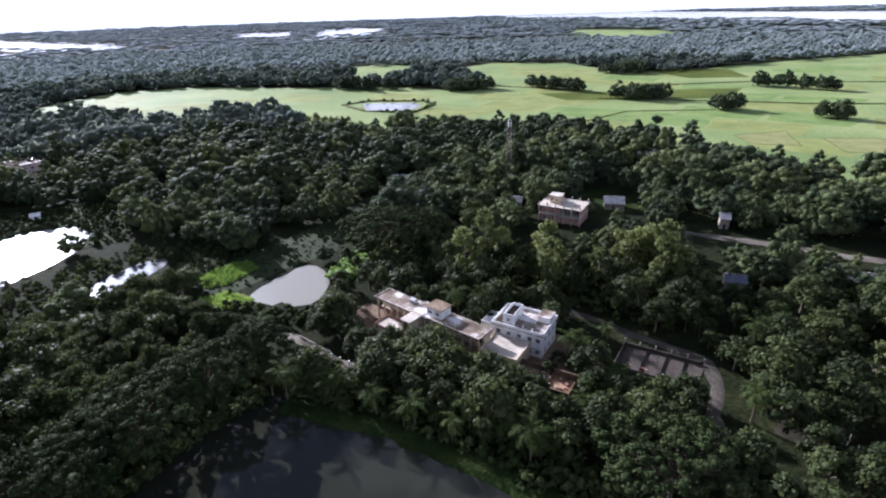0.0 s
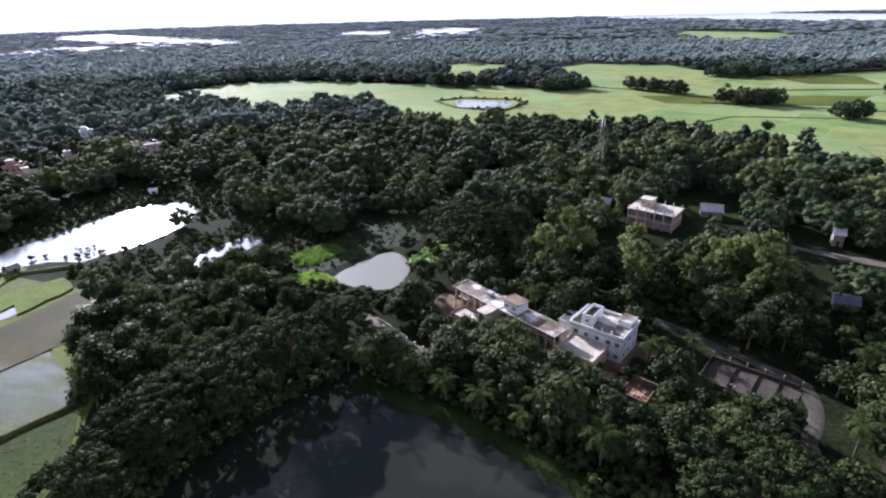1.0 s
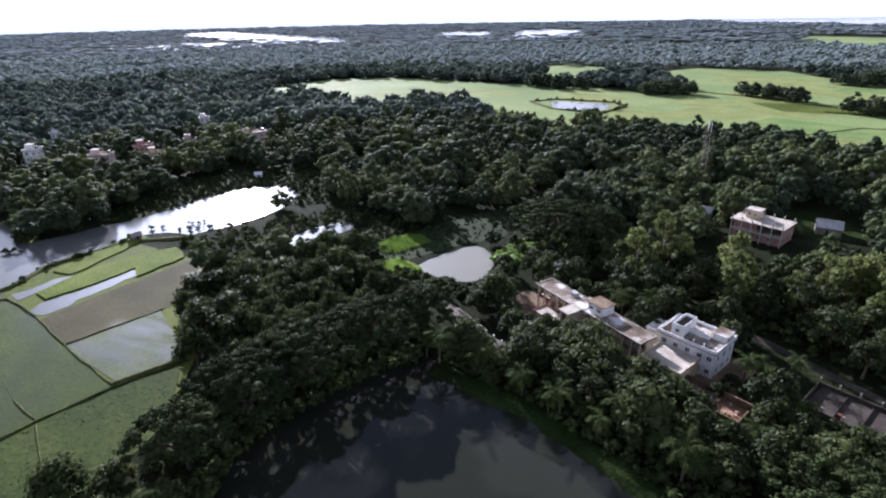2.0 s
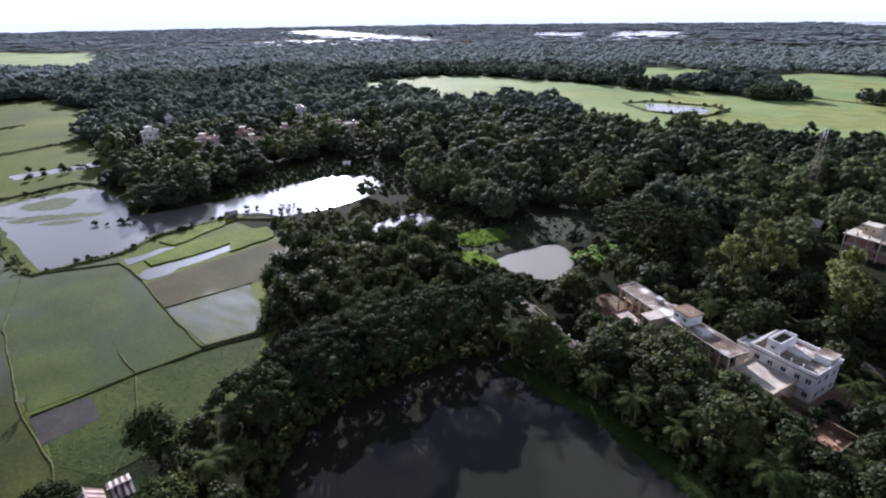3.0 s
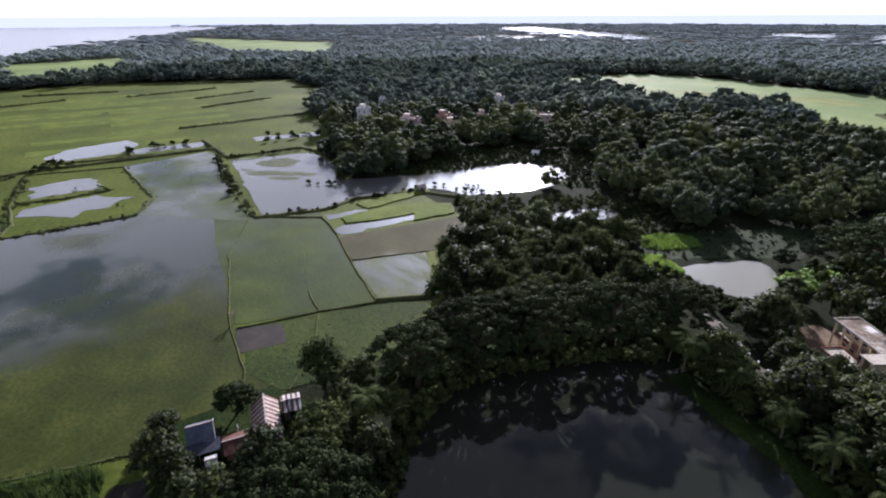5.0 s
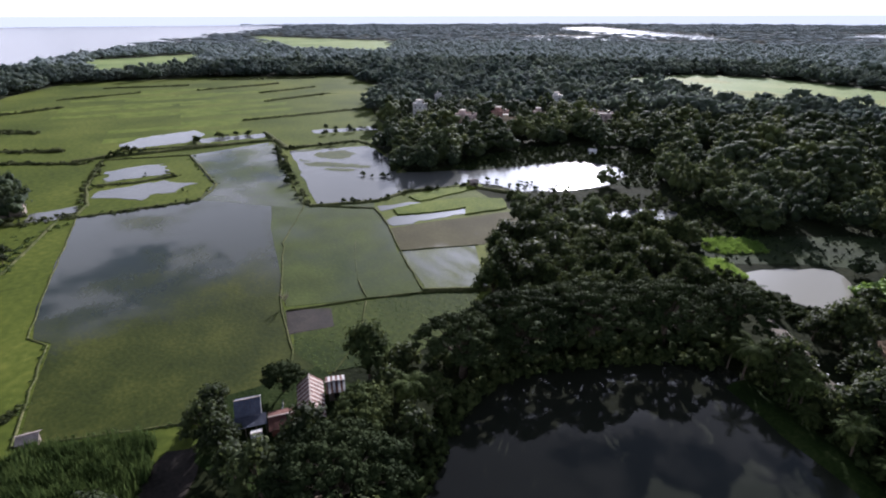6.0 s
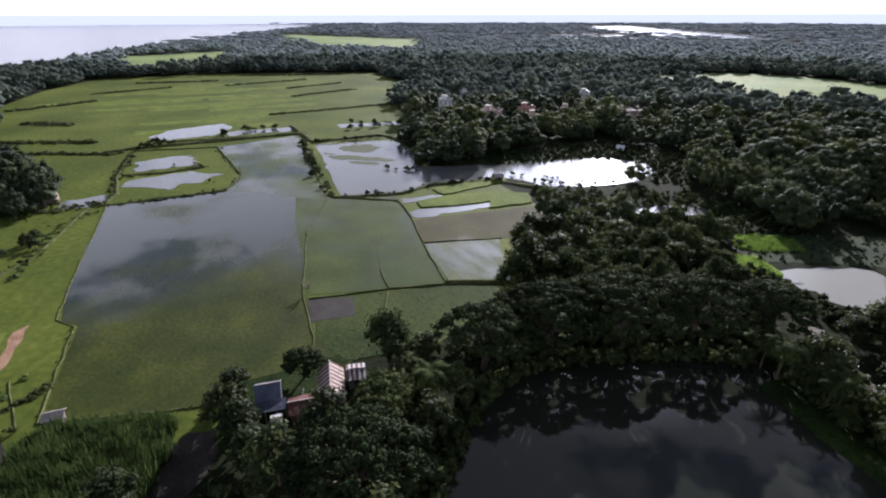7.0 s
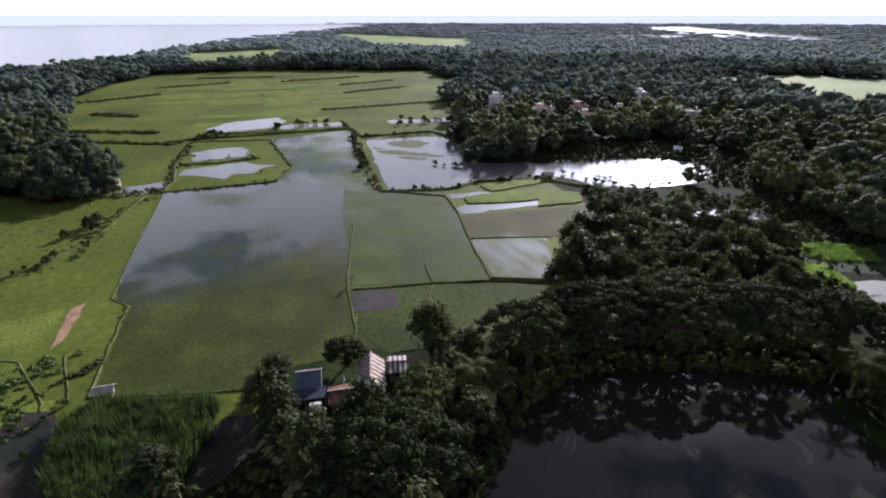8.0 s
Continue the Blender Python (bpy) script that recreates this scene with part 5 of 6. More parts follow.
# bushes on banks and dykes
BUSH = [tree_kind("bush", "small round leafy bush on an earth bank", M_LEAF_DARK, M_BARK, RT, round_clumps(RT, 5, 1.3, 0.5, 2.6, 0.8), 30, 0.34, 0.7, 0.07, BALL1, "bush", "bushes on the banks") for _ in range(3)]


def bush_row(line, n, size, spread=0.8):
    pts = [np.array(p, float) for p in line]
    lens = [np.linalg.norm(b - a) for a, b in zip(pts, pts[1:])]
    for i in range(n):
        s = RT.uniform(0, sum(lens))
        for a, b, q in zip(pts, pts[1:], lens):
            if s <= q:
                p = a + (b - a) * s / q + RT.randn(2) * spread
                plant(BUSH, RT.randint(0, 9), spot(p[0], p[1], 0.2, RT.uniform(0, 6), size * RT.uniform(0.55, 1.3), RT.uniform(0.8, 1.3)))
                break
            s -= q


bush_row([(-289, 94), (-242, 81), (-191, 68)], 36, 0.85, 1.0)
bush_row([(-190, 71), (-181, 93), (-182, 111), (-175, 135)], 20, 0.6)
bush_row([(-213, 123), (-222, 133), (-236, 136)], 16, 1.4)
bush_row([(-285, 100), (-278, 135), (-268, 140)], 12, 0.8)
bush_row([(-324, 19), (-326, 35), (-338, 29)], 18, 1.1, 3.0)
bush_row([(-327, 62), (-342, 67), (-337, 103)], 9, 1.2)
bush_row([(-308, 132), (-308, 167), (-327, 140)], 14, 1.2)
bush_row([(-235, 23), (-222, 36), (-274, 39), (-264, 4)], 12, 0.5, 1.5)
bush_row([(-162, -44), (-169, -34), (-185, -22)], 12, 0.45, 1.6)
for x, y, size in ((-199, -22.5, 0.42), (-195, -24.5, 0.46), (-191.5, -22.5, 0.36), (-189, -30.5, 0.34), (-173, -31.5, 0.3), (-170, -33, 0.26)):
    plant(MANGO, int(abs(x)), spot(x, y, 0, x, size, 0.85))
bush_row([(-92, 508), (-70, 527), (-17, 517), (-8, 495), (-26, 457), (-67, 472)], 34, 1.0, 1.5)
bush_row([(-90.4, -28.5), (-103.7, -24.5), (-100.2, -40.2)], 16, 0.45, 1.5)


# tall reeds and hedges of stuff
def blades(r, n, high, wide):
    base = r.uniform(-1, 1, (n, 2)) * 0.7
    ang = r.uniform(0, 6.28, n)
    h = high * r.uniform(0.6, 1.15, n)
    lean = r.randn(n, 2) * 0.3 * high * 0.5
    d = np.stack([np.cos(ang), np.sin(ang)], 1) * wide
    z = np.zeros(n)
    v = np.stack([np.column_stack([base - d, z]), np.column_stack([base + d, z]), np.column_stack([base + lean, h])], 1).reshape(-1, 3)
    return v, np.arange(3 * n).reshape(-1, 3)


def stuff_in(name, poly, step, kinds, material, lo, hi, label, category, seed, tall=(0.85, 1.25)):
    r = np.random.RandomState(seed)
    q = np.array(poly)
    (x0, y0), (x1, y1) = q.min(0), q.max(0)
    gx, gy = np.meshgrid(np.arange(x0, x1, step), np.arange(y0, y1, step))
    p = np.stack([gx.ravel(), gy.ravel()], 1) + r.uniform(-0.5, 0.5, (gx.size, 2)) * step
    p = p[inside(poly, p)]
    return scatter(name, rows_for(r, p, len(kinds), lo, hi, *tall), kinds, material, label, category)


REED_KINDS = [blades(RT, 34, 1.2, 0.10) for _ in range(4)]
CLUMP_KINDS = [simple_tree(RT, 3, 16, 0.3, 0.9, 0.2, 1.5, 0.6, False) for _ in range(4)]
CANE_KINDS = [blades(RT, 40, 2.0, 0.13) for _ in range(4)]
stuff_in("reeds", REED_BED, 0.75, CANE_KINDS, M_REED, 0.8, 1.5, "dense bed of tall bright green reeds", "reeds", 31)
stuff_in("water_plants", REEDS, 1.0, REED_KINDS, M_WEED, 0.6, 1.1, "bright green floating plants on the canal", "reeds", 32)
stuff_in("water_plants", [(-40, 157), (-37, 169), (-31, 176), (-27, 168), (-33, 155)], 1.0, CLUMP_KINDS, M_WEED, 0.8, 1.6, "bright green shrubs at the pale pond's edge", "shrubs", 36)
stuff_in("water_plants", REEDS_LOW, 1.0, REED_KINDS, M_WEED, 0.6, 1.1, "bright green floating plants before the pale pond", "reeds", 35)
bush_row([(-176, 110), (-178, 125), (-177, 141)], 8, 0.7, 0.8)
bush_row([(-176, 146), (-166, 151), (-155, 153), (-147, 163), (-143, 176)], 26, 0.6, 1.6)
bush_row([(-170, 158), (-158, 160), (-150, 166)], 9, 0.4, 1.4)
stuff_in("reeds", REED_BED, 2.0, CLUMP_KINDS, M_REED, 0.7, 1.3, "leafy green growth among the reeds", "reeds", 41)
UNDER_KINDS = [simple_tree(RT, 4, 10, 0.4, 1.2, 0.2, 2.0, 0.8, False, OCTA) for _ in range(4)]
stuff_in("undergrowth", [(-46, 112), (-36, 98), (-13, 89), (7, 76), (24, 64), (34, 70), (14, 88), (-14, 100), (-30, 112)], 2.3, UNDER_KINDS, M_LEAF_DARK, 0.7, 1.5, "tangled dark undergrowth on the pond bank", "undergrowth", 43)
stuff_in("undergrowth", [(-45, 103), (-53, 96), (-61, 82), (-67, 68), (-69, 54), (-62, 38), (-51, 25), (-47, 27), (-58, 41), (-64.5, 54), (-62.5, 67), (-57, 79), (-49.5, 91), (-42, 98.5)], 1.5, UNDER_KINDS, M_LEAF_DARK, 0.7, 1.4, "dark bushes leaning over the pond's edge", "undergrowth", 44)
stuff_in("undergrowth", [(-118, 124), (-95, 139), (-84, 157), (-70, 153), (-58, 136), (-48, 136), (-66, 146), (-84, 163), (-99, 160), (-134, 145), (-144, 135)], 3.4, UNDER_KINDS, M_LEAF_DARK, 0.5, 1.2, "low dark marsh growth beside the backwater", "undergrowth", 45)
stuff_in("undergrowth", [(-158, 139), (-142, 137), (-119, 150), (-112, 172), (-98, 176), (-100, 187), (-122, 188), (-134, 164)], 3.2, UNDER_KINDS, M_LEAF_DARK, 0.5, 1.3, "low dark bushes between lake and backwater", "undergrowth", 46)
stuff_in("undergrowth", NORTH_SHORE, 2.6, UNDER_KINDS, M_LEAF_DARK, 0.35, 1.1, "low dark growth along the lake shore", "undergrowth", 48)
stuff_in("undergrowth", [(-66, 11), (-60, -10), (-64, -20), (-69, -7), (-70, 3)], 2.0, UNDER_KINDS, M_LEAF_DARK, 0.4, 1.0, "dark weeds and shrubs round the homestead hollow", "undergrowth", 50)
stuff_in("undergrowth", [(-85, 161), (-104, 176), (-92, 194), (-73, 176)], 2.6, UNDER_KINDS, M_LEAF_DARK, 0.5, 1.0, "low dark growth behind the canal weed", "undergrowth", 51)
# growth added under the crowns to close bright gaps the pond mirrored
stuff_in("undergrowth", [(-45, 104), (-53, 97), (-61, 83), (-67, 69), (-69, 55), (-78, 52), (-80, 68), (-74, 84), (-66, 98), (-55, 112), (-46, 114)], 3.0, UNDER_KINDS, M_LEAF_DARK, 1.3, 2.4, "dark growth added beneath the great trees to close bright gaps", "undergrowth", 54)
stuff_in("undergrowth", [(-60, 10), (-48, 12), (-46, 26), (-56, 32), (-66, 24)], 3.0, UNDER_KINDS, M_LEAF_DARK, 1.0, 2.0, "dark growth added beneath the great trees to close bright gaps", "undergrowth", 55)
stuff_in("undergrowth", [(-36, 172), (-30, 190), (-16, 196), (-4, 186), (-4, 168), (-18, 160), (-30, 162)], 3.4, UNDER_KINDS, M_LEAF_DARK, 1.0, 2.2, "dark growth added beneath the great trees to close bright gaps", "undergrowth", 56)
SHRUB_KINDS = [simple_tree(RT, 3, 8, 0.4, 1.1, 0.2, 1.8, 0.8, False) for _ in range(4)]
stuff_in("garden_plants", GREEN_PATCH, 6.0, SHRUB_KINDS, M_LEAF_PALE, 0.8, 2.2, "scattered young garden shrubs", "shrubs", 33)
stuff_in("water_weed", CANAL, 3.0, SHRUB_KINDS, M_WOODS_DARK, 0.25, 0.5, "dark weed clumps choking the canal", "weeds", 34)
for k, poly in enumerate(([(-270, 106), (-266, 124), (-256, 124), (-246, 116), (-256, 105)], [(-238, 101), (-227, 110), (-224, 107), (-234, 97)], [(-262, 96), (-252, 100), (-256, 94)], [(-254, 93), (-249, 104), (-238, 112), (-228, 119), (-225, 115), (-237, 104), (-243, 95)], [(-280, 100), (-276, 118), (-273, 117), (-276, 100)])):
    sheet("weed_mat", ragged(rounded(poly, 1), 1.3, 0.9, 80 + k), 0.13 + 0.002 * k, M_MAT, "mat of floating weed on the shallow pond", "weed", depth=0.02)
bush_row([(-217, 105), (-204, 117)], 9, 0.7, 0.8)
stuff_in("undergrowth", [(-68, 143), (-60, 129), (-42, 128), (-37, 139), (-50, 137)], 2.4, UNDER_KINDS, M_LEAF_DARK, 0.6, 1.3, "dark bushes before the pale pond", "undergrowth", 47)


# shrubs added to darken ground where trees should shade it
stuff_in("undergrowth", [(8, 138), (3, 160), (22, 180), (62, 186), (84, 172), (78, 150), (72, 128), (58, 121), (46, 126), (34, 136)], 3.4, UNDER_KINDS, M_LEAF_DARK, 0.7, 1.7, "dark shrubs added beneath the tall trees for missing shade", "undergrowth", 52)
stuff_in("undergrowth", [(66, 112), (80, 132), (100, 158), (122, 150), (112, 120), (98, 96), (80, 86), (66, 92)], 3.8, UNDER_KINDS, M_LEAF_DARK, 0.6, 1.5, "dark shrubs added between gardens and houses for missing shade", "undergrowth", 53)
HEDGE_KINDS = [simple_tree(RT, 3, 7, 0.4, 1.3, 0.1, 1.4, 0.8, False, OCTA) for _ in range(4)]


def hedge(line, n, lo, hi, seed, spread=1.2):
    r = np.random.RandomState(seed)
    a, b = np.array(line[0], float), np.array(line[1], float)
    n = n * 7 // 5
    p = a + (b - a) * r.uniform(0, 1, n)[:, None] + r.randn(n, 2) * spread
    bank("dyke", [line[0], ((a + b) / 2 + r.randn(2) * 2)[:2], line[1]], 3.5, 0.6, M_BUND, "low overgrown dyke between rice fields", "bund", seed, wobble=0.8)
    return scatter("hedge", rows_for(r, p, 4, lo, hi), HEDGE_KINDS, M_BANK_WEED, "long dark hedge row across the fields", "hedge")


for k, (line, n, lo, hi, sp) in enumerate((([(-389, 107), (-386, 205)], 150, 1.2, 2.2, 1.8), ([(-333, 26), (-311, 104)], 120, 0.8, 1.5, 1.5), ([(-582, 7), (-595, 73)], 80, 1.5, 2.6, 3), ([(-654, 48), (-630, 120)], 80, 1.6, 2.8, 4),
                                           ([(-471, 150), (-486, 213)], 90, 1.2, 2.4, 3), ([(-527, 164), (-541, 225)], 70, 1.2, 2.4, 3), ([(-444, -37), (-418, -10)], 60, 1.5, 3, 4), ([(-380, -45), (-352, -1)], 80, 1.5, 3, 3),
                                           ([(-507, -47), (-531, 7)], 80, 1.6, 3, 4), ([(-582, 122), (-591, 206)], 80, 1.6, 2.8, 3), ([(-339, -29), (-314, 8)], 80, 1.3, 2.4, 2), ([(-671, 157), (-623, 256)], 90, 2, 3.4, 5))):
    hedge(line, n, lo * 0.4, hi * 0.4, 200 + k, sp * 0.5)


def grass_line(line, n, lo, hi, spread, seed, material=M_FIELD_WEED, label="rank grass along an earth bank"):
    r = np.random.RandomState(seed)
    pts = np.array(line, float)
    lens = np.linalg.norm(pts[1:] - pts[:-1], axis=1)
    at = np.interp(r.uniform(0, lens.sum(), n), np.concatenate([[0], np.cumsum(lens)]), np.arange(len(pts)))
    k = np.minimum(at.astype(int), len(lens) - 1)
    p = pts[k] + (pts[k + 1] - pts[k]) * (at - k)[:, None] + r.randn(n, 2) * spread
    return scatter("bank_grass", rows_for(r, p, 4, lo, hi, 0.5, 1.0), HEDGE_KINDS, material, label, "grass")


for k, (line, n, lo, hi, spread, mat) in enumerate((
        ([(-221, 38), (-240, 50), (-303, 53), (-317, 15), (-267, 4), (-226, -3), (-221, 38)], 170, 0.25, 0.7, 1.0, M_FIELD_WEED),
        ([(-226, -3), (-267, 4), (-317, 15)], 70, 0.4, 1.0, 1.0, M_BANK_WEED), ([(-221, 38), (-223, 15), (-226, -3)], 34, 0.4, 1.0, 0.6, M_BANK_WEED), ([(-266, 8), (-263, 22), (-264, 39)], 36, 0.4, 0.9, 0.7, M_BANK_WEED),
        ([(-222, -5), (-210, -17), (-185, -23), (-170, -27), (-163, -41), (-150, -58)], 120, 0.15, 0.7, 0.9, M_FIELD_WEED), ([(-229, -5), (-229, -24), (-244, -19)], 40, 0.4, 1.1, 1.5, M_BANK_WEED),
        ([(-189, 71), (-240, 83), (-305, 100)], 120, 0.3, 0.8, 0.8, M_BANK_WEED), ([(-189, 71), (-179, 95), (-183, 111), (-174, 136)], 70, 0.3, 0.8, 0.7, M_BANK_WEED),
        ([(-87.8, 7.6), (-93.8, -5.0), (-99.8, -19.6), (-133.4, -13.7)], 150, 0.1, 0.3, 0.4, M_FIELD_WEED), ([(-107, -24), (-112, -17.5)], 40, 0.2, 0.6, 0.5, M_BANK_WEED),
        ([(-104, -38), (-112, -30), (-116, -26)], 110, 0.2, 0.7, 2.0, M_FIELD_WEED), ([(-97, -38), (-92, -33), (-102, -29)], 60, 0.2, 0.6, 1.5, M_FIELD_WEED))):
    grass_line(line, n, lo, hi, spread, 500 + k, mat)
stuff_in("pasture_tufts", [(-223, -8), (-209, -19), (-184, -25), (-163, -43), (-152, -60), (-240, -52), (-228, -26)], 2.6, HEDGE_KINDS, M_FIELD_WEED, 0.15, 0.6, "tufts of rank grass in a rough pasture", "grass", 62, (0.15, 0.35))


# a bare little tree on the bund
def bare_tree(x, y):
    r = np.random.RandomState(61)
    seg = [((0, 0, -0.2), (0.1, 0, 1.2), 0.14, 0.11)]
    for i in range(9):
        a = i * 2.4
        mid = (0.7 * math.cos(a), 0.7 * math.sin(a), 2.0 + 0.12 * i)
        seg.append(((0.1, 0, 1.0 + 0.05 * i), mid, 0.07, 0.05))
        for k in range(3):
            b = a + r.uniform(-0.7, 0.7)
            seg.append((mid, (1.3 * math.cos(b), 1.3 * math.sin(b), 2.7 + r.uniform(0, 1.1)), 0.045, 0.02))
    t = thing("bare_tree", "small leafless brown tree on a field bund", "tree", at=spot(x, y))
    v, f = tubes(seg[:1], 6)
    part("trunk", mesh_of("trunk", v, f, [M_PALE_BARK]), None, t)
    v, f = tubes(seg[1:], 5)
    part("branches", mesh_of("branches", v, f, [M_PALE_BARK]), None, t)


bare_tree(-120, 35.6)
stuff_in("field_weeds", [(-106, 67), (-98, 81), (-85, 62), (-83.3, 48.9), (-88.3, 31.7), (-98.7, 29.7), (-104, 31), (-104, 42), (-111, 46), (-110, 53)], 0.85, HEDGE_KINDS, M_FIELD_WEED, 0.12, 0.4, "low green weeds in the wet field", "weeds", 49, (0.25, 0.4))


# poles standing in the flooded field and a boat off the shore
for x, y in ((-285, 64), (-252, 69)):
    t = thing("pole", "thin pale pole standing in the flooded field", "pole", "poles in the field", spot(x, y))
    v, f = tubes([((0, 0, -0.3), (0.15, 0.1, 3.4), 0.09, 0.06)], 6)
    part("shaft", mesh_of("shaft", v, f, [M_PALE_BARK]), None, t)
    v, f = tubes([((-0.1, -1.6, 3.1), (0.3, 1.8, 3.3), 0.05, 0.05)], 5)
    part("crossbar", mesh_of("crossbar", v, f, [M_PALE_BARK]), None, t)


def boat(x, y):
    t = thing("boat", "small dark wooden boat off the shore", "boat", at=spot(x, y, 0.1, 1.2))
    v, f, n = [], [], 9
    for i in range(n):
        u = i / (n - 1) * 2 - 1
        w, up = 1.6 * (1 - u ** 4), 1.0 + 0.9 * u ** 2
        v += [(u * 7, -w, up), (u * 7, -w * 0.5, 0), (u * 7, w * 0.5, 0), (u * 7, w, up)]
    for i in range(n - 1):
        for k in range(3):
            a = 4 * i + k
            f.append((a, a + 1, a + 5, a + 4))
    part("hull", mesh_of("hull", v, f, [M_BARK]), None, t)
    part("cabin", boxes((-3.2, -0.9, 0.4, 0.6, 0.9, 2.1, 0.2)), M_WOOD, t)


boat(-1004, -68)


# ---- buildings ----
def axis(x, y, dx, dy):
    """A pose with its x axis along (dx, dy)."""
    return Matrix.Translation((x, y, 0)) @ Matrix.Rotation(math.atan2(dy, dx), 4, "Z")


def windows(parent, name, spots_, w, h, face, mat_frame, depth=0.12):
    """Windows on a wall that looks to -y or +y (face -1 or 1), or to -x or +x (-2 or 2): each a frame with a dark pane."""
    for x, y, z in spots_:
        bm, bp = bmesh.new(), bmesh.new()
        if abs(face) == 1:
            y0, y1 = sorted((y + 0.05, y - 0.05))
            for a, b, c, d in ((-w / 2, -h / 2, w / 2, -h / 2 + 0.1), (-w / 2, h / 2 - 0.1, w / 2, h / 2), (-w / 2, -h / 2, -w / 2 + 0.1, h / 2), (w / 2 - 0.1, -h / 2, w / 2, h / 2), (-0.04, -h / 2, 0.04, h / 2)):
                box(bm, x + a, y + face * 0.06 - 0.06, z + b, x + c, y + face * 0.06 + 0.06, z + d)
            box(bp, x - w / 2 + 0.05, y - 0.02 + face * 0.03, z - h / 2 + 0.05, x + w / 2 - 0.05, y + 0.02 + face * 0.03, z + h / 2 - 0.05)
        else:
            s = 1 if face > 0 else -1
            for a, b, c, d in ((-w / 2, -h / 2, w / 2, -h / 2 + 0.1), (-w / 2, h / 2 - 0.1, w / 2, h / 2), (-w / 2, -h / 2, -w / 2 + 0.1, h / 2), (w / 2 - 0.1, -h / 2, w / 2, h / 2)):
                box(bm, x + s * 0.06 - 0.06, y + a, z + b, x + s * 0.06 + 0.06, y + c, z + d)
            box(bp, x - 0.02 + s * 0.03, y - w / 2 + 0.05, z - h / 2 + 0.05, x + 0.02 + s * 0.03, y + w / 2 - 0.05, z + h / 2 - 0.05)
        win = part(name, bm, mat_frame, parent)
        part("pane", bp, M_OPENING, win, "dark window pane")


def parapet(x0, y0, x1, y1, z, h, t=0.2):
    return boxes((x0, y0, z, x1, y0 + t, z + h), (x0, y1 - t, z, x1, y1, z + h), (x0, y0 + t, z, x0 + t, y1 - t, z + h), (x1 - t, y0 + t, z, x1, y1 - t, z + h))


def school():
    b = thing("school_building", "long two-storey cream school with open arcades and flat stained roof", "school", at=axis(-22.5, 129.9, 0.765, -0.644))
    # local x along the front, y to the back, front edge at y = 0
    def wing(x0, x1, y0, y1, bays, roof_mat):
        part("wall", boxes((x0, y0 + 2.2, 0, x1, y0 + 2.4, 6.6), (x0, y1 - 0.2, 0, x1, y1, 6.6), (x0, y0 + 2.4, 0, x0 + 0.2, y1 - 0.2, 6.6), (x1 - 0.2, y0 + 2.4, 0, x1, y1 - 0.2, 6.6)), M_CREAM, b)
        part("floor_slab", boxes((x0 - 0.05, y0 + 0.1, 3.2, x1 + 0.05, y1 - 0.25, 3.42)), M_CONCRETE, b)
        part("roof", boxes((x0 - 0.5, y0 - 0.5, 6.6, x1 + 0.3, y1 + 0.5, 6.95)), roof_mat, b, "flat weathered concrete roof")
        part("parapet", parapet(x0 - 0.5, y0 - 0.5, x1 + 0.3, y1 + 0.5, 6.954, 0.22, 0.18), M_CONCRETE, b)
        step = (x1 - x0) / bays
        for i in range(bays + 1):
            x = x0 + 0.2 + (x1 - x0 - 0.4) * i / bays
            for z in (0, 3.424):
                part("column", boxes((x - 0.2, y0, z, x + 0.2, y0 + 0.4, z + 3.176)), M_CREAM, b)
        for i in range(bays):
            x = x0 + step * i
            part("railing", boxes((x + 0.5, y0 + 0.12, 3.424, x + step - 0.2, y0 + 0.24, 4.3)), M_RED_WALL, b, "dark red balcony railing")
        mid = [(x0 + step * (i + 0.5), y0 + 2.2, z) for i in range(bays) for z in (1.7, 5.0)]
        windows(b, "window", mid, 1.5, 1.5, -1, M_RED_WALL)
    wing(0, 13.0, 3.0, 8.0, 5, M_GREY_ROOF)
    wing(17.3, 35.0, 3.2, 8.0, 7, M_GREY_ROOF)
    part("porch", boxes((13.9, -1.6, 0, 14.15, 9.0, 6.9), (16.45, -1.6, 0, 16.7, 9.0, 6.9), (14.15, 8.7, 0, 16.45, 9.0, 6.9), (14.15, -1.6, 0, 14.5, -1.25, 6.9), (16.1, -1.6, 0, 16.45, -1.25, 6.9)), M_CREAM, b)
    part("porch_roof", boxes((13.6, -1.9, 6.904, 17.0, 3.2, 7.15)), M_CONCRETE, b, "pale roof of the projecting porch")
    part("link_roof", boxes((13.1, 3.25, 6.904, 17.25, 9.3, 7.15)), M_GREY_ROOF, b)
    part("annex", boxes((5.0, -2.4, 0, 13.2, 2.5, 2.5)), M_CREAM, b)
    part("annex_roof", boxes((4.7, -2.8, 2.504, 13.25, 2.05, 2.75)), M_CONCRETE, b, "low brown concrete roof")
    part("annex_parapet", parapet(4.7, -2.8, 13.25, 2.05, 2.754, 0.3), M_RED_WALL, b)
    part("stair_tower", boxes((17.6, 4.2, 6.954, 22.4, 8.2, 9.4)), M_WHITE, b, "blue-white stair tower")
    part("stair_roof", boxes((17.3, 3.9, 9.404, 22.7, 8.5, 9.6)), M_SOIL, b, "stained brown roof slab")
    windows(b, "window", [(18.8, 4.2, 8.2), (21.2, 4.2, 8.2)], 1.3, 1.0, -1, M_WHITE)
    windows(b, "window", [(17.6, 6.3, 8.3)], 1.3, 1.0, -2, M_WHITE)
    part("water_tank", boxes((9.5, 6.0, 6.958, 11.3, 7.4, 8.0)), M_TIN, b)
    return b


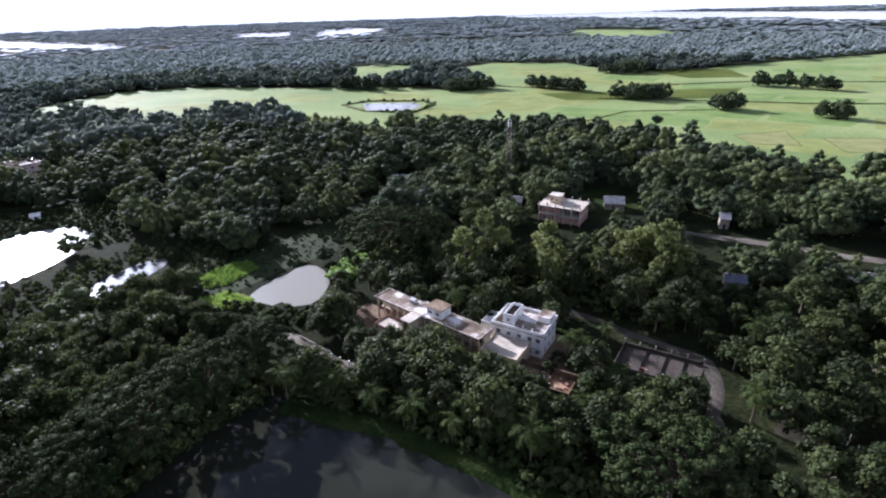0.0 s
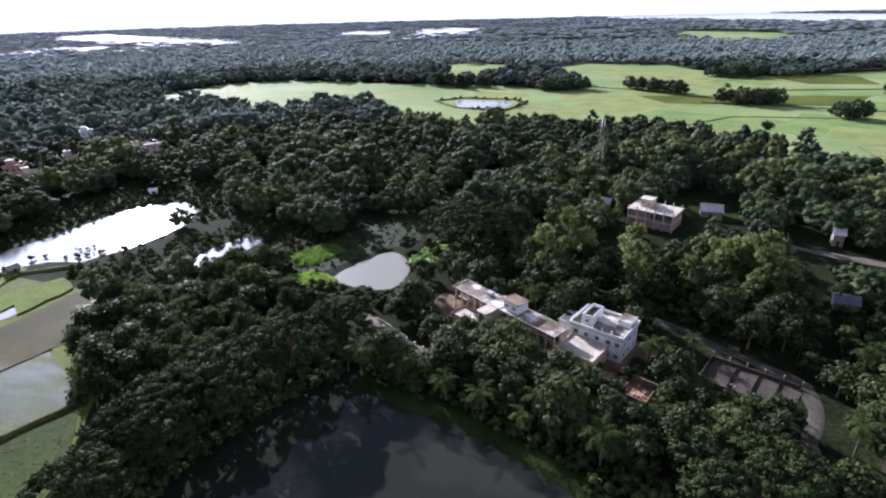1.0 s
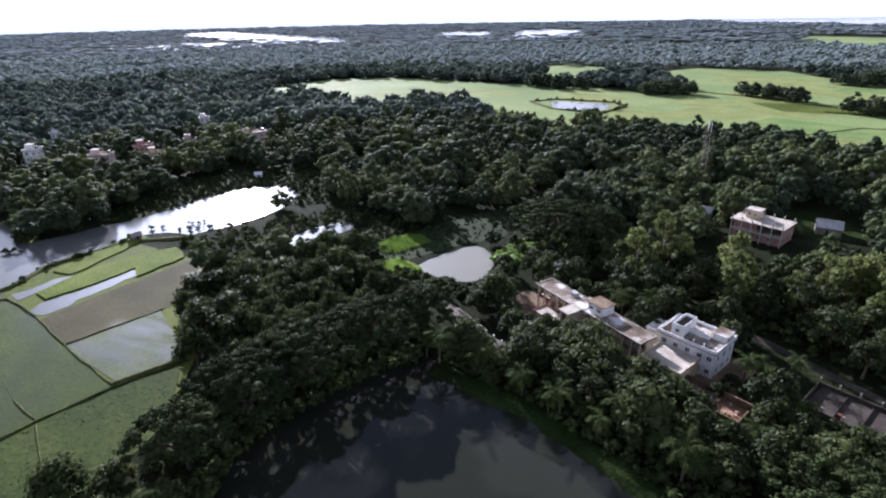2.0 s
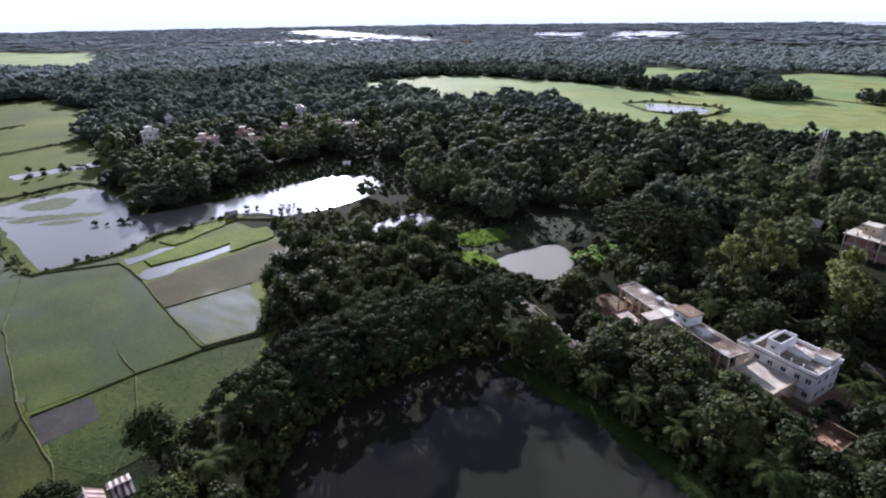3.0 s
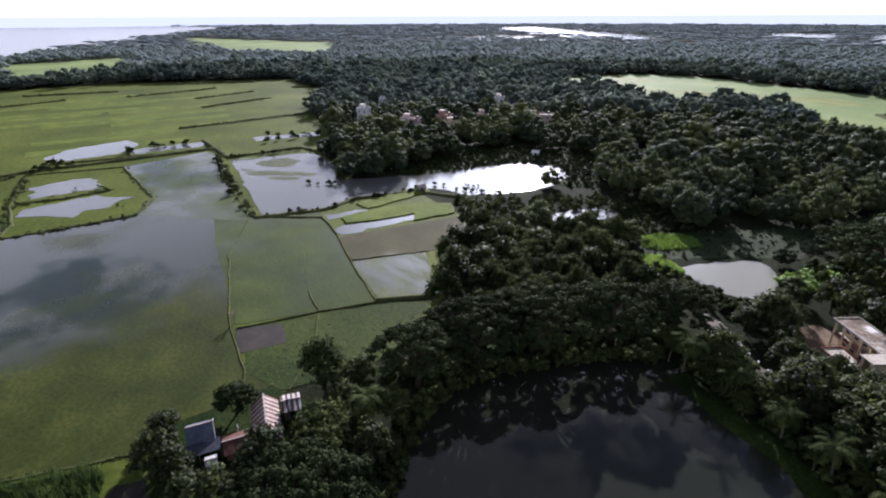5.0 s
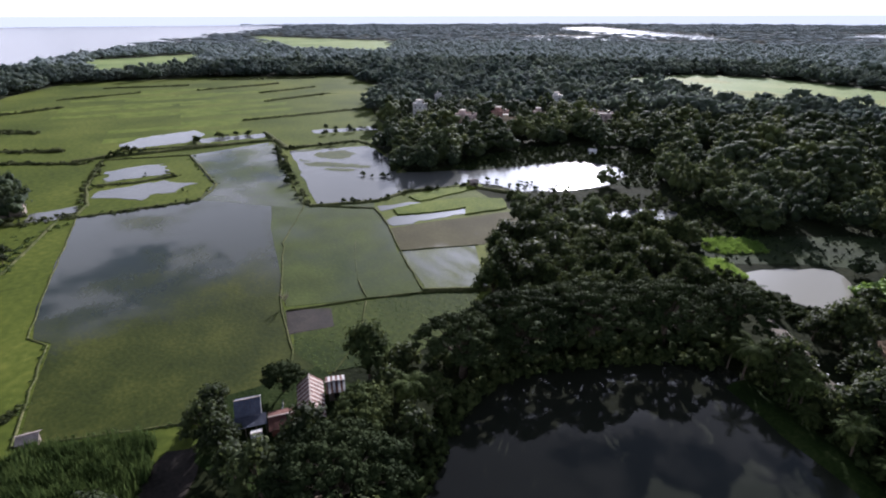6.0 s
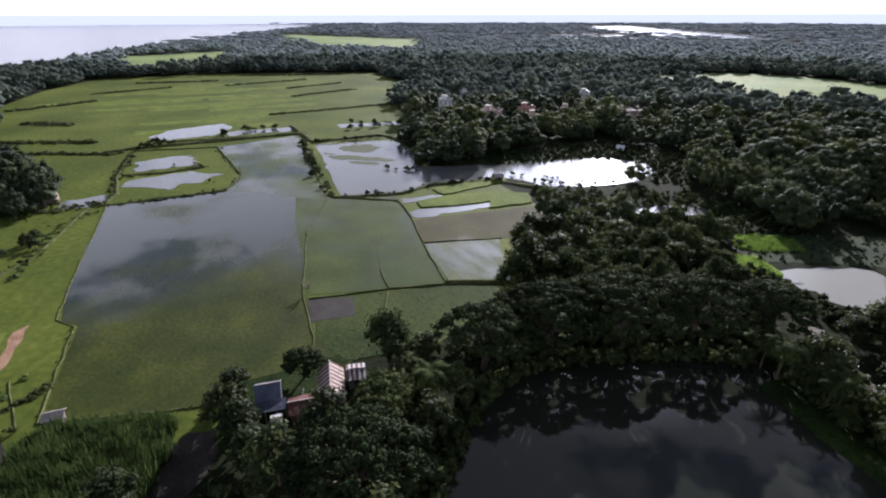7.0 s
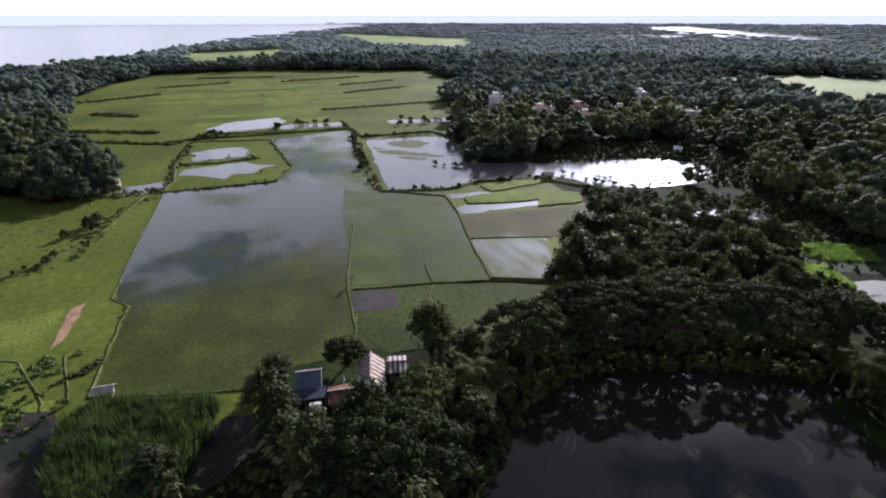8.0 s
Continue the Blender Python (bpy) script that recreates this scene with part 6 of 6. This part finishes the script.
def white_house():
    b = thing("white_house", "two-storey white house with flat roof terrace and parapets", "house", at=axis(10.5, 117.4, 0.86, -0.51))
    part("wall", boxes((0, 0, 0, 13.3, 0.25, 6.3), (0, 9.45, 0, 13.3, 9.7, 6.3), (0, 0.25, 0, 0.25, 9.45, 6.3), (13.05, 0.25, 0, 13.3, 9.45, 6.3)), M_WHITE, b)
    part("floor_slab", boxes((0.25, 0.25, 3.1, 13.05, 9.45, 3.3)), M_CONCRETE, b)
    part("roof", boxes((-0.3, -0.3, 6.304, 13.6, 10.0, 6.55)), M_GREY_ROOF, b, "grey roof terrace")
    part("parapet", parapet(-0.3, -0.3, 13.6, 10.0, 6.554, 0.75, 0.22), M_WHITE, b)
    part("roof_room", boxes((2.2, 1.4, 6.558, 5.0, 1.6, 9.3), (2.2, 7.5, 6.558, 5.0, 7.7, 9.3), (2.2, 1.6, 6.558, 2.4, 7.5, 9.3), (4.8, 1.6, 6.558, 5.0, 7.5, 9.3)), M_WHITE, b, "white roof room with open parapet")
    part("roof_room_slab", boxes((2.4, 1.6, 8.3, 4.8, 7.5, 8.5)), M_DARK_SHADED_SLAB, b)
    part("terrace_wall", boxes((5.004, 4.6, 6.558, 9.8, 4.8, 7.6)), M_WHITE, b)
    part("roof_room", boxes((9.9, 5.8, 6.558, 13.0, 9.4, 8.1)), M_WHITE, b)
    part("roof_room_slab", boxes((9.7, 5.6, 8.104, 13.2, 9.6, 8.25)), M_GREY_ROOF, b)
    for k in range(4):
        part("roof_post", boxes((5.6 + 2.4 * k, 0.0, 7.31, 5.85 + 2.4 * k, 0.22, 8.0)), M_WHITE, b)
    part("canopy", boxes((2.0, -1.2, 3.2, 12.0, -0.004, 3.35)), M_WHITE, b)
    part("porch", boxes((-3.5, 1.0, 0, -0.304, 6.5, 5.2)), M_WHITE, b)
    part("porch_parapet", parapet(-3.7, 0.8, -0.31, 6.7, 5.204, 0.6), M_WHITE, b)
    windows(b, "window", [(x, 0, z) for x in (1.6, 4.4, 7.2, 10.0, 12.2) for z in (1.6, 4.8)], 1.2, 1.3, -1, M_WHITE)
    windows(b, "window", [(3.6, 1.4, 7.7)], 1.0, 1.0, -1, M_WHITE)
    windows(b, "window", [(13.3, y, z) for y in (1.8, 4.8, 7.8) for z in (1.6, 4.8)], 1.2, 1.3, 2, M_WHITE)
    part("door", boxes((8.8, -0.06, 0, 9.8, -0.004, 2.1)), M_OPENING, b, "dark door")
    return b


def plaza():
    b = thing("low_block", "single-storey block with bare beige concrete roof terrace", "building", at=axis(7.0, 109.6, 0.85, -0.53))
    part("wall", boxes((0, 0, 0, 9.2, 9.0, 3.7)), M_CREAM, b)
    part("roof", boxes((-0.3, -0.3, 3.704, 9.4, 9.2, 3.95)), M_CONCRETE, b, "bare beige concrete roof")
    part("parapet", parapet(-0.3, -0.3, 9.4, 9.2, 3.954, 0.4), M_CREAM, b)
    windows(b, "window", [(x, 0, 1.6) for x in (2, 4.6, 7.2)], 1.2, 1.2, -1, M_CREAM)


def ruin():
    b = thing("brick_ruin", "roofless brick enclosure strewn with rubble", "ruin", at=axis(13.0, 101.8, 0.86, -0.51))
    part("wall", boxes((0, 0, 0, 14, 0.3, 2.0), (0, 6.7, 0, 14, 7, 2.4), (0, 0.3, 0, 0.3, 6.7, 2.2), (13.7, 0.3, 0, 14, 6.7, 1.8), (5.2, 0.3, 0, 5.5, 6.7, 1.6)), M_SOIL, b)
    part("floor", boxes((0.3, 0.3, 0.02, 5.2, 6.7, 0.9), (5.5, 0.3, 0.02, 13.7, 6.7, 0.7)), M_RED_SOIL, b, "brown earth fill")
    r = np.random.RandomState(77)
    for i in range(46):
        x, y, s = r.uniform(0.8, 13.2), r.uniform(0.8, 6.2), r.uniform(0.12, 0.42)
        bm = boxes((x - s, y - s * 0.7, 0.6, x + s, y + s * 0.7, 0.9 + s * r.uniform(0.5, 1.4)))
        bmesh.ops.rotate(bm, cent=(x, y, 0.8), matrix=Matrix.Rotation(r.uniform(0, 3), 3, "Z"), verts=bm.verts[:])
        part("rubble", bm, (M_BRICK_PINK, M_CONCRETE, M_RED_SOIL, M_RED_SOIL, M_CREAM)[i % 5], b)


def yard_walls():
    b = thing("walled_yard", "low plastered walls and posts round a concrete yard", "wall", at=axis(38.2, 106.2, 0.85, -0.52))
    for box in ((0, 0, 0, 18.4, 0.25, 1.1), (0, 10.8, 0, 18, 11.05, 1.0), (0, 0.25, 0, 0.25, 10.8, 1.1)):
        part("wall", boxes(box), M_DARK_SHADED_SLAB, b)
    for x in (5.6, 10.2, 14.4):
        part("divider", boxes((x, 0.25, 0.05, x + 0.15, 10.8, 0.5)), M_DARK_SHADED_SLAB, b, "low dividing kerb")
    for i in range(6):
        for y in (0.12, 10.92):
            part("post", boxes((i * 3.7, y - 0.14, 1.104, i * 3.7 + 0.28, y + 0.14, 2.1)), M_CONCRETE, b)
    part("gate_pillar", boxes((6.6, -0.5, 0, 7.2, -0.004, 2.4), (6.5, -0.6, 2.4, 7.3, -0.004, 2.6)), M_RED_WALL, b, "red brick gate pillar")


def tower_house():
    b = thing("unfinished_house", "unfinished concrete house with bare columns and stair tower", "house", at=axis(36.7, 203.8, 0.86, -0.5))
    part("wall", boxes((0.4, 1.4, 0, 16.6, 1.6, 3.2), (0.4, 10.4, 0, 16.6, 10.6, 6.4), (0.4, 1.6, 0, 0.6, 10.4, 6.4), (16.4, 1.6, 0, 16.6, 10.4, 6.4), (0.4, 2.4, 3.424, 8.0, 2.6, 6.6)), M_BRICK_PINK, b)
    part("floor_slab", boxes((0, 0, 3.2, 17, 11, 3.42)), M_CONCRETE, b)
    part("roof", boxes((-0.4, -0.4, 6.6, 17.4, 11.4, 6.9)), M_CONCRETE, b, "pale unfinished roof slab")
    for i in range(6):
        for y in (0, 10.65):
            for z in (0, 3.424, 6.904):
                h = 3.17 if z < 6 else 1.3
                part("column", boxes((i * 3.32, y, z, i * 3.32 + 0.35, y + 0.35, z + h)), M_CONCRETE, b)
    part("stair_tower", boxes((3.0, 4.5, 6.904, 7.2, 8.5, 9.8)), M_CREAM, b)
    part("stair_roof", boxes((2.6, 4.1, 9.804, 7.6, 8.9, 10.05)), M_CONCRETE, b)
    windows(b, "window", [(4.0, 4.5, 8.4), (6.0, 4.5, 8.4)], 0.9, 1.0, -1, M_CREAM)
    windows(b, "window", [(x, 1.4, 1.7) for x in (2.5, 6, 9.5, 13)], 1.4, 1.4, -1, M_CREAM)


def gable(name, label, x, y, dx, dy, length, depth, eave, ridge, roof_mat, wall_mat, stripes=None, group="", sheet_width=0.85):
    """A small house with a pitched sheet roof; stripes: the sheets of its two slopes alternate between two colours."""
    b = thing(name, label, "house", group, axis(x, y, dx, dy))
    part("wall", boxes((0.4, 0.4, 0, length - 0.4, 0.55, eave), (0.4, depth - 0.55, 0, length - 0.4, depth - 0.4, eave), (0.4, 0.55, 0, 0.55, depth - 0.55, eave), (length - 0.55, 0.55, 0, length - 0.4, depth - 0.55, eave)), wall_mat, b)
    part("door", boxes((length * 0.4, 0.33, 0, length * 0.4 + 0.9, 0.396, 1.95)), M_OPENING, b)
    n = max(2, int(length / sheet_width))
    for s in (0, 1):
        for i in range(n):
            x0, x1 = length * i / n, length * (i + 1) / n - 0.02
            ya, yb = (0 - 0.3, depth / 2) if s == 0 else (depth + 0.3, depth / 2)
            lift = 0.03 * (i % 2)
            bm = bmesh.new()
            va = [bm.verts.new(p) for p in ((x0, ya, eave - 0.12 + lift), (x1, ya, eave - 0.12 + lift), (x1, yb, ridge + lift), (x0, yb, ridge + lift))]
            vb = [bm.verts.new((p.co.x, p.co.y, p.co.z - 0.05)) for p in va]
            bm.faces.new(va)
            bm.faces.new(vb[::-1])
            for k in range(4):
                bm.faces.new((va[k], vb[k], vb[(k + 1) % 4], va[(k + 1) % 4]))
            bmesh.ops.recalc_face_normals(bm, faces=bm.faces[:])
            part("roof_sheet", bm, (stripes[i % 2] if stripes else roof_mat), b)
    for xx in (0.42, length - 0.57):
        bm = bmesh.new()
        t = [bm.verts.new(p) for p in ((xx, 0.4, eave), (xx, depth - 0.4, eave), (xx, depth / 2, ridge - 0.2))]
        u = [bm.verts.new((p.co.x + 0.15, p.co.y, p.co.z)) for p in t]
        bm.faces.new(t)
        bm.faces.new(u[::-1])
        for k in range(3):
            bm.faces.new((t[k], t[(k + 1) % 3], u[(k + 1) % 3], u[k]))
        bmesh.ops.recalc_face_normals(bm, faces=bm.faces[:])
        part("gable_wall", bm, wall_mat, b)
    part("ridge_cap", boxes((-0.05, depth / 2 - 0.12, ridge + 0.02, length + 0.05, depth / 2 + 0.12, ridge + 0.09)), M_TIN_PALE, b)
    return b


def flat_house(name, label, x, y, dx, dy, length, depth, storeys, mat, bays, category="house"):
    """A plain flat-roofed house with windows on its front and one side."""
    b = thing(name, label, category, "", axis(x, y, dx, dy))
    h = 3.1 * storeys
    part("wall", boxes((0, 0, 0, length, depth, h)), mat, b)
    part("roof", boxes((-0.4, -0.4, h + 0.004, length + 0.4, depth + 0.4, h + 0.25)), M_GREY_ROOF, b)
    part("parapet", parapet(-0.4, -0.4, length + 0.4, depth + 0.4, h + 0.254, 0.8), mat, b)
    if storeys > 1:
        part("stair_head", boxes((length * 0.12, depth * 0.35, h + 0.254, length * 0.12 + 3.2, depth * 0.35 + 3.6, h + 2.9)), mat, b)
        part("stair_roof", boxes((length * 0.12 - 0.3, depth * 0.35 - 0.3, h + 2.904, length * 0.12 + 3.5, depth * 0.35 + 3.9, h + 3.1)), M_CONCRETE, b)
        part("water_tank", boxes((length - 2.4, depth - 2.6, h + 0.254, length - 0.9, depth - 1.1, h + 1.7, 0.2)), M_STEEL, b, "grey water tank")
    for s in range(1, storeys):
        part("ledge", boxes((-0.5, -0.75, 3.1 * s - 0.06, length + 0.5, -0.004, 3.1 * s + 0.1)), M_CONCRETE, b)
    windows(b, "window", [(length * (i + 0.5) / bays, 0, 3.1 * s + 1.7) for i in range(bays) for s in range(storeys)], 1.3, 1.5, -1, mat)
    windows(b, "window", [(length, depth * (i + 0.5) / 2, 3.1 * s + 1.7) for i in range(2) for s in range(storeys)], 1.3, 1.5, 2, mat)
    return b


def mast(x, y, high):
    b = thing("lattice_mast", "slender steel lattice mast rising above the trees", "mast", at=Matrix.Translation((x, y, 0)))
    w0, w1 = 1.6, 0.7
    corners = [(-1, -1), (1, -1), (1, 1), (-1, 1)]
    for cx, cy in corners:
        v, f = tubes([((cx * w0, cy * w0, -0.3), (cx * w1, cy * w1, high), 0.11, 0.08)], 5)
        part("leg", mesh_of("leg", v, f, [M_STEEL]), None, b)
    for i in range(10):
        za, zb = high * i / 10, high * (i + 1) / 10
        wa, wb = w0 + (w1 - w0) * i / 10, w0 + (w1 - w0) * (i + 1) / 10
        seg = []
        for k in range(4):
            (ax, ay), (bx, by) = corners[k], corners[(k + 1) % 4]
            seg += [((ax * wa, ay * wa, za), (bx * wb, by * wb, zb), 0.05, 0.05), ((ax * wb, ay * wb, zb), (bx * wb, by * wb, zb), 0.05, 0.05)]
        v, f = tubes(seg, 4)
        part("brace", mesh_of("brace", v, f, [M_STEEL]), None, b)
    for k in range(3):
        v, f = tubes([((0.8 * math.cos(k * 2.1), 0.8 * math.sin(k * 2.1), high - 3), (0.8 * math.cos(k * 2.1), 0.8 * math.sin(k * 2.1), high + 0.5), 0.16, 0.16)], 6)
        part("antenna", mesh_of("antenna", v, f, [M_WHITE]), None, b)


school()
white_house()
plaza()
ruin()
yard_walls()
tower_house()
mast(30.4, 253.3, 31)
gable("striped_house", "house under a sheet roof striped rust and white", -84.2, 25.0, 0.935, -0.355, 10.8, 4.3, 3.0, 4.9, M_TIN_RUST, M_WOOD, (M_TIN_RUST, M_TIN_PALE), sheet_width=0.58)
gable("striped_shed", "lean shed with dark striped sheet roof", -79.2, 28.4, 0.37, 0.93, 3.6, 4.6, 2.6, 3.2, M_TIN_RUST, M_WOOD, (M_TIN_RUST, M_TIN), sheet_width=0.45)
blue = gable("blue_house", "small house with a dull blue sheet roof and lower veranda roof", -81.9, 12.6, 0.28, 0.96, 4.4, 4.8, 2.9, 4.4, M_TIN_BLUE, M_RED_WALL)
bm = bmesh.new()
va = [bm.verts.new(p) for p in ((-0.4, -2.7, 2.25), (5.2, -2.7, 2.25), (5.2, -0.1, 2.72), (-0.4, -0.1, 2.72))]
bm.faces.new(va)
bmesh.ops.solidify(bm, geom=bm.faces[:], thickness=0.05)
part("veranda_roof", bm, M_TIN_BLUE, blue)
for px in (-0.2, 1.6, 3.4, 5.0):
    part("veranda_post", boxes((px - 0.06, -2.6, 0, px + 0.06, -2.48, 2.22)), M_WOOD, blue)
for sy, y0 in ((1, -0.3), (-1, 5.1)):
    v, f = tubes([((4.44, y0, 2.8), (4.44, 2.4, 4.48), 0.09, 0.09)], 4)
    part("bargeboard", mesh_of("bargeboard", v, f, [M_WHITE]), None, blue, "white painted gable edge")
gable("kitchen_hut", "dark rust-roofed kitchen hut in the homestead", -76.3, 16.6, 0.28, 0.96, 4.4, 4.6, 2.1, 2.9, M_TIN_RUST, M_RED_WALL)
gable("kitchen_hut", "pale-roofed shed beside the homestead trees", -75.2, 13.2, 0.28, 0.96, 1.9, 3.0, 1.9, 2.5, M_TIN, M_WOOD)
fence = thing("yard_fence", "low white fence at the homestead yard", "fence", at=axis(-83.6, 21.6, 0.9, -0.43))
for k in range(4):
    part("post", boxes((k * 1.0, -0.07, -0.1, k * 1.0 + 0.12, 0.07, 1.3)), M_WHITE, fence)
for z in (0.45, 1.05):
    part("rail", boxes((0.05, 0.075, z, 3.1, 0.13, z + 0.14)), M_WHITE, fence)
fence = thing("yard_fence", "low white fence at the homestead yard", "fence", at=axis(-80.6, 20.3, 0.82, 0.57))
for k in range(3):
    part("post", boxes((k * 1.1, -0.07, -0.1, k * 1.1 + 0.12, 0.07, 1.3)), M_WHITE, fence)
for z in (0.45, 1.05):
    part("rail", boxes((0.05, 0.075, z, 2.3, 0.13, z + 0.14)), M_WHITE, fence)
gable("field_hut", "tiny tin-roofed hut at the field corner", -97.6, -18.6, 0.2, 0.98, 3.4, 2.4, 1.8, 2.5, M_TIN_PALE, M_WOOD)
gable("shed", "pale tin-roofed house under the grove trees", -240, -26, 0.2, 0.98, 9.0, 6.0, 2.8, 4.8, M_TIN, M_WOOD, group="tin sheds")
gable("shed", "long white tin shed at the field's edge", -322, -68, 0.2, 0.98, 14.0, 7.0, 3.2, 5.4, M_TIN, M_WOOD, group="tin sheds")
gable("field_hut", "small tin hut on the grass strip by the lake", -172.5, 136, 0.3, 0.95, 4.0, 3.0, 1.9, 2.8, M_TIN_PALE, M_WOOD)
gable("shed", "zinc-roofed shed in a grassy clearing", 65.9, 213.8, 0.9, -0.2, 8.5, 7.0, 3.0, 5.0, M_TIN, M_WOOD, group="tin sheds")
gable("shed", "zinc-roofed shed beside the road", 102.4, 189.2, 0.9, -0.3, 4.0, 5.0, 4.4, 6.0, M_TIN, M_WOOD, group="tin sheds")
gable("shed", "blue-grey tin shed among trees", 82.2, 143.1, 0.95, -0.3, 6.5, 4.8, 2.6, 4.2, M_TIN_BLUE, M_WOOD, group="tin sheds")
gable("shed", "grey tin shed at the wood's edge", 117.0, 141.7, 0.9, -0.4, 9.0, 6.0, 2.8, 4.6, M_TIN, M_WOOD, group="tin sheds")
gable("shed", "tin-roofed house beneath trees", 25.4, 220.4, 0.9, -0.3, 7.0, 5.0, 3.0, 4.8, M_TIN, M_WOOD, group="tin sheds")
gable("shed", "long grey tin shed beside the canal", -27.9, 257.9, 0.95, -0.2, 11.0, 6.0, 3.0, 4.8, M_TIN, M_WOOD, group="tin sheds")
gable("shed", "white tin roof deep in the woods", 101.2, 280.2, 0.8, -0.6, 9.0, 7.0, 6.5, 9.0, M_TIN_PALE, M_WOOD, group="tin sheds")
flat_house("roadside_house", "pale house with a grey roof beside trees", 88.2, 96.4, 0.7, -0.7, 9.0, 7.0, 1, M_CREAM, 3)
flat_house("roadside_house", "unplastered house half hidden by trees", 64.0, 83.5, 0.7, -0.7, 11.0, 8.0, 1, M_CREAM, 3)
flat_house("village_house", "tall white house above dark trees", -309.0, 195.2, 0.85, 0.5, 6.8, 7.0, 4, M_WHITE, 2)
flat_house("village_house", "faded pink house in the village", -275.0, 205.0, 0.85, 0.5, 11.0, 7.0, 3, M_PINK, 4)
flat_house("village_house", "red-brown brick house in the village", -270.1, 230.4, 0.85, 0.5, 9.0, 7.0, 3, M_BRICK_PINK, 3)
flat_house("village_house", "long pink house behind the lake", -239.0, 287.0, 0.6, 0.8, 17.0, 10.0, 2, M_PINK, 5)
flat_house("village_house", "small white house above the woods", -299.0, 316.0, 0.8, 0.6, 6.5, 6.0, 3, M_WHITE, 2)

gable("field_hut", "small white-roofed hut on the lake shore", -181.5, 220.5, 0.8, 0.5, 4.2, 3.2, 2.2, 3.2, M_WHITE, M_WHITE)
flat_house("village_house", "small pale house deep among village trees", -374.0, 258.0, 0.8, 0.6, 7.0, 6.0, 2, M_WHITE, 2)
flat_house("village_house", "small pale house deep among village trees", -266.0, 264.0, 0.8, 0.6, 7.0, 6.0, 2, M_PINK, 2)
flat_house("village_house", "low long house with a pale roof among trees", -258.0, 228.0, 0.6, 0.8, 11.0, 6.0, 2, M_CREAM, 3)

# a low pale wall beside the track
w = thing("track_wall", "low pale concrete wall beside the earth track", "wall", at=axis(-41.0, 123.0, 0.77, -0.64))
for i in range(4):
    part("panel", boxes((i * 3.1, 0, -0.1, i * 3.1 + 2.9, 0.2, 0.9 + 0.06 * (i % 3), 0.03)), M_CONCRETE, w)
    part("pier", boxes((i * 3.1 + 2.9, -0.06, -0.1, i * 3.1 + 3.1, 0.26, 1.1)), M_CONCRETE, w)

# white posts along the track by the pond
for i in range(9):
    t = i / 8
    p = thing("fence_post", "white concrete post beside the earth track", "post", "posts along the track", Matrix.Translation((-38 + 20 * t, 118.5 - 14 * t, 0)))
    part("shaft", boxes((-0.14, -0.14, -0.2, 0.14, 0.14, 1.5, 0.02)), M_WHITE, p)
    part("cap", boxes((-0.2, -0.2, 1.504, 0.2, 0.2, 1.62)), M_WHITE, p)
